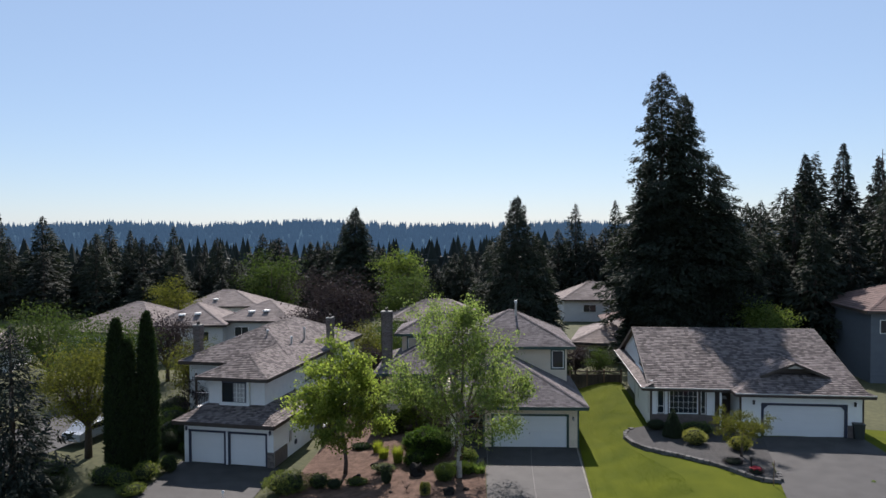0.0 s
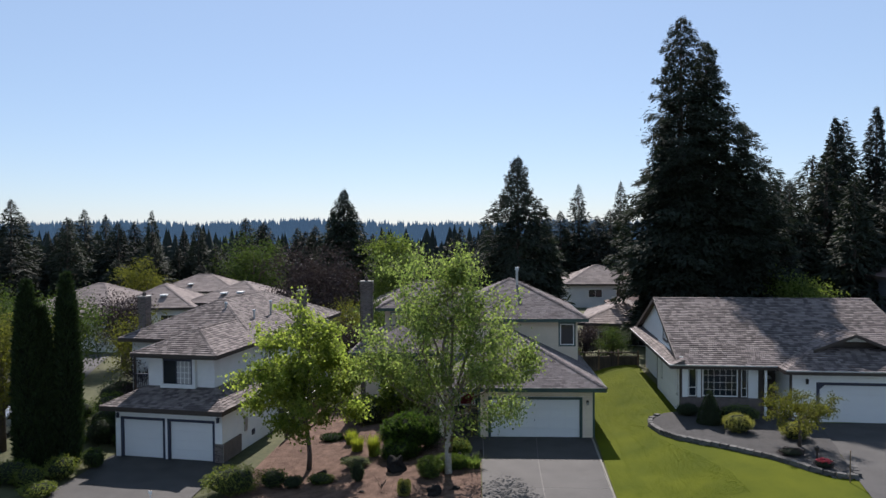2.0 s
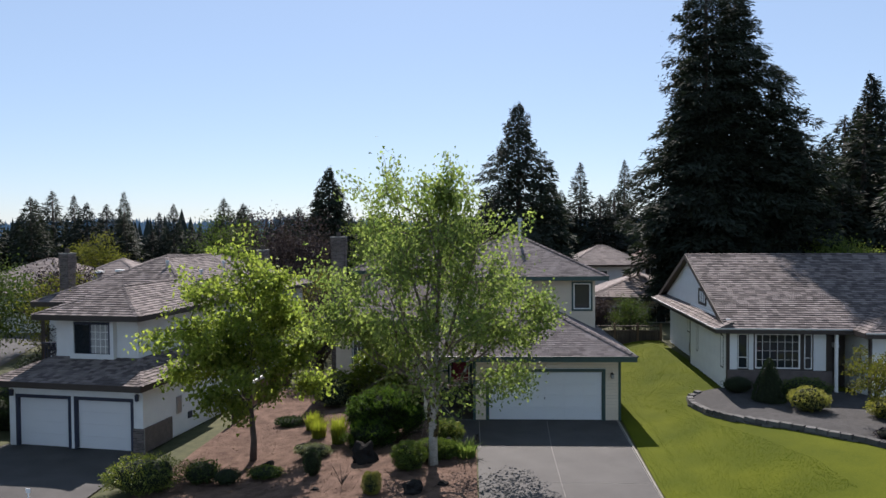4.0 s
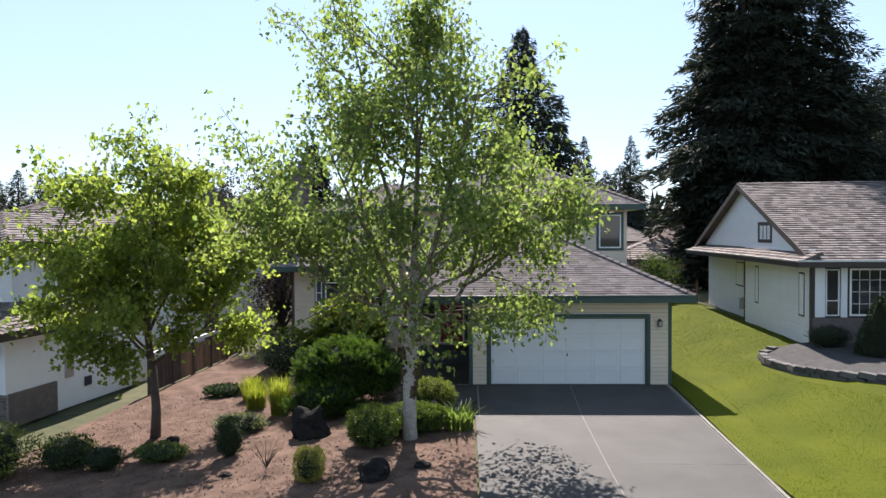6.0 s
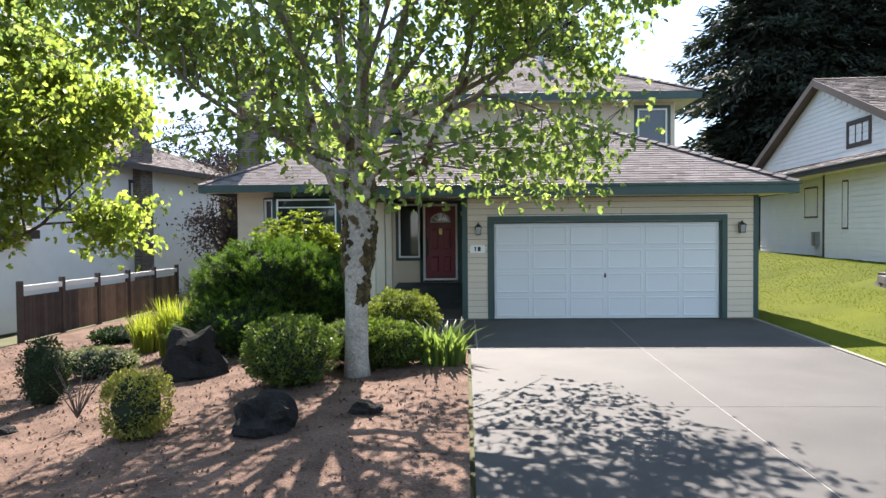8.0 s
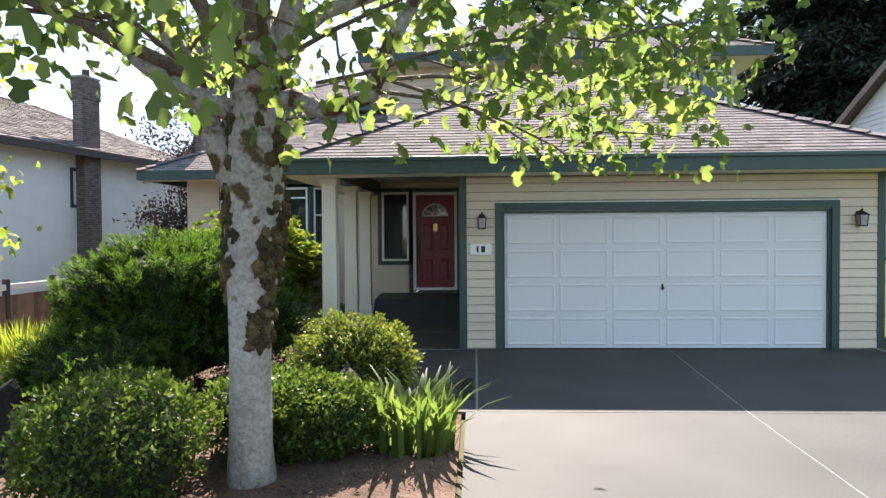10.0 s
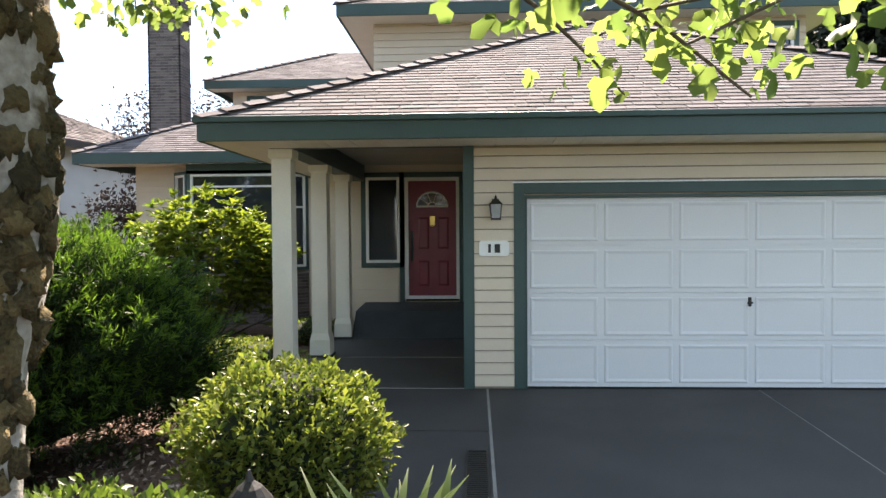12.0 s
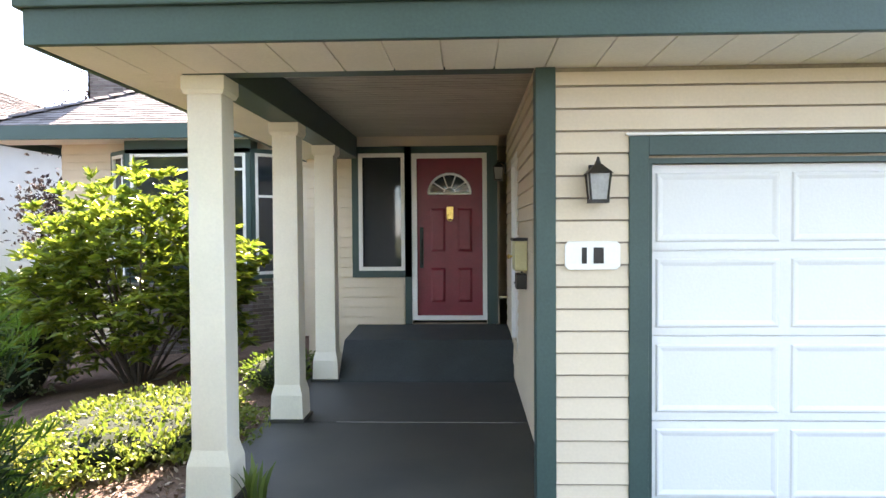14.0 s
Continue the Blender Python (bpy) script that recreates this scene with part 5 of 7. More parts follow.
# ---------------------------------------------------------------- houses farther off
def far_house(x, y, z, rot, w, d, h, pitch, roof, walls, label, windows=((0.2, 0.4), (0.6, 0.8)), skylights=0, chim=False, over=0.5, hip=True):
    hs = thing("house", pose(x, y, z, 0, 0, rot), label, "house", "houses behind")
    part("wall", Shape().box(-w / 2, 0, -3, w / 2, d, h), M[walls] if isinstance(walls, str) else walls, hs)
    pl, ln = hip_planes(-w / 2 - over, w / 2 + over, -over, d + over, h, pitch)
    tiled_roof(hs, pl, M[roof], 0.34, 0.7, 0.03, 0.16, name="roof", seed=int(abs(x * 7)))
    hip_caps(hs, ln, M[roof], 0.5, 0.18)
    part("fascia", Shape().box(-w / 2 - over - 0.04, -over - 0.04, h - 0.25, w / 2 + over + 0.04, -over, h + 0.02).box(-w / 2 - over - 0.04, -over, h - 0.25, -w / 2 - over, d + over, h + 0.02).box(w / 2 + over, -over, h - 0.25, w / 2 + over + 0.04, d + over, h + 0.02), M["brown"], hs)
    for a, b in windows:
        window(hs, -w / 2 + a * w, h - 2.0, -w / 2 + b * w, h - 0.8, -0.06, M["white"], "window", bars=(-w / 2 + (a + b) / 2 * w,))
    for i in range(skylights):
        yy, zz = -over + 2.0 + 0.2 * i, h + pitch * (2.0 + 0.2 * i)
        part("skylight", Shape().box(-1.4 + i * 1.8, yy - 0.5, zz + 0.0, -0.7 + i * 1.8, yy + 0.5, zz + 0.18), M["white"], hs, "pale roof skylight")
    if chim:
        part("chimney", Shape().box(w / 2 - 1.5, d * 0.4, h, w / 2 - 0.8, d * 0.4 + 0.7, h + pitch * w / 2 + 1.2).box(w / 2 - 1.55, d * 0.4 - 0.05, h + pitch * w / 2 + 1.0, w / 2 - 0.75, d * 0.4 + 0.75, h + pitch * w / 2 + 1.2), M["brick"], hs)
    return hs


GW = mat("grey_white_wall", (0.55, 0.55, 0.54), 0.8, 0.08, 1, 0.05)
far_house(-45, 33, -1.2, -12, 13, 12, 3.9, 0.46, "roof_far", GW, "pale house with a weathered hipped roof")
far_house(-35.5, 34, -1.2, 8, 8, 9, 4.6, 0.5, "roof_far", GW, "grey house with a steep roof and skylights", skylights=2)
far_house(-40, 56, -1.4, 5, 11, 9, 4.6, 0.42, "roof_far", GW, "distant house with a broad grey roof", skylights=1)
far_house(-28, 36, -1.2, -5, 9, 9, 4.9, 0.42, "roof_far", GW, "grey house with skylights and a chimney", skylights=2, chim=False)
far_house(-57, 26, -1.2, 20, 9, 8, 2.8, 0.45, "roof_far", GW, "low grey house beyond the side street", skylights=1)
far_house(-6, 40, -1.4, 4, 12, 9, 4.6, 0.45, "roof_far", GW, "house with a brown roof behind the green trim house")
far_house(12.5, 25, 0.2, -14, 7, 10, 2.7, 0.4, "roof_far", M["siding_j"], "low house with a weathered roof behind the fence", chim=False)
far_house(17.5, 62, -1.0, 0, 10, 9, 4.6, 0.5, "roof_far", GW, "white two-storey house with a pale roof", windows=((0.3, 0.5), (0.7, 0.85)))
far_house(26, 66, -1.0, -8, 9, 9, 4.8, 0.5, "rust_roof", GW, "white house with a rust-coloured roof", chim=True)
far_house(22, 54, -1.0, -4, 9, 5, 2.4, 0.35, "rust_roof", GW, "low white wing with a rust-coloured roof")
nb = far_house(39.4, 15.5, 0.3, -4, 12, 10, 7.0, 0.4, "rust_roof", "bluegrey", "blue-grey two-storey house with a red-brown roof", windows=((0.06, 0.16), (0.3, 0.5)))
boards(nb, lap_rows(-6, 6, -1, 6.9, 0.18), 0.0, Matrix(), M["bluegrey"])
nch = part("chimney", Shape().box(-3.6, -0.75, -1, -2.5, 0, 4.2).taper(-3.6, -0.75, -2.5, 0, 4.2, 4.8, 0.15).box(-3.45, -0.6, 4.8, -2.65, 0, 8.8).box(-3.5, -0.65, 8.6, -2.6, 0.05, 8.8), M["brick"], nb, "tall brick chimney")

# ---------------------------------------------------------------- parked car
car = thing("car", pose(-29.6, 3.6, -0.72, 0, 0, 78), "silver-grey parked car under the street tree", "car")
body = Shape()
prof = [(-2.2, 0.3), (2.15, 0.3), (2.25, 0.65), (1.3, 0.85), (0.7, 1.35), (-1.0, 1.4), (-1.8, 0.95), (-2.25, 0.85)]
body.prism(prof, -0.8, 0.8)
part("body", body, M["carpaint"], car, bevel=0.06)
part("side_windows", Shape().prism([(1.05, 0.9), (0.62, 1.28), (-0.95, 1.32), (-1.5, 0.95)], -0.815, 0.815), M["glass"], car)
for x in (-1.4, 1.4):
    for y in (-0.8, 0.66):
        w_ = part("wheel", Shape().tube([(x, y, 0.32), (x, y + 0.16, 0.32)], [0.32, 0.32], 18), M["rubber"], car)
        part("rim", Shape().tube([(x, y - 0.01, 0.32), (x, y + 0.17, 0.32)], [0.2, 0.2], 12), M["metal"], w_)
for y in (-0.7, 0.45):
    part("headlight", Shape().box(2.14, y, 0.6, 2.24, y + 0.25, 0.72), M["glass"], car)

# bin and posts beside the drives
bin_ = thing("wheelie_bin", pose(23.4, -0.6, 1.0, 0, 0, -6), "dark plastic bin beside the garage", "bin")
part("body", Shape().taper(-0.27, -0.3, 0.27, 0.3, 0.0, 0.95, -0.05), M["plastic"], bin_)
part("lid", Shape().box(-0.34, -0.38, 0.95, 0.34, 0.36, 1.02), M["plastic"], bin_, bevel=0.02)
stake = thing("marker_post", pose(14.55, -9.0, 1.0), "thin wooden marker post at the lawn edge", "post")
part("stake", Shape().tube([(0, 0, -0.1), (0.01, 0, 1.3)], [0.025, 0.022], 6), M["wood"], stake)
bl = thing("garden_light", pose(14.1, -7.2, 1.15), "low dark garden light in the bed", "lamp")
part("post", Shape().tube([(0, 0, -0.1), (0, 0, 0.55)], [0.04, 0.04], 8), M["black"], bl)
part("head", Shape().tube([(0, 0, 0.55), (0, 0, 0.7), (0, 0, 0.78)], [0.09, 0.10, 0.02], 10), M["black"], bl)
lp = thing("marker_post", pose(-15.6, -7.6, -0.8), "small white marker post by the drive", "post")
part("stake", Shape().tube([(0, 0, -0.1), (0.0, 0, 0.5)], [0.03, 0.025], 6).box(-0.08, -0.02, 0.4, 0.08, 0.0, 0.55), M["white"], lp)


# ---------------------------------------------------------------- plants
def conifer(x, y, z, h, r, seed, material="conifer", n=2500, size=0.7, shape=0.85, label="tall dark conifer", low=0.06, droop=0.35, gap=0.0, group="conifers", at=None, dense=1.6, wild=0.5, reach=()):
    """A trunk with whorls of boughs that carry sprays of needles."""
    rng = np.random.default_rng(seed)
    t = thing("conifer_tree", at or pose(x, y, z, 0, 0, seed * 37 % 360), label, "tree", group)
    part("trunk", Shape().tube([(0, 0, -0.5), (0, 0, h * 0.5), (0, 0, h)], [h * 0.016 + 0.06, h * 0.010 + 0.04, 0.02], 8), M["bark_d"], t, smooth=True)
    pts, aims, big = [], [], []
    boughs = Shape()
    count = int((26 + h * 4) * dense)
    per = max(3, n // count)
    for i in range(count + len(reach)):
        f = low + (1 - low) * ((i + rng.random()) / count) ** 0.92
        a = i * 2.4 + rng.random()
        L = r * (1 - f) ** shape * rng.uniform(0.55, 1.15) * (1 + wild * noise.noise((math.cos(a) * 0.8, math.sin(a) * 0.8 + seed, f * 5))) + 0.05
        if f < 0.35:
            L *= 0.5 + 1.43 * f
        if i >= count:
            f, L = reach[i - count]
            a = -radians(seed * 37 % 360) + rng.uniform(-0.3, 0.2)
        dr = droop * rng.uniform(0.6, 1.4) * (1 - 0.7 * f)
        d = np.array([math.cos(a), math.sin(a), 0.0])
        if i % 2 == 0 and h < 40:
            boughs.tube([(0, 0, f * h), tuple(d * L * 0.9 + np.array([0, 0, f * h - dr * L * 0.8]))], [0.02 + 0.012 * L, 0.01], 4, False)
        k = max(3, int(per * (0.35 + L / r)))
        s = rng.random(k) ** 0.6
        side = np.array([-d[1], d[0], 0])
        off = rng.normal(size=(k, 1)) * 0.24 * (0.35 + (1 - s[:, None])) * L
        p = d * (s[:, None] * L) + side * off
        p[:, 2] = f * h - dr * L * s ** 1.5 + rng.normal(size=k) * (0.10 + 0.10 * size)
        pts.append(p)
        big.append(np.full(k, size * (0.30 + 0.8 * (1 - f) ** 0.7)))
        aims.append(d * 0.8 + side * np.sign(off) * 0.45 + np.array([0, 0, -0.25]))
    ptop = np.array([[0, 0, h * 0.97 + 0.1 * j] for j in range(6)])
    pts.append(ptop)
    big.append(np.full(6, size * 0.3))
    aims.append(np.tile([0, 0, 1.0], (6, 1)))
    part("branching", boughs, M["bark_d"], t)["kind"] = "stuff"
    leaves("crown", np.concatenate(pts), np.concatenate(big), M[material], t, "", "needle", seed, up=0.6, aim=np.concatenate(aims), stretch=1.25)
    return t


def grow(shape, start, way, length, radius, rng, level, tips, bend=0.25, lift=0.05, most=3, sides=5, leaf_from=2, ok=None):
    """A limb with side branches; the places for leaves are gathered in tips."""
    p = Vector(start)
    d = Vector(way).normalized()
    path, radii = [p.copy()], [radius]
    k = 5 if level < 2 else 4
    for i in range(k):
        d = (d + Vector(rng.normal(size=3)) * bend * 0.35 + Vector((0, 0, lift))).normalized()
        p = p + d * length / k
        path.append(p.copy())
        radii.append(radius * (1 - 0.8 * (i + 1) / k) + 0.003)
    if ok and not all(ok(q) for q in path):
        return
    shape.tube(path, radii, 8 if level == 0 else (6 if level == 1 else 4), False)
    if level >= leaf_from - 1:
        for i in range(1, k + 1):
            if level >= leaf_from or i > 2:
                tips.append((path[i], d))
    if level < most - 1:
        n = sides + int(rng.random() * 2)
        for j in range(n):
            f = 0.25 + 0.75 * (j + rng.random()) / n
            i = min(k - 1, int(f * k))
            q = path[i].lerp(path[i + 1], f * k - i)
            out = Vector(rng.normal(size=3))
            out = (out - out.dot(d) * d).normalized()
            grow(shape, q, d * 0.6 + out * 0.85 + Vector((0, 0, 0.12)), length * rng.uniform(0.36, 0.6), radius * 0.42, rng, level + 1, tips, bend, lift * 0.4, most, sides, leaf_from, ok)


def broad_tree(x, y, z, limbs, label, material, bark, seed, trunk, leaf, per, spread, kind="maple", sides=5, low=0.0, keep=None, extra=(), droop=0.0, most=3, flat=1.0):
    """A tree with a trunk, limbs and a crown of single leaves. trunk: its path and radii."""
    rng = np.random.default_rng(seed)
    t = thing("tree", pose(x, y, z), label, "tree")
    part("trunk", Shape().tube(trunk[0], trunk[1], 14), M[bark], t, smooth=True)
    wood, tips = Shape(), []
    for (start, way, length, radius) in limbs:
        grow(wood, start, way, length, radius, rng, 0, tips, sides=sides, most=most, ok=keep)
    for (start, way, length, radius, lift) in extra:
        grow(wood, start, way, length, radius, rng, 1, tips, bend=0.2, lift=lift, sides=sides, most=3, ok=keep)
    part("branching", wood, M["limb" if bark == "bark" else bark], t, smooth=True)["kind"] = "stuff"
    c = np.array([p for p, d in tips for _ in range(per)])
    c = c + rng.normal(size=c.shape) * np.array([spread, spread, spread * flat])
    c[:, 2] -= np.abs(rng.normal(size=len(c))) * droop
    c = c[c[:, 2] > low]
    if keep:
        c = c[[keep(p) for p in c]]
    aim = np.tile([0, 0, -0.75], (len(c), 1)) + 0.5 * rng.normal(size=(len(c), 3))
    leaves("crown", c, leaf, M[material], t, "", kind, seed, up=0.4, aim=aim, jitter=0.3)
    return t, len(c)


def shrub(x, y, rx, ry, h, material, leaf, n, label, seed, kind="oval", lump=0.26, cat="shrub", name="shrub", lift=0.0, square=0.0, core=True, freq=3.2, shell=0.22, rise=0.45, z=None):
    """A dense shrub: many leaves round a dark lumpy core."""
    rng = np.random.default_rng(seed)
    gz = ground_z(x, y) + 0.05 + lift if z is None else z
    t = thing(name, pose(x, y, gz), label, cat)
    d = rng.normal(size=(n, 3))
    d /= np.linalg.norm(d, axis=1, keepdims=True)
    if square:
        d = np.sign(d) * np.abs(d) ** (1 - square)
    s = np.array([1 + lump * noise.noise(Vector(q) * freq + Vector((seed, 2.0, seed * 0.7))) for q in d])[:, None]
    s = s * (1 - shell * rng.random((n, 1)) ** 1.5) + 0.03 * rng.normal(size=(n, 1))
    p = d * s * np.array([rx, ry, h / 2]) + np.array([0, 0, h * 0.5])
    p = p[p[:, 2] > 0.0]
    aim = (p - np.array([0, 0, h * 0.4])) / np.array([rx, ry, h / 2]) + np.array([0, 0, rise])
    if core:
        # Added dark body; its colour paints the shade behind the outer leaves.
        part("shade_core", Shape().blob((0, 0, h * 0.46), (rx * 0.8, ry * 0.8, h * 0.44), seed, 0.2, 8), M["core"], t, "near-black filler for the shade inside the foliage", smooth=True)
    leaves("foliage", p, leaf, M[material], t, "", kind, seed, up=0.3, aim=aim, jitter=0.95)
    return t


def blades(x, y, r, h, n, material, label, seed, name="ornamental_grass", cat="grass", width=0.012, lean=0.5, z=None):
    """A tuft of arching blades."""
    rng = random.Random(seed)
    t = thing(name, pose(x, y, (ground_z(x, y) + 0.04) if z is None else z), label, cat)
    s = Shape()
    for i in range(n):
        a, b = rng.random() * 6.283, rng.random() * 6.283
        q = Vector((math.cos(b), math.sin(b), 0)) * r * math.sqrt(rng.random())
        d = Vector((math.cos(a), math.sin(a), 0)) * 0.5 + q / max(r, 0.01) * 0.6
        L, w = h * rng.uniform(0.6, 1.15), width * rng.uniform(0.7, 1.3)
        side = Vector((-d.y, d.x, 0)).normalized() * w
        pts = [q + d * lean * L * (f ** 2) + Vector((0, 0, L * (f - 0.28 * lean * f ** 3))) for f in (0, 0.4, 0.75, 1.0)]
        v = []
        for p, k in zip(pts, (1.0, 1.1, 0.8, 0.06)):
            v += [p - side * k, p + side * k]
        s.add(v, [(0, 1, 3, 2), (2, 3, 5, 4), (4, 5, 7, 6)])
    o = part("foliage", s, M[material], t, smooth=True)
    o["kind"] = "stuff"
    return t


def juniper(x, y, rx, ry, h, n, label, seed):
    """A feathery shrub: arching sprays set with fine needles, brighter at the tips."""
    rng = np.random.default_rng(seed)
    t = thing("juniper_shrub", pose(x, y, ground_z(x, y) + 0.05), label, "shrub")
    # Solid near-black filler paints the shade within the sprays.
    part("shade_core", Shape().blob((0, 0, h * 0.44), (rx * 0.74, ry * 0.74, h * 0.40), seed, 0.25, 10), M["core"], t, "near-black filler for the shade inside the foliage", smooth=True)
    d = rng.normal(size=(n, 3))
    d[:, 2] = np.abs(d[:, 2]) * 1.1 - 0.35
    d /= np.linalg.norm(d, axis=1, keepdims=True)
    lob = np.array([1 + 0.30 * noise.noise(Vector(q) * 2.6 + Vector((seed, 2, 5))) for q in d])[:, None]
    box = np.array([rx, ry, h * 0.56])
    tip = d * lob * box * rng.uniform(0.86, 1.06, (n, 1)) + np.array([0, 0, h * 0.42])
    way = d * np.array([1, 1, 0.5]) + np.array([0, 0, 0.55]) + 0.3 * rng.normal(size=(n, 3))
    way /= np.linalg.norm(way, axis=1, keepdims=True)
    length = rng.uniform(0.28, 0.55, (n, 1))
    old, young, aim_o, aim_y = [], [], [], []
    for j in range(60):
        f = (j + 0.5) / 60
        side = rng.normal(size=(n, 3))
        side -= (side * way).sum(1, keepdims=True) * way
        side /= np.linalg.norm(side, axis=1, keepdims=True)
        p = tip - way * length * (1 - f) + side * 0.055 * (1 - f) ** 0.6 * rng.random((n, 1)) * 1.6
        p[:, 2] -= 0.10 * (1 - f) ** 2 * rng.random(n)
        a = way + side * 0.6
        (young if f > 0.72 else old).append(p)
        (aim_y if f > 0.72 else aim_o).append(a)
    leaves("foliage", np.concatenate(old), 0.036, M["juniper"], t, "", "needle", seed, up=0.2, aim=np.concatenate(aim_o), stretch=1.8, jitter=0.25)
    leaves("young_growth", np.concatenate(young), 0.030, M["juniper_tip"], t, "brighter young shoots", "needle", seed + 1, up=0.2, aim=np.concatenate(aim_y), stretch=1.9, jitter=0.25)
    return t


def rhododendron(x, y, rx, ry, h, n, label, seed):
    """An open shrub: bare stems that end in whorls of long leaves."""
    rng = np.random.default_rng(seed)
    t = thing("rhododendron_shrub", pose(x, y, ground_z(x, y) + 0.05), label, "shrub")
    d = rng.normal(size=(n, 3))
    d[:, 2] = np.abs(d[:, 2]) * 1.15 - 0.55
    d /= np.linalg.norm(d, axis=1, keepdims=True)
    lob = np.array([1 + 0.25 * noise.noise(Vector(q) * 2.4 + Vector((seed, 1, 3))) for q in d])[:, None]
    tip = d * lob * np.array([rx, ry, h * 0.58]) * rng.uniform(0.55, 1.0, (n, 1)) + np.array([0, 0, h * 0.47])
    stem = Shape()
    for i in range(0, n, 40):
        q = tip[i]
        b = (q[0] * 0.12, q[1] * 0.12, 0)
        stem.tube([b, (q[0] * 0.55, q[1] * 0.55, q[2] * 0.55), tuple(q)], [0.024, 0.016, 0.007], 6, False)
    part("stem_work", stem, M["bark_d"], t)["kind"] = "stuff"
    c, aims = [], []
    for k in range(10):
        a = 6.283 * (k + rng.random(n) * 0.7) / 10
        c.append(tip + 0.015 * rng.normal(size=(n, 3)))
        aims.append(np.c_[np.cos(a), np.sin(a), rng.uniform(-0.1, 0.75, n)] + 0.55 * d)
    leaves("foliage", np.concatenate(c), 0.155, M["rhodo"], t, "", "long", seed, up=1.2, aim=np.concatenate(aims), jitter=0.15)
    return t


# short blades over the near lawn
rngl = np.random.default_rng(12)
lx, ly = rngl.uniform(5.0, 11.0, 60000), rngl.uniform(-10.0, 14.0, 60000)
sel = (lx > 5.75 + 0.058 * np.minimum(ly, 0)) & ((lx < 8.6) | (ly > 2.0) | (lx < 8.6 - 0.25 * ly - 0.3)) & (lx < 10.2 + 0.06 * np.maximum(ly, 0))
lx, ly = lx[sel], ly[sel]
M["turf"] = leaf_mat("turf_blade", (0.050, 0.080, 0.003), (0.105, 0.128, 0.006), 0.35, 0.9)
turf = leaves("lawn_blades", np.c_[lx, ly, [ground_z(a, b) + 0.045 for a, b in zip(lx, ly)]], 0.032, M["turf"], None, "", "needle", 13, aim=np.tile([0, 0, 1.0], (len(lx), 1)), jitter=0.6)
tagged(turf, "short mown grass blades on the lawn", "grass", kind="stuff")

# the maple that the walk goes past
def clear_way(p):
    """Leaves keep out of the flight's way and hang lower at the sides."""
    x, y, z = p
    wx, wy = x - 2.12, y - 5.5
    low = max(2.2 + 0.05 * max(0.0, wy + 6.5), 1.9 + 0.21 * (wy + 6.56), 1.95 + 0.36 * (wy + 4.1)) if wy > -9.3 else 2.4
    if wx < -4.6 and z < 4.2:
        return False
    if wx < -2.7 and z < 2.8 + 0.17 * max(0.0, wy + 5.5):
        return False
    if -2.3 < wx < -0.4 and wy > -5.2 and z < (2.5 if wy < -4.3 else 3.0 + 0.1 * (wy + 5.0)):
        return False
    return z > low


TP = [(-0.03, 0, -0.15), (-0.035, 0, 0.25), (-0.03, 0.0, 0.9), (-0.02, 0.0, 1.35), (0.0, 0.02, 1.65), (0.02, 0.02, 1.95), (0.03, 0.0, 2.3), (0.05, 0.0, 2.7), (0.04, 0.03, 3.1), (0.04, 0.05, 3.5)]
TR = [0.20, 0.165, 0.155, 0.172, 0.215, 0.235, 0.205, 0.205, 0.19, 0.13]
BOUGHS = [([(-0.08, 0, 2.1), (-0.2, -0.02, 2.4), (-0.38, -0.05, 2.87), (-0.56, -0.05, 3.25), (-0.8, 0, 4.1), (-1.05, 0.1, 5.4)], [0.12, 0.105, 0.09, 0.08, 0.06, 0.03]),
          ([(0.0, -0.04, 2.72), (-0.25, -0.10, 2.78), (-0.45, -0.14, 2.88), (-0.77, -0.18, 3.12), (-1.0, -0.18, 3.55), (-1.3, -0.2, 4.6), (-1.45, -0.2, 5.4)], [0.09, 0.08, 0.085, 0.07, 0.06, 0.045, 0.025]),
          ([(0.0, 0.05, 2.9), (-0.10, 0.06, 3.3), (-0.22, 0.1, 4.2), (-0.35, 0.15, 5.8)], [0.13, 0.105, 0.075, 0.04]),
          ([(0.05, -0.06, 2.7), (0.08, -0.10, 3.2), (0.12, -0.12, 4.4), (0.2, -0.1, 6.4), (0.2, 0.0, 7.8)], [0.12, 0.105, 0.08, 0.055, 0.03]),
          ([(0.1, 0.08, 2.8), (0.22, 0.1, 3.3), (0.45, 0.15, 4.2), (0.8, 0.2, 5.5)], [0.11, 0.09, 0.07, 0.035]),
          ([(0.1, 0, 2.78), (0.33, -0.02, 2.84), (0.58, -0.05, 2.72), (0.92, -0.06, 2.84), (1.05, -0.05, 3.2), (1.5, 0, 4.0), (1.8, 0.05, 4.6)], [0.09, 0.075, 0.062, 0.06, 0.055, 0.04, 0.02]),
          ([(0.12, 0.1, 3.2), (0.5, 0.25, 3.55), (1.1, 0.4, 3.8), (1.8, 0.5, 4.3)], [0.08, 0.06, 0.045, 0.02])]
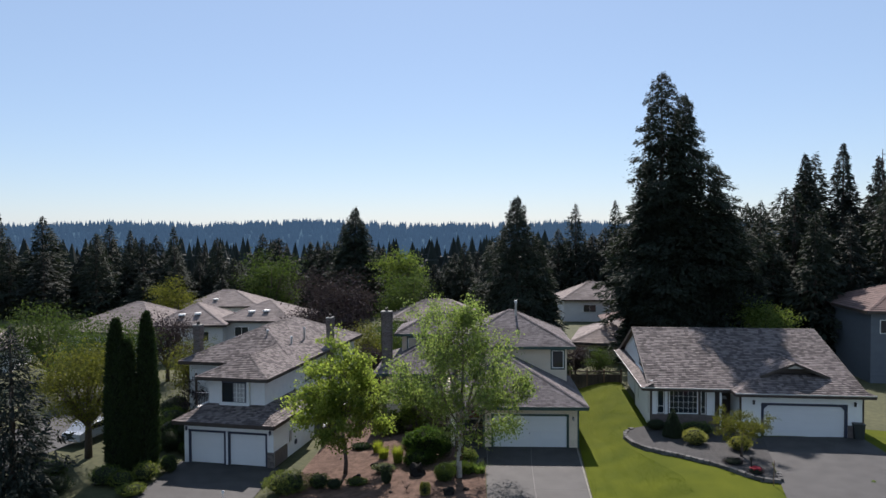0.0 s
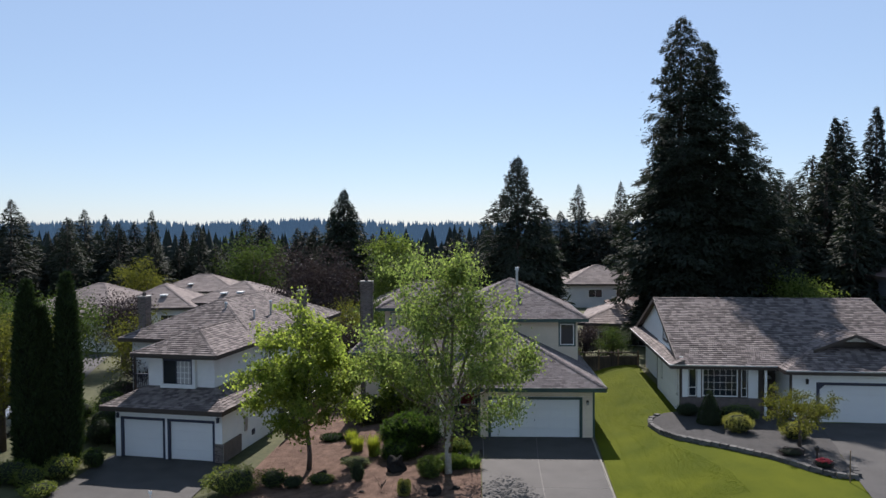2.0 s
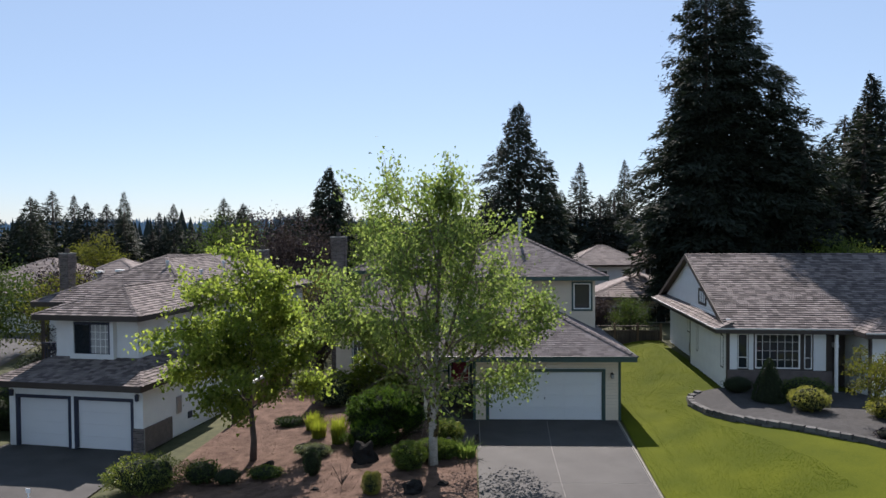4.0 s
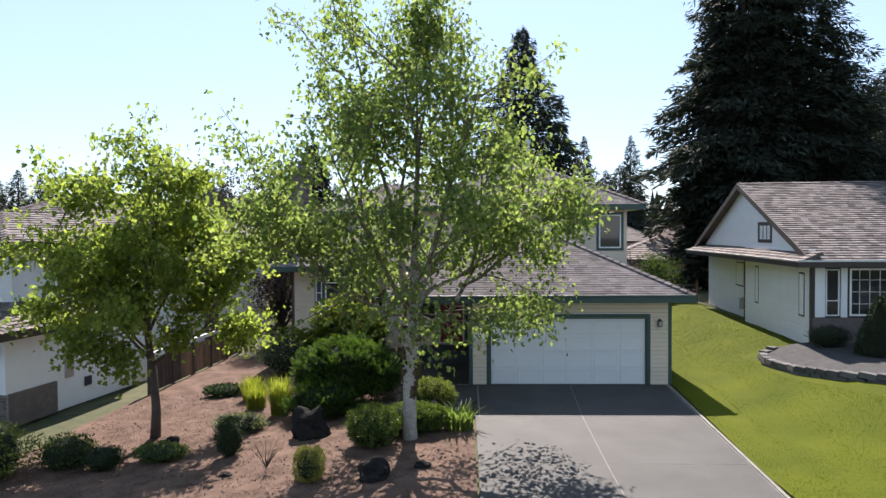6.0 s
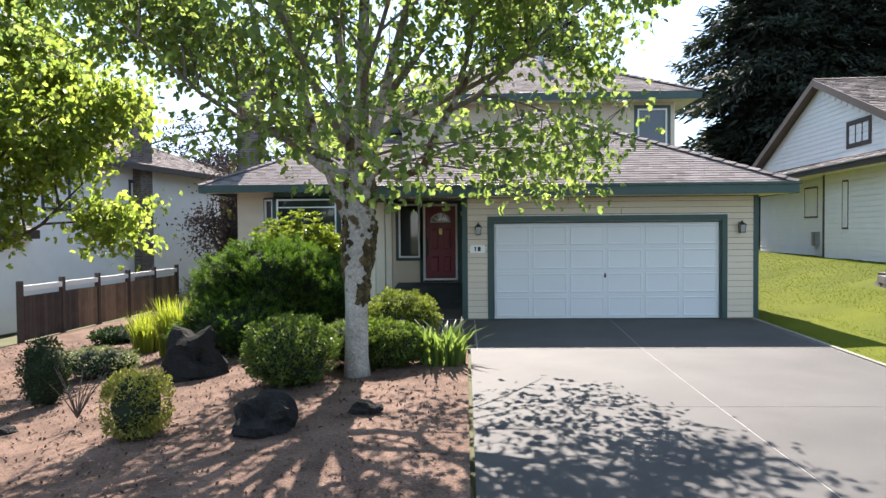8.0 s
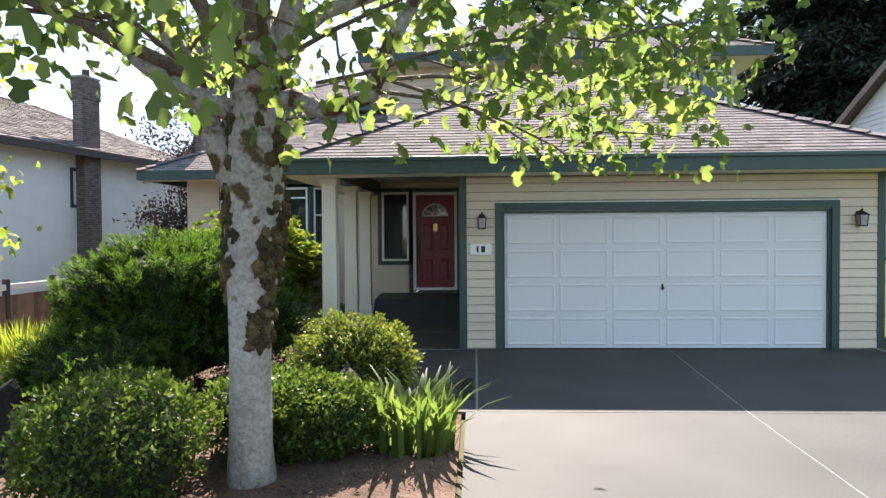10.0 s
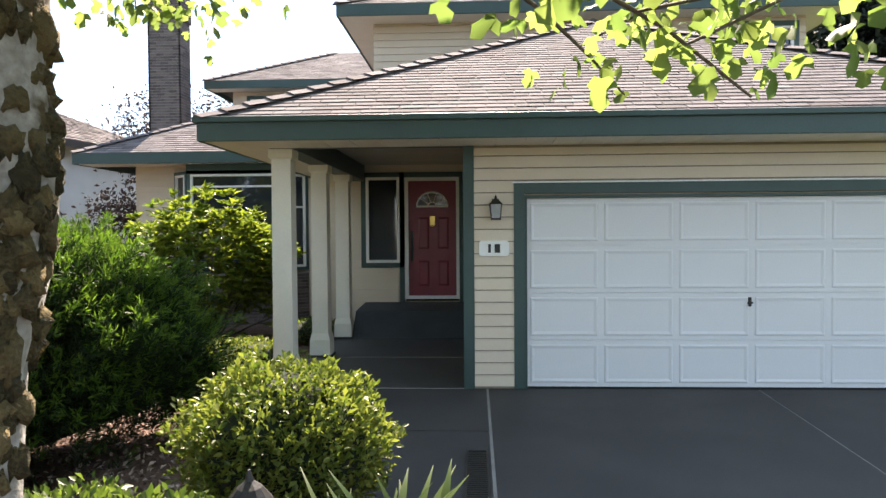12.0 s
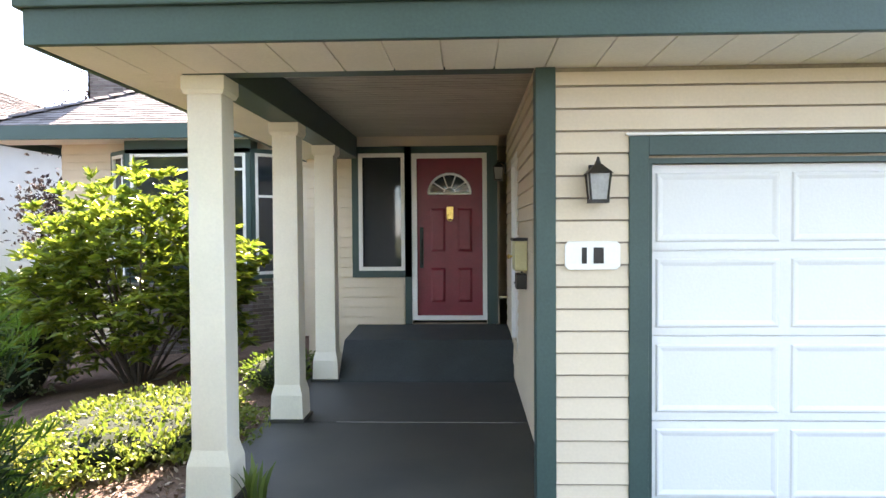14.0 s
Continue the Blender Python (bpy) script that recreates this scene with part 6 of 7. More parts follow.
MAPLE_LIMBS = [((-0.8, -0.18, 3.15), (-0.9, 0.0, 0.6), 3.0, 0.05), ((1.2, 0, 3.6), (0.95, -0.1, 0.55), 2.6, 0.045), ((-0.15, -0.1, 3.2), (-0.5, -0.7, 1.0), 4.0, 0.06), ((0.35, 0.15, 3.8), (0.55, 0.6, 1.0), 4.0, 0.06),
         ((-0.8, 0, 4.1), (-0.45, 0.4, 1.2), 3.9, 0.055), ((0.6, 0.1, 4.6), (0.55, -0.3, 1.4), 3.9, 0.055), ((-0.22, 0.1, 4.2), (0.0, 0.35, 1.6), 4.3, 0.06), ((-0.3, 0.1, 5.0), (-0.3, -0.1, 1.7), 4.2, 0.055),
         ((0.14, -0.1, 4.8), (0.35, -0.1, 1.5), 4.2, 0.055), ((0.18, 0.0, 5.6), (-0.15, 0.2, 1.6), 3.6, 0.05), ((0.2, 0.0, 6.8), (0.1, 0, 1.6), 3.0, 0.04), ((-0.4, -0.12, 3.0), (-0.8, -0.5, 0.45), 3.0, 0.05),
         ((0.05, -0.1, 3.2), (0.2, -1.0, 0.55), 3.1, 0.05), ((1.1, 0.4, 3.8), (0.95, 0.2, 0.6), 2.9, 0.045), ((-1.2, -0.2, 4.3), (-0.95, 0.2, 0.9), 2.9, 0.045), ((1.4, 0.0, 3.9), (0.5, -0.4, 1.2), 3.2, 0.045)]
MAPLE_DROOP = [((0.6, 0.1, 2.95), (1.0, 0.35, 0.0), 2.4, 0.016, -0.10), ((0.4, 0.3, 2.95), (0.75, 1.0, 0.02), 2.3, 0.016, -0.10), ((0.5, 0.0, 2.95), (0.9, -0.5, 0.05), 2.3, 0.016, -0.06), ((-0.4, 0.3, 3.0), (-0.7, 0.9, 0.0), 2.2, 0.016, -0.08),
         ((0.2, 0.5, 3.0), (0.15, 1.0, 0.0), 2.3, 0.016, -0.10), ((0.8, 0.2, 3.0), (1.0, 0.0, 0.0), 2.6, 0.016, -0.07), ((-0.6, 0, 3.0), (-1.0, 0.1, 0.0), 2.3, 0.016, -0.10), ((0.9, 0.5, 3.1), (0.8, 0.6, 0.0), 2.3, 0.016, -0.09),
         ((-0.2, -0.2, 2.95), (-0.3, -1.0, 0.08), 2.3, 0.02, -0.03), ((0.3, -0.3, 3.0), (0.5, -0.9, 0.12), 2.3, 0.02, -0.03), ((-0.5, -0.2, 3.0), (-0.9, -0.6, 0.08), 2.3, 0.02, -0.04), ((-0.3, 0.3, 3.1), (-0.8, 0.6, 0.08), 2.3, 0.02, -0.04), ((0.0, -0.4, 3.3), (0.1, -1.0, 0.2), 2.6, 0.02, -0.03),
         ((1.6, 0.2, 3.9), (1.0, -0.05, -0.05), 1.9, 0.02, -0.08), ((-0.5, 0.5, 3.5), (-0.6, 0.9, 0.15), 2.4, 0.02, 0.0), ((-0.9, 0.2, 3.5), (-0.9, 0.6, 0.15), 2.2, 0.02, 0.0), ((-0.3, 0.8, 3.6), (-0.2, 1.0, 0.1), 2.2, 0.02, 0.0), ((0.0, 0.4, 3.6), (-0.4, 1.0, 0.35), 2.4, 0.02, 0.02), ((0.1, 0.5, 4.0), (0.1, 1.0, 0.4), 2.4, 0.02, 0.02), ((-0.5, 0.3, 4.0), (-0.7, 0.8, 0.4), 2.2, 0.02, 0.02), ((0.4, 0.4, 3.8), (0.5, 0.9, 0.35), 2.2, 0.02, 0.02), ((-0.9, -0.2, 3.4), (-0.8, -0.7, 0.0), 2.3, 0.02, -0.06)]
maple, n1 = broad_tree(-2.12, -5.5, -0.02, MAPLE_LIMBS, "leafy maple with pale mossy bark beside the drive", "maple", "bark", 5, (TP, TR), 0.106, 11, 0.20, sides=5, low=1.9, keep=clear_way, extra=MAPLE_DROOP, droop=0.12)
for path, radii in BOUGHS:
    part("limb", Shape().tube(path, radii, 12), M["bark"], maple, smooth=True)
mrng = random.Random(8)
moss = Shape()
for i in range(230):
    zz = mrng.choice((1.45, 1.6, 1.75, 1.9, 2.1, 2.5, 2.8)) + mrng.uniform(-0.16, 0.16) if i < 190 else 1.12 + mrng.uniform(-0.12, 0.12)
    cx, cy, rr = (float(np.interp(zz, [p[2] for p in TP], v)) for v in ([p[0] for p in TP], [p[1] for p in TP], TR))
    a = mrng.choice((-2.9, -2.5, -0.7, -0.35, 0.2, 1.8, 2.7)) + mrng.gauss(0, 0.28) if i < 190 else -0.6 + mrng.gauss(0, 0.4)
    r0 = mrng.uniform(0.03, 0.055)
    moss.blob((cx + math.cos(a) * rr * 0.91, cy + math.sin(a) * rr * 0.91, zz), (r0, r0, r0 * mrng.uniform(0.9, 1.6)), i, 0.8, 6, 3.0)
part("moss", moss, M["moss"], maple, "brown-green moss cushions on the trunk", smooth=True)

# the lime-green tree in the bed
LT = ([(0, 0, -0.2), (0.05, 0, 0.8), (-0.05, 0.05, 1.8), (-0.2, 0.1, 2.8), (-0.2, 0.1, 4.5)], [0.15, 0.12, 0.105, 0.09, 0.05])
LL = [((-0.1, 0.05, 2.0), (0.9, 0.1, 0.7), 2.6, 0.05), ((-0.15, 0.05, 2.2), (-0.8, 0.3, 0.7), 3.0, 0.05), ((-0.2, 0.1, 2.6), (0.5, -0.7, 0.9), 3.0, 0.05), ((-0.2, 0.1, 2.8), (0.3, 0.8, 0.9), 3.2, 0.045), ((-0.2, 0.1, 3.2), (-0.6, -0.5, 1.2), 3.4, 0.045),
      ((-0.2, 0.1, 3.8), (0.4, 0.1, 1.6), 3.4, 0.045), ((-0.2, 0.1, 4.2), (-0.05, 0.1, 1.7), 3.5, 0.045), ((-0.2, 0.1, 3.4), (0.9, 0.3, 0.8), 2.9, 0.04), ((-0.2, 0.1, 3.0), (-0.95, -0.1, 0.5), 2.6, 0.04), ((-0.1, 0, 2.4), (0.1, -1.0, 0.45), 2.4, 0.04)]
broad_tree(-9.4, -3.25, -0.74, LL, "lime-green feathery tree in the mulch bed", "lime", "bark_d", 9, LT, 0.125, 16, 0.26, sides=5, low=1.1, droop=0.14, flat=0.35)

# shrubs of the bed
shrub(-2.98, -5.9, 0.62, 0.72, 0.92, "box", 0.05, 9000, "round clipped boxwood shrub by the maple", 31)
shrub(-1.78, -4.95, 0.6, 0.5, 0.66, "box", 0.05, 8500, "low boxwood shrub round the maple's foot", 32)
shrub(-2.15, -4.85, 0.7, 0.55, 0.72, "box", 0.055, 3600, "low spreading boxwood shrub", 46)
shrub(-1.72, -3.45, 0.62, 0.58, 0.98, "azalea", 0.05, 12000, "bright azalea shrub beside the front walk", 33, lump=0.3, freq=4.5)
juniper(-4.3, -1.95, 1.5, 1.15, 2.1, 2200, "large dark feathery juniper spreading over the mulch", 34)
juniper(-4.75, -3.0, 1.0, 0.75, 1.05, 560, "low dark juniper skirt beside the boulder", 52)
rhododendron(-5.45, 4.6, 1.65, 1.0, 2.6, 1000, "yellow-green rhododendron with open stems by the porch", 35)
rhododendron(-7.6, 4.9, 1.2, 1.0, 1.65, 330, "rhododendron under the bay window", 36)
shrub(-3.85, 1.55, 0.85, 1.1, 0.34, "azalea", 0.055, 6500, "pale low ground cover before the porch", 37, lump=0.5)
shrub(-4.6, 0.9, 0.75, 0.7, 0.30, "gold", 0.06, 3400, "low leafy ground cover by the column", 38, lump=0.4)
shrub(-3.3, 3.6, 0.4, 0.7, 0.4, "box", 0.05, 1500, "dark low plants beside the porch", 39, lump=0.4)
shrub(-3.98, -8.15, 0.31, 0.31, 0.68, "gold", 0.04, 3600, "small clipped golden barrel shrub", 40, square=0.35, lump=0.1)
shrub(-6.45, -5.75, 0.33, 0.33, 0.95, "yew", 0.05, 2200, "small dark upright shrub in the mulch", 41, lump=0.15)
shrub(-6.9, -3.6, 0.75, 0.5, 0.5, "lavender", 0.06, 2000, "grey-green lavender mound on the bark", 42, lump=0.3)
shrub(-8.3, -5.3, 0.7, 0.5, 0.4, "box", 0.06, 1600, "low dark shrub under the lime tree", 43)
shrub(-9.6, -5.6, 0.5, 0.5, 0.55, "yew", 0.05, 1600, "small dark rounded shrub in the mulch", 44)
shrub(-7.6, 4.6, 1.3, 1.0, 1.5, "lavender", 0.07, 3000, "grey-green flowering shrub beside the fence", 45, lump=0.4)
shrub(-9.2, 1.6, 0.7, 0.5, 0.35, "juniper", 0.1, 1200, "low dark juniper by the fence", 47, kind="needle")
shrub(-5.6, -9.3, 0.3, 0.3, 0.25, "lavender", 0.05, 500, "small tuft of grey leaves", 48)
shrub(-12.3, -6.3, 1.35, 1.0, 1.2, "azalea", 0.08, 4200, "bright green shrub at the drive's edge", 49, lump=0.45)
shrub(-10.6, -5.4, 0.7, 0.6, 0.8, "mid", 0.07, 1800, "twiggy dark shrub in the mulch", 50, lump=0.5)
for i, (bx, by, bh, br) in enumerate(((-6.2, -2.1, 1.15, 0.28), (-7.3, -0.9, 0.85, 0.3), (-7.9, 0.6, 0.8, 0.3))):
    blades(bx, by, br, bh, 420, "grasstuft", "bright yellow-green ornamental grass tuft" if i == 0 else "pale green grass clump", 60 + i, width=0.010, lean=0.35)
blades(-0.98, -4.75, 0.36, 0.68, 190, "blade", "strappy green iris leaves beside the drive", 70, "iris_clump", "plant", 0.022, 0.75)
blades(-2.45, 0.05, 0.06, 0.32, 16, "blade", "young sprig beside the column", 71, "iris_clump", "plant", 0.014, 0.4)


def boulder(x, y, r, h, seed, label):
    b = part("boulder", Shape().blob((0, 0, h * 0.3), (r, r * 0.8, h * 0.62), seed, 0.7, 12, 1.6), M["rock"])
    b.matrix_world = pose(x, y, ground_z(x, y) + 0.03)
    return tagged(b, label, "rock", "boulders in the bed")


boulder(-4.75, -4.9, 0.42, 0.75, 3, "dark rough boulder beside the juniper")
boulder(-2.65, -8.25, 0.3, 0.42, 7, "dark mottled boulder under the maple")
boulder(-8.4, -4.6, 0.26, 0.35, 9, "small dark stone in the mulch")
boulder(-1.7, -7.6, 0.16, 0.14, 12, "small pale stone in the mulch")
boulder(-7.6, -2.6, 0.28, 0.3, 15, "dark stone behind the lavender")
boulder(-6.0, -7.2, 0.12, 0.1, 18, "small pale stone on the bark")
rngm = np.random.default_rng(3)
chips = np.stack([rngm.uniform(-12, -0.7, 9000), rngm.uniform(-11, 2, 9000)], 1)
chips = chips[~((chips[:, 0] > -1.8) & (chips[:, 1] > -3.25)) & ~((chips[:, 0] > -3.0) & (chips[:, 1] > -0.1))]
cz = np.array([ground_z(a, b) + 0.062 for a, b in chips])
tagged(leaves("bark_chips", np.c_[chips, cz], 0.05, M["mulch"], None, "scattered bark chips on the bed", "oval", 4, up=3.0), "scattered bark chips on the bed", "bark chips", kind="stuff")
M["litter"] = mat("dry_leaf_litter", (0.20, 0.13, 0.10), 0.8, 0.5, 8, 0.3, island=1.2, tint=(0.46, 0.36, 0.29))
lit = np.stack([rngm.uniform(-5.2, -1.9, 3600), rngm.uniform(-3.6, 2.6, 3600)], 1)
lit = lit[~((lit[:, 0] > -2.95) & (lit[:, 1] > -0.1)) & (lit[:, 0] < -1.8)]
tagged(leaves("leaf_litter", np.c_[lit, [ground_z(a, b) + 0.066 for a, b in lit]], 0.06, M["litter"], None, "", "oval", 14, up=2.5), "dry fallen leaves on the bark beside the porch", "leaf litter", kind="stuff")
twig = thing("bare_twigs", pose(-5.1, -7.3, -0.15), "small bare twiggy shrub in the mulch", "shrub")
ts = Shape()
for i in range(14):
    a, l = rngb.random() * 6.28, rngb.uniform(0.3, 0.6)
    ts.tube([(0, 0, 0), (math.cos(a) * l * 0.3, math.sin(a) * l * 0.3, l * 0.5), (math.cos(a) * l * 0.7, math.sin(a) * l * 0.7, l)], [0.012, 0.008, 0.003], 4, False)
part("branching", ts, M["bark_d"], twig)

# lantern by the azalea, grate beside the drive
gl_ = thing("garden_lantern", pose(-1.62, -4.42, 0.02), "small black garden lantern with frosted glass", "lamp")
part("post", Shape().tube([(0, 0, -0.1), (0, 0, 0.34)], [0.028, 0.024], 8), M["black"], gl_)
part("glass", Shape().tube([(0, 0, 0.34), (0, 0, 0.46)], [0.045, 0.065], 10), M["curtain"], gl_, "frosted lamp glass")
part("cap", Shape().tube([(0, 0, 0.45), (0, 0, 0.475), (0, 0, 0.54), (0, 0, 0.57), (0, 0, 0.62)], [0.11, 0.112, 0.06, 0.022, 0.006], 12), M["black"], gl_)
gr_ = thing("drain_grate", pose(-0.56, -2.68, 0.0), "dark slotted metal drain grate in the paving", "grate")
part("grate_frame", Shape().box(-0.085, -0.52, -0.02, -0.07, 0.52, 0.012).box(0.07, -0.52, -0.02, 0.085, 0.52, 0.012).box(-0.07, -0.52, -0.02, 0.07, -0.505, 0.012).box(-0.07, 0.505, -0.02, 0.07, 0.52, 0.012), M["black"], gr_)
for k in range(25):
    part("slat", Shape().box(-0.07, -0.5 + k * 0.04, -0.015, 0.07, -0.478 + k * 0.04, 0.01), M["black"], gr_)

# plants before the single-storey house
def cone_shrub(x, y, r, h, label, seed, mname="yew"):
    rng = np.random.default_rng(seed)
    t = thing("cone_shrub", pose(x, y, ground_z(x, y) + 0.15), label, "shrub")
    f = rng.random(3600) ** 1.4
    a = rng.random(3600) * 6.283
    rr = r * (1 - f ** 1.5) * (0.9 + 0.12 * rng.random(3600)) + 0.02
    p = np.c_[np.cos(a) * rr, np.sin(a) * rr, f * h + 0.03]
    # Added near-black cone, painting the shade under the needles.
    part("shade_core", Shape().tube([(0, 0, 0), (0, 0, h * 0.5), (0, 0, h * 0.93)], [r * 0.85, r * 0.6, 0.05], 12), M["core"], t)
    leaves("foliage", p, 0.07, M[mname], t, "", "needle", seed, aim=np.c_[np.cos(a), np.sin(a), np.full(3600, 0.7)])


cone_shrub(11.6, -0.9, 0.62, 1.75, "dark clipped cone-shaped shrub", 81)
shrub(12.55, -2.3, 0.75, 0.7, 0.95, "gold", 0.06, 3600, "golden-topped rounded shrub in the bed", 82, lift=0.1)
shrub(14.9, -3.4, 0.7, 0.65, 0.8, "gold", 0.06, 3600, "pale golden mound shrub in the bed", 83, lift=0.1)
shrub(13.2, -0.6, 1.1, 0.6, 0.95, "box", 0.06, 3600, "dark clipped hedge under the window", 84, lift=0.1)
shrub(10.9, 0.6, 0.7, 0.4, 0.7, "yew", 0.05, 1600, "dark shrub at the house corner", 85, lift=0.1)
shrub(13.6, -5.9, 0.6, 0.45, 0.35, "plum", 0.05, 900, "low dark ground plants in the bed", 86, lift=0.1)
rf = shrub(14.2, -7.6, 0.45, 0.35, 0.4, "plum", 0.05, 700, "clump of red flowers in the bed", 87, lift=0.1)
part("blossom", Shape().blob((0, 0, 0.32), (0.3, 0.25, 0.1), 5, 0.6, 8, 4), M["redflower"], rf, "red blossom")
JT = ([(0, 0, -0.1), (0.05, 0, 0.6), (0.0, 0, 1.2), (0.05, 0, 1.6)], [0.09, 0.075, 0.065, 0.05])
JL = [((0, 0, 1.3), (math.cos(a), math.sin(a), 0.2), 1.5, 0.035) for a in (0.2, 1.2, 2.2, 3.2, 4.2, 5.2)] + [((0, 0, 1.5), (0.1, 0.1, 1), 0.4, 0.03)]
broad_tree(14.5, -4.7, 1.1, JL, "small spreading ornamental maple in the bed", "olive", "bark_d", 17, JT, 0.07, 9, 0.13, sides=4, low=1.0, droop=0.04, flat=0.5)
blades(20.0, -8.4, 0.1, 0.2, 20, "blade", "weedy tuft at the lawn edge", 72)

# left of the white house
def cypress(x, y, h, r, seed, label):
    rng = np.random.default_rng(seed)
    t = thing("cypress_tree", pose(x, y, -0.8), label, "tree", "columnar cypresses")
    n = 9000
    f = rng.random(n) ** 0.9
    a = rng.random(n) * 6.283
    prof = np.interp(f, [0, 0.08, 0.5, 0.85, 1.0], [0.75, 0.95, 1.0, 0.62, 0.08])
    wob = 1 + 0.12 * np.array([noise.noise((math.cos(b) * 1.3, math.sin(b) * 1.3, g * h * 0.8 + seed)) for b, g in zip(a, f)])
    rr = r * prof * wob * (0.88 + 0.14 * rng.random(n))
    # Not bark: a near-black filler nearly crown-wide, painting the crown's inner shade.
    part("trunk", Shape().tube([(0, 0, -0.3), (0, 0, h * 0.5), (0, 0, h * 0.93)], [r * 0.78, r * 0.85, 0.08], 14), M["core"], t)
    leaves("crown", np.c_[np.cos(a) * rr, np.sin(a) * rr, 0.1 + f * h], 0.22, M["yew"], t, "", "needle", seed, aim=np.c_[np.cos(a) * 0.5, np.sin(a) * 0.5, np.full(n, 1.0)], stretch=1.3)


cypress(-23.85, -3.7, 9.6, 0.66, 91, "tall dark columnar cypress with a split top")
cypress(-23.25, -3.4, 8.2, 0.45, 93, "shorter dark columnar cypress")
cypress(-22.35, -2.7, 9.9, 0.6, 92, "tall dark narrow columnar cypress")
for i, (sx, sy, sr, sh, mt) in enumerate(((-21.6, -4.6, 0.8, 1.1, "azalea"), (-22.6, -5.6, 0.8, 0.9, "azalea"), (-21.3, -6.9, 0.85, 0.6, "azalea"), (-23.8, -5.2, 1.0, 1.1, "box"), (-20.9, -3.0, 0.6, 1.0, "mid"), (-26.4, -6.8, 1.4, 0.9, "yew"), (-28.5, -4.0, 1.6, 0.8, "mid"),
                                           (-24.6, 1.6, 1.2, 0.7, "azalea"), (-21.9, 2.4, 1.0, 1.9, "yew"), (-22.4, 4.2, 1.2, 2.2, "yew"), (-21.2, 0.6, 0.6, 0.8, "mid"), (-30.5, -2.6, 1.2, 0.8, "yew"))):
    shrub(sx, sy, sr, sr * 0.9, sh, mt, 0.09, 1800, {"azalea": "bright green rounded shrub by the drive", "box": "dense green shrub by the cypresses", "mid": "loose green shrub beside the drive", "yew": "dark clipped hedge shrub"}[mt], 100 + i, lump=0.3)


def crown_tree(x, y, z, h, r, material, seed, label, n=6000, leaf=0.22, bare=0.3, group="", forks=6, lump=0.7):
    """A broadleaf tree seen from afar: trunk, forks and a crown of clumped leaves with gaps."""
    rng = np.random.default_rng(seed)
    t = thing("tree", pose(x, y, z), label, "tree", group)
    tr = Shape().tube([(0, 0, -0.4), (0.05, 0, h * bare), (0.1, 0, h * 0.75)], [0.03 * h + 0.04, 0.022 * h + 0.03, 0.03], 9)
    part("trunk", tr, M["bark_d"], t, smooth=True)
    limb, cl = Shape(), []
    for i in range(forks * 7):
        d = rng.normal(size=3)
        d /= np.linalg.norm(d)
        q = d * (0.35 + 0.65 * rng.random()) * np.array([r, r, h * (1 - bare) * 0.52]) + np.array([0, 0, h * (bare + (1 - bare) * 0.5)])
        cl.append(q)
        if i < forks * 2:
            limb.tube([(0, 0, h * bare * 0.9), (q[0] * 0.5, q[1] * 0.5, (q[2] + h * bare) / 2 - 0.1), tuple(q)], [0.018 * h, 0.011 * h, 0.01], 5, False)
    part("branching", limb, M["bark_d"], t)["kind"] = "stuff"
    k = n // len(cl)
    c = np.concatenate([q + rng.normal(size=(k, 3)) * r * 0.2 * np.array([1.2, 1.2, 0.75]) for q in cl])
    leaves("crown", c, leaf, M[material], t, "", "oval", seed, up=0.5)
    return t


crown_tree(-27.6, -0.6, -0.8, 7.6, 3.2, "olive", 121, "yellow-green street tree with a dark forked trunk", 16000, 0.15, 0.32)
crown_tree(-23.6, 8.5, -0.8, 6.4, 2.4, "olive", 122, "pale green garden tree behind the cypresses", 9000, 0.16, 0.3)
crown_tree(-25.0, 12.5, -0.8, 4.6, 2.0, "plum", 123, "dark plum-leaved tree beside the white house", 6000, 0.16, 0.25)
crown_tree(-10.2, 12.6, -0.9, 5.6, 1.6, "plum", 142, "dark plum-leaved tree between the houses", 6000, 0.15, 0.15)
crown_tree(-22.6, 6.4, -0.8, 4.4, 1.5, "plum", 143, "dark plum-leaved bush tree by the white house", 5000, 0.15, 0.15)
for i, (hx, hy, hr, hh) in enumerate(((-22.6, 0.9, 0.9, 1.5), (-23.4, 3.0, 1.2, 1.7), (-24.4, 5.4, 1.3, 1.9), (-25.6, 8.4, 1.4, 2.2), (-27.0, 5.6, 1.4, 1.4), (-24.0, 10.6, 1.4, 2.4), (-26.6, 2.2, 1.1, 1.2))):
    shrub(hx, hy, hr, hr * 0.8, hh, ("yew", "mid", "box")[i % 3], 0.09, 2200, ("dark clipped hedge shrub", "loose green shrub beside the white house", "dense green rounded shrub on the grass")[i % 3], 150 + i, lump=0.35)
crown_tree(-36, 17, -1.0, 7.0, 4.0, "mid", 124, "dark green garden tree across the street", 9000, 0.25, 0.2)
crown_tree(-45, 22, -1.0, 8.0, 4.5, "mid", 125, "dark green garden tree by a far house", 9000, 0.25, 0.2)
crown_tree(-33, 23, -1.0, 6.6, 3.0, "plum", 126, "purple-leaved tree before far roofs", 6000, 0.22, 0.25)
conifer(-27.4, -8.4, -0.8, 10, 3.6, 127, "spruce", 7000, 0.4, label="dark spruce beside the side street")
crown_tree(-17.8, 33, -1.2, 10.5, 4.6, "plum", 128, "large dark plum-leaved tree behind the roofs", 15000, 0.26, 0.18)
crown_tree(-12.5, 21, -0.9, 6.0, 2.3, "olive", 129, "yellow-green tree behind the white house", 7000, 0.17, 0.2)
crown_tree(-11.0, 48, -1.4, 10.5, 3.6, "mid", 130, "rounded green tree beyond the houses", 7000, 0.3, 0.15)
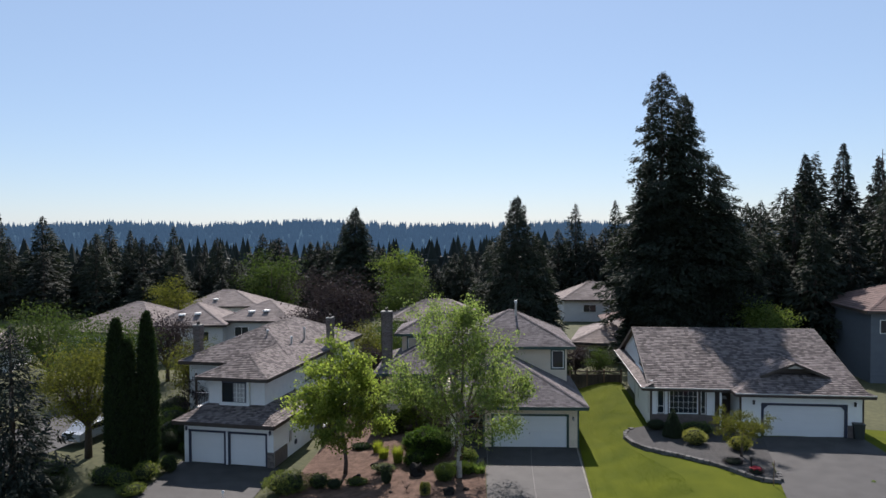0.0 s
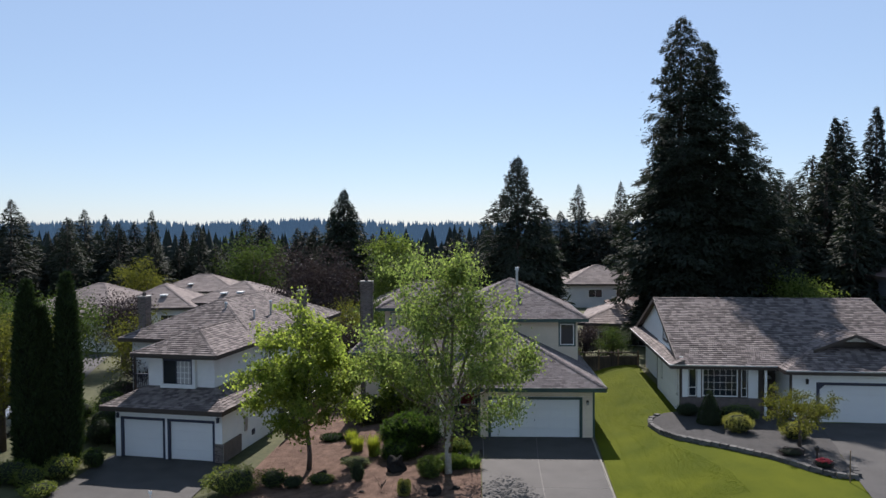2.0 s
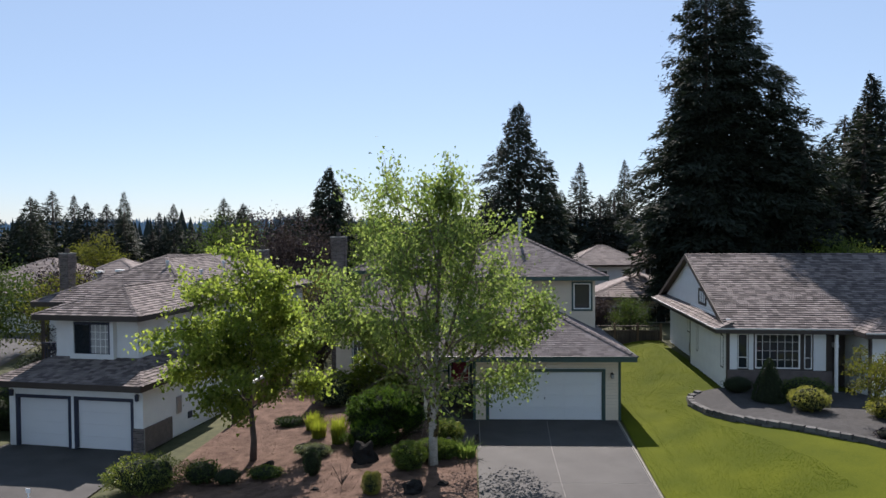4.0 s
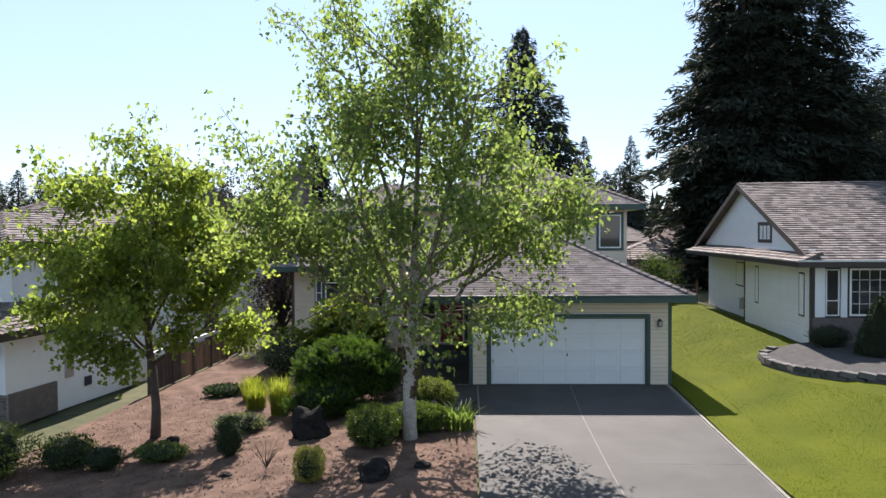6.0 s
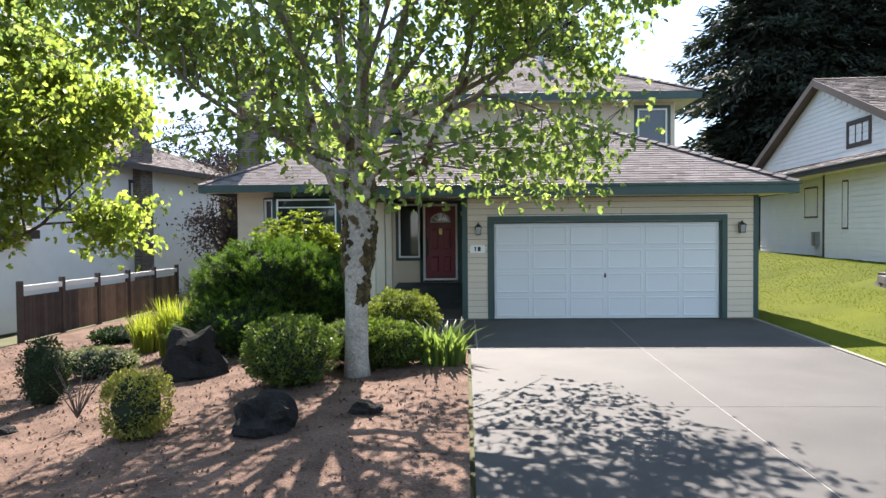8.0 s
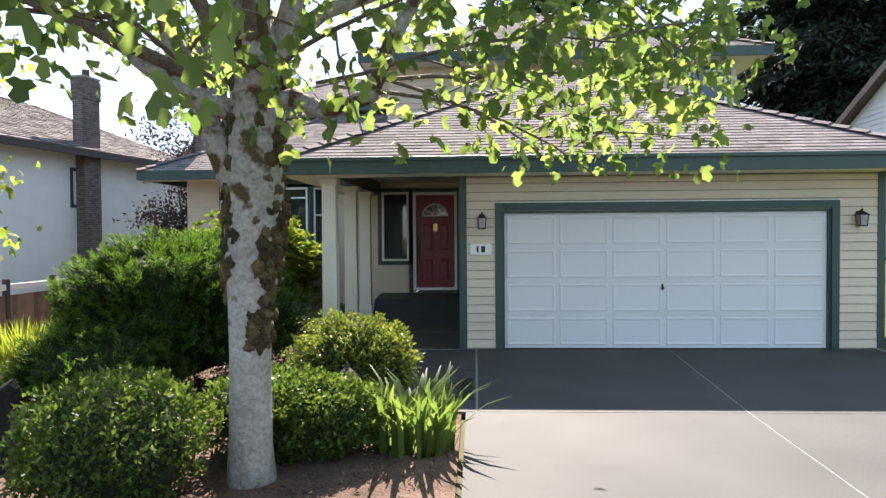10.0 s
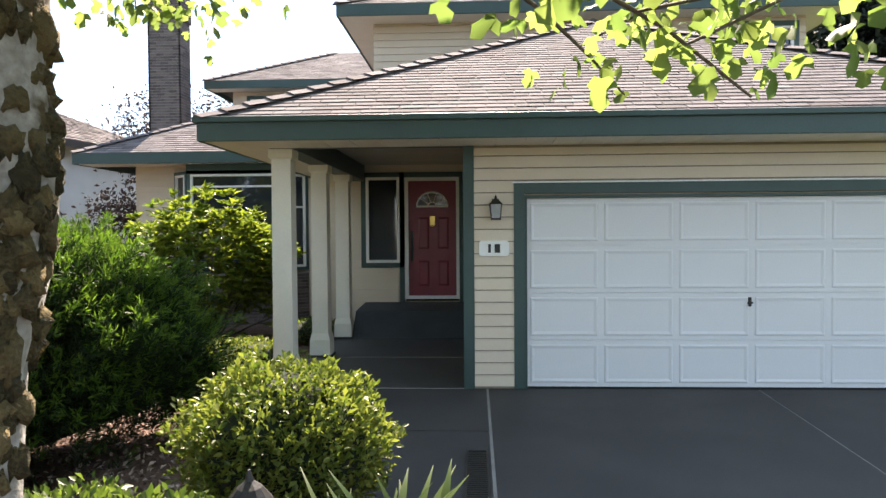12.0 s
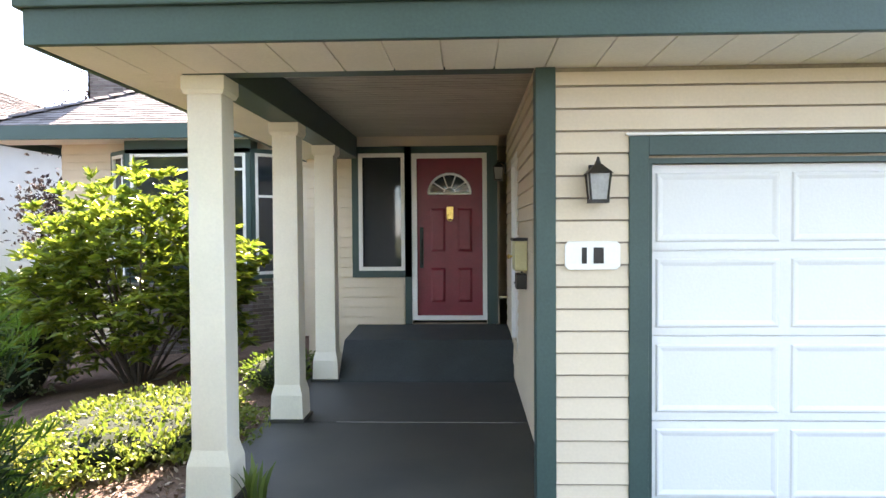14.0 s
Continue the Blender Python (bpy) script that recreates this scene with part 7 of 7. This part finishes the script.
crown_tree(-14.5, 75, -2.0, 13.5, 4.0, "bright", 131, "bright green tree among dark conifers", 6000, 0.4, 0.2)
crown_tree(-38.0, 75, -2.0, 13, 5.0, "mid", 132, "rounded grey-green tree before the wood", 7000, 0.4, 0.15)
crown_tree(-43.5, 48, -1.4, 9.0, 3.2, "olive", 133, "yellow-green tree between grey roofs", 6000, 0.28, 0.15)
crown_tree(26.5, 21, 0.5, 7.5, 2.6, "bright", 134, "bright green tree before the dark conifers", 6000, 0.22, 0.25)
crown_tree(44, 36, 0, 12.5, 3.4, "olive", 135, "pale olive tree at the wood's edge", 6000, 0.3, 0.2)
crown_tree(8.4, 21, 0.2, 3.4, 1.6, "plum", 136, "red-leaved garden tree behind the fence", 4500, 0.14, 0.15)
shrub(7.0, 17.5, 0.9, 0.8, 1.9, "mid", 0.1, 2200, "green garden shrub behind the fence", 137)
crown_tree(10.3, 18.3, 0.3, 3.6, 1.3, "mid", 138, "green garden shrub tree behind the fence", 3500, 0.13, 0.15)
crown_tree(-9.0, 22, -0.9, 5.6, 2.6, "mid", 139, "dark garden tree behind the white house", 7000, 0.2, 0.1)
crown_tree(-10.5, 27, -0.9, 6.2, 3.0, "mid", 140, "dense dark garden tree between the houses", 8000, 0.22, 0.08)

# conifers: the great cluster, then the wood behind
conifer(17.5, 24.3, 0.6, 29.5, 7.0, 141, "conifer", 80000, 0.42, 0.58, "huge dark cedar towering over the roofs", 0.04, 0.45, group="great cedars", dense=2.0, wild=0.9)
conifer(19.9, 24.9, 0.6, 27.4, 7.0, 142, "conifer", 74000, 0.42, 0.68, "huge dark cedar with drooping boughs", 0.04, 0.5, group="great cedars", dense=2.0, wild=0.9,
        reach=((0.74, 4.2), (0.70, 5.0), (0.665, 5.4), (0.63, 6.3), (0.60, 6.2), (0.565, 7.0), (0.53, 7.2), (0.50, 7.4), (0.47, 7.9), (0.44, 7.6)))
conifer(22.9, 24.5, 0.6, 18.9, 5.4, 143, "conifer", 36000, 0.45, 0.75, "broad dark cedar beside the tallest one", 0.04, 0.5, group="great cedars", dense=2.0, wild=0.9)
conifer(16.6, 25.4, 0.6, 20.5, 4.0, 144, "conifer", 32000, 0.45, 0.6, "broad dark cedar at the cluster's edge", 0.04, 0.4, group="great cedars", dense=2.0, wild=0.9)
conifer(25.6, 27.1, 0.6, 15.6, 4.6, 145, "conifer", 16000, 0.45, 0.7, "lower dark cedar behind the ridge", 0.04, 0.4, group="great cedars", dense=2.0, wild=0.9)
conifer(2.9, 22.2, -0.4, 18.1, 6.6, 146, "conifer", 50000, 0.40, 0.72, "dark pointed conifer behind the upper roof", 0.04, 0.35, dense=2.2)
conifer(5.6, 24.5, -0.4, 12.6, 3.4, 147, "conifer", 6000, 0.6, 0.8, "dark conifer beside a taller one", 0.04, 0.35)
conifer(-24.2, 83.5, -3, 21.8, 7.6, 148, "conifer", 15000, 0.95, 0.75, "tall pointed dark conifer above the far roofs", 0.03, 0.3, dense=2.2, wild=0.2)
conifer(33.0, 25.0, 0.4, 15.4, 4.4, 149, "conifer", 7000, 0.75, 0.7, "dark broad conifer before the wood", 0.03, 0.4)
protos = [conifer(39 + 5.5 * i, 40 + 2 * i, 0, 23.5 + 1.5 * (i % 2), 5.4, 150 + i, "spruce", 14000, 0.72, 0.85, "tall grey-green spruce with open boughs", 0.06, 0.25, group="spruces at the wood's edge") for i in range(3)]
bare = thing("dead_tree", pose(47.5, 39, 0), "bare dead conifer among the spruces", "tree")
bt = Shape().tube([(0, 0, -0.3), (0, 0, 24)], [0.25, 0.03], 7)
for i in range(46):
    a, zz = rngb.random() * 6.28, rngb.uniform(9, 23.5)
    l = (24 - zz) * 0.13 + 0.5
    bt.tube([(0, 0, zz), (math.cos(a) * l, math.sin(a) * l, zz + rngb.uniform(-0.3, 0.2))], [0.035, 0.01], 4, False)
part("trunk", bt, M["bark_d"], bare)
far_a = conifer(-63, 91, -3, 18.5, 5.0, 160, "conifer", 6000, 0.72, 0.9, "dark conifer in the far wood", 0.03, 0.3, group="far wood")
far_b = conifer(-58, 94, -3, 14.8, 6.4, 161, "spruce", 6000, 0.72, 0.95, "dark conifer in the far wood", 0.03, 0.3, group="far wood")
far_c = conifer(-53.5, 90, -3, 16.2, 5.6, 162, "conifer", 6000, 0.72, 0.85, "dark conifer in the far wood", 0.03, 0.25, group="far wood")
wrng = random.Random(21)
spots = [(-86, 84, 1.05), (-80, 88, 0.9), (-76, 86, 1.0), (-71, 89, 0.95), (-67, 86, 0.98), (-49.5, 88, 1.02), (-60.5, 86, 1.05), (-56, 87, 0.9), (-46, 92, 0.85), (-43, 86, 1.0), (-40.5, 89, 1.02), (-52, 98, 0.85), (-36, 96, 0.9), (-33.5, 93, 1.02), (-31, 90, 1.0),
         (-28.5, 94, 0.95), (-37, 82, 0.55), (-21, 96, 0.85), (-18.5, 92, 0.75), (-48, 78, 0.7), (-64, 80, 0.8), (-73, 80, 0.8), (-82, 78, 0.85), (-90, 80, 1.0), (-95, 84, 1.05), (-9.5, 88, 0.82), (-5.5, 90, 0.85), (-3.5, 86, 0.72), (-1.0, 92, 0.78), (-7.5, 95, 0.7), (1.5, 80, 0.8),
         (10, 78, 1.0), (14, 82, 1.12), (17.5, 84, 1.12), (20, 80, 1.08), (23, 84, 1.1), (26, 90, 1.05), (12, 90, 0.95), (30, 60, 1.0), (33, 55, 1.05), (36, 62, 1.12), (41, 58, 1.1), (46, 55, 1.15), (52, 50, 1.25), (57, 52, 1.25), (36, 48, 0.95), (30, 44, 0.85), (50, 40, 1.0), (61, 46, 1.3), (66, 50, 1.3), (27, 50, 0.9), (55, 42, 1.2), (27.5, 28, 0.8), (30, 31, 0.9), (35.5, 29, 0.85), (38, 28, 0.9), (42, 29, 0.95), (46, 28, 1.0), (50, 28, 1.05), (29, 36, 0.95), (35, 34, 1.0), (40, 32, 1.05), (45, 33, 1.1), (50, 33, 1.15), (55, 34, 1.2), (37, 41, 1.15), (43, 46, 1.2), (48, 48, 1.25), (32, 40, 1.0), (60, 38, 1.3), (26, 40, 0.8), (31, 30, 0.75), (64, 42, 1.35), (28, 58, 1.1), (-88, 90, 1.1), (-78, 94, 1.05), (-70, 98, 1.1), (-58, 82, 0.85), (-100, 78, 1.1), (-66, 96, 1.0), (-44, 98, 1.0), (-24, 100, 0.95)]
for i, (tx, ty, k) in enumerate(spots):
    src = (far_a, far_b, far_c)[i % 3]
    tall = (0.95, 1.15) if tx < -64 else (0.66, 0.84) if tx < -48 else (0.85, 1.06) if tx < 25 else (1.02, 1.16)
    copy_thing(src, pose(tx, ty, ground_z(tx, ty) - 1.0, 0, 0, wrng.random() * 360) @ Matrix.Diagonal((k * wrng.uniform(0.95, 1.6), k * wrng.uniform(0.95, 1.6), k * wrng.uniform(*tall), 1)))

# lower woodland between, and the far ridge
def woods(name, xs, ys, count, hmin, hmax, material, label, seed, base, wide=0.28):
    rng = np.random.default_rng(seed)
    s = Shape()
    for i in range(count):
        x, y = rng.uniform(*xs), rng.uniform(*ys)
        h = rng.uniform(hmin, hmax)
        z = base(x, y)
        k = 6
        r = h * wide * rng.uniform(0.7, 1.2)
        rot = rng.random() * 6
        v = []
        for f, w in ((0.0, 0.8), (0.3, 1.0), (0.32, 0.72), (0.62, 0.62), (0.64, 0.40)):
            v += [(x + math.cos(6.283 * j / k + rot) * r * w * rng.uniform(0.8, 1.2), y + math.sin(6.283 * j / k + rot) * r * w, z + f * h) for j in range(k)]
        v.append((x, y, z + h))
        f = [(a * k + j, a * k + (j + 1) % k, (a + 1) * k + (j + 1) % k, (a + 1) * k + j) for a in range(4) for j in range(k)] + [(4 * k + j, 4 * k + (j + 1) % k, 5 * k) for j in range(k)]
        s.add(v, f)
    return tagged(part(name, s, material), label, "woods", kind="stuff")


def ridge(x, y):
    """The wooded rise across the valley."""
    n = 6 * noise.noise((x * 0.004, 3.3, 0)) + 3 * noise.noise((x * 0.015, 9.1, 0))
    crest = 14 + n + (5 if x < -300 else 0) * 1.0
    return -60 + (crest + 60) * ease(900, 1500, y) + 7 * noise.noise((x * 0.012, y * 0.012, 2)) * ease(900, 1100, y) * (1 - ease(1350, 1500, y))


rs = Shape()
rx, ry = steps((-1700, 1700, 50)), steps((850, 1650, 40))
rs.add([(x, y, ridge(x, y)) for y in ry for x in rx], [(j * len(rx) + i, j * len(rx) + i + 1, (j + 1) * len(rx) + i + 1, (j + 1) * len(rx) + i) for j in range(len(ry) - 1) for i in range(len(rx) - 1)])
# Ridge and its conifers share the tone with haze painted in and glowing.
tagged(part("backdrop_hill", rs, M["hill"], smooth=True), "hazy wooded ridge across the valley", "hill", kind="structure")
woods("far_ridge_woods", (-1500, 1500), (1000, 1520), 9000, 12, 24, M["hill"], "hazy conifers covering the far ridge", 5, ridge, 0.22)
woods("valley_woods", (-260, 200), (105, 240), 900, 8, 16, M["spruce"], "dark woods beyond the houses", 6, lambda x, y: ground_z(x, y) - 1.0, 0.25)


# ---------------------------------------------------------------- shingles of the garage roof, one by one
groof = part("garage_front_roof", Shape().slab(front, 0.09), M["roof_under"], home, "front slope of weathered shingles")
tl, along, rise, nrm = tabs(front, 0.14, 0.30, seed=2)
whole = sorted((q for q in tl if q[1]), key=lambda q: abs(q[2].x + 0.2) + 0.6 * abs(q[2].y))[:300]
chosen = {id(q[0]) for q in whole}
kinds = []
srng = random.Random(6)
for i in range(5):
    s = Shape()
    lift = 0.0125 + 0.0008 * i
    tab_shape(s, [Vector((-0.15, 0, 0)), Vector((0.15, 0, 0)), Vector((0.15, 0.16, 0)), Vector((-0.15, 0.16, 0))], Vector((0, 0, 1)), lift, 0.003 + 0.001 * i)
    kinds.append(s.mesh("shingle", M["shingle"]))
basis = Matrix((along, rise, nrm)).transposed().to_4x4()
rest = Shape()
for q, full, at in tl:
    if id(q) in chosen:
        piece("shingle", kinds[srng.randrange(5)], groof, Matrix.Translation(at) @ basis)
    else:
        tab_shape(rest, q, nrm, 0.014 * srng.uniform(0.85, 1.15))
part("shingles", rest, M["shingle_j"], groof)["kind"] = "stuff"
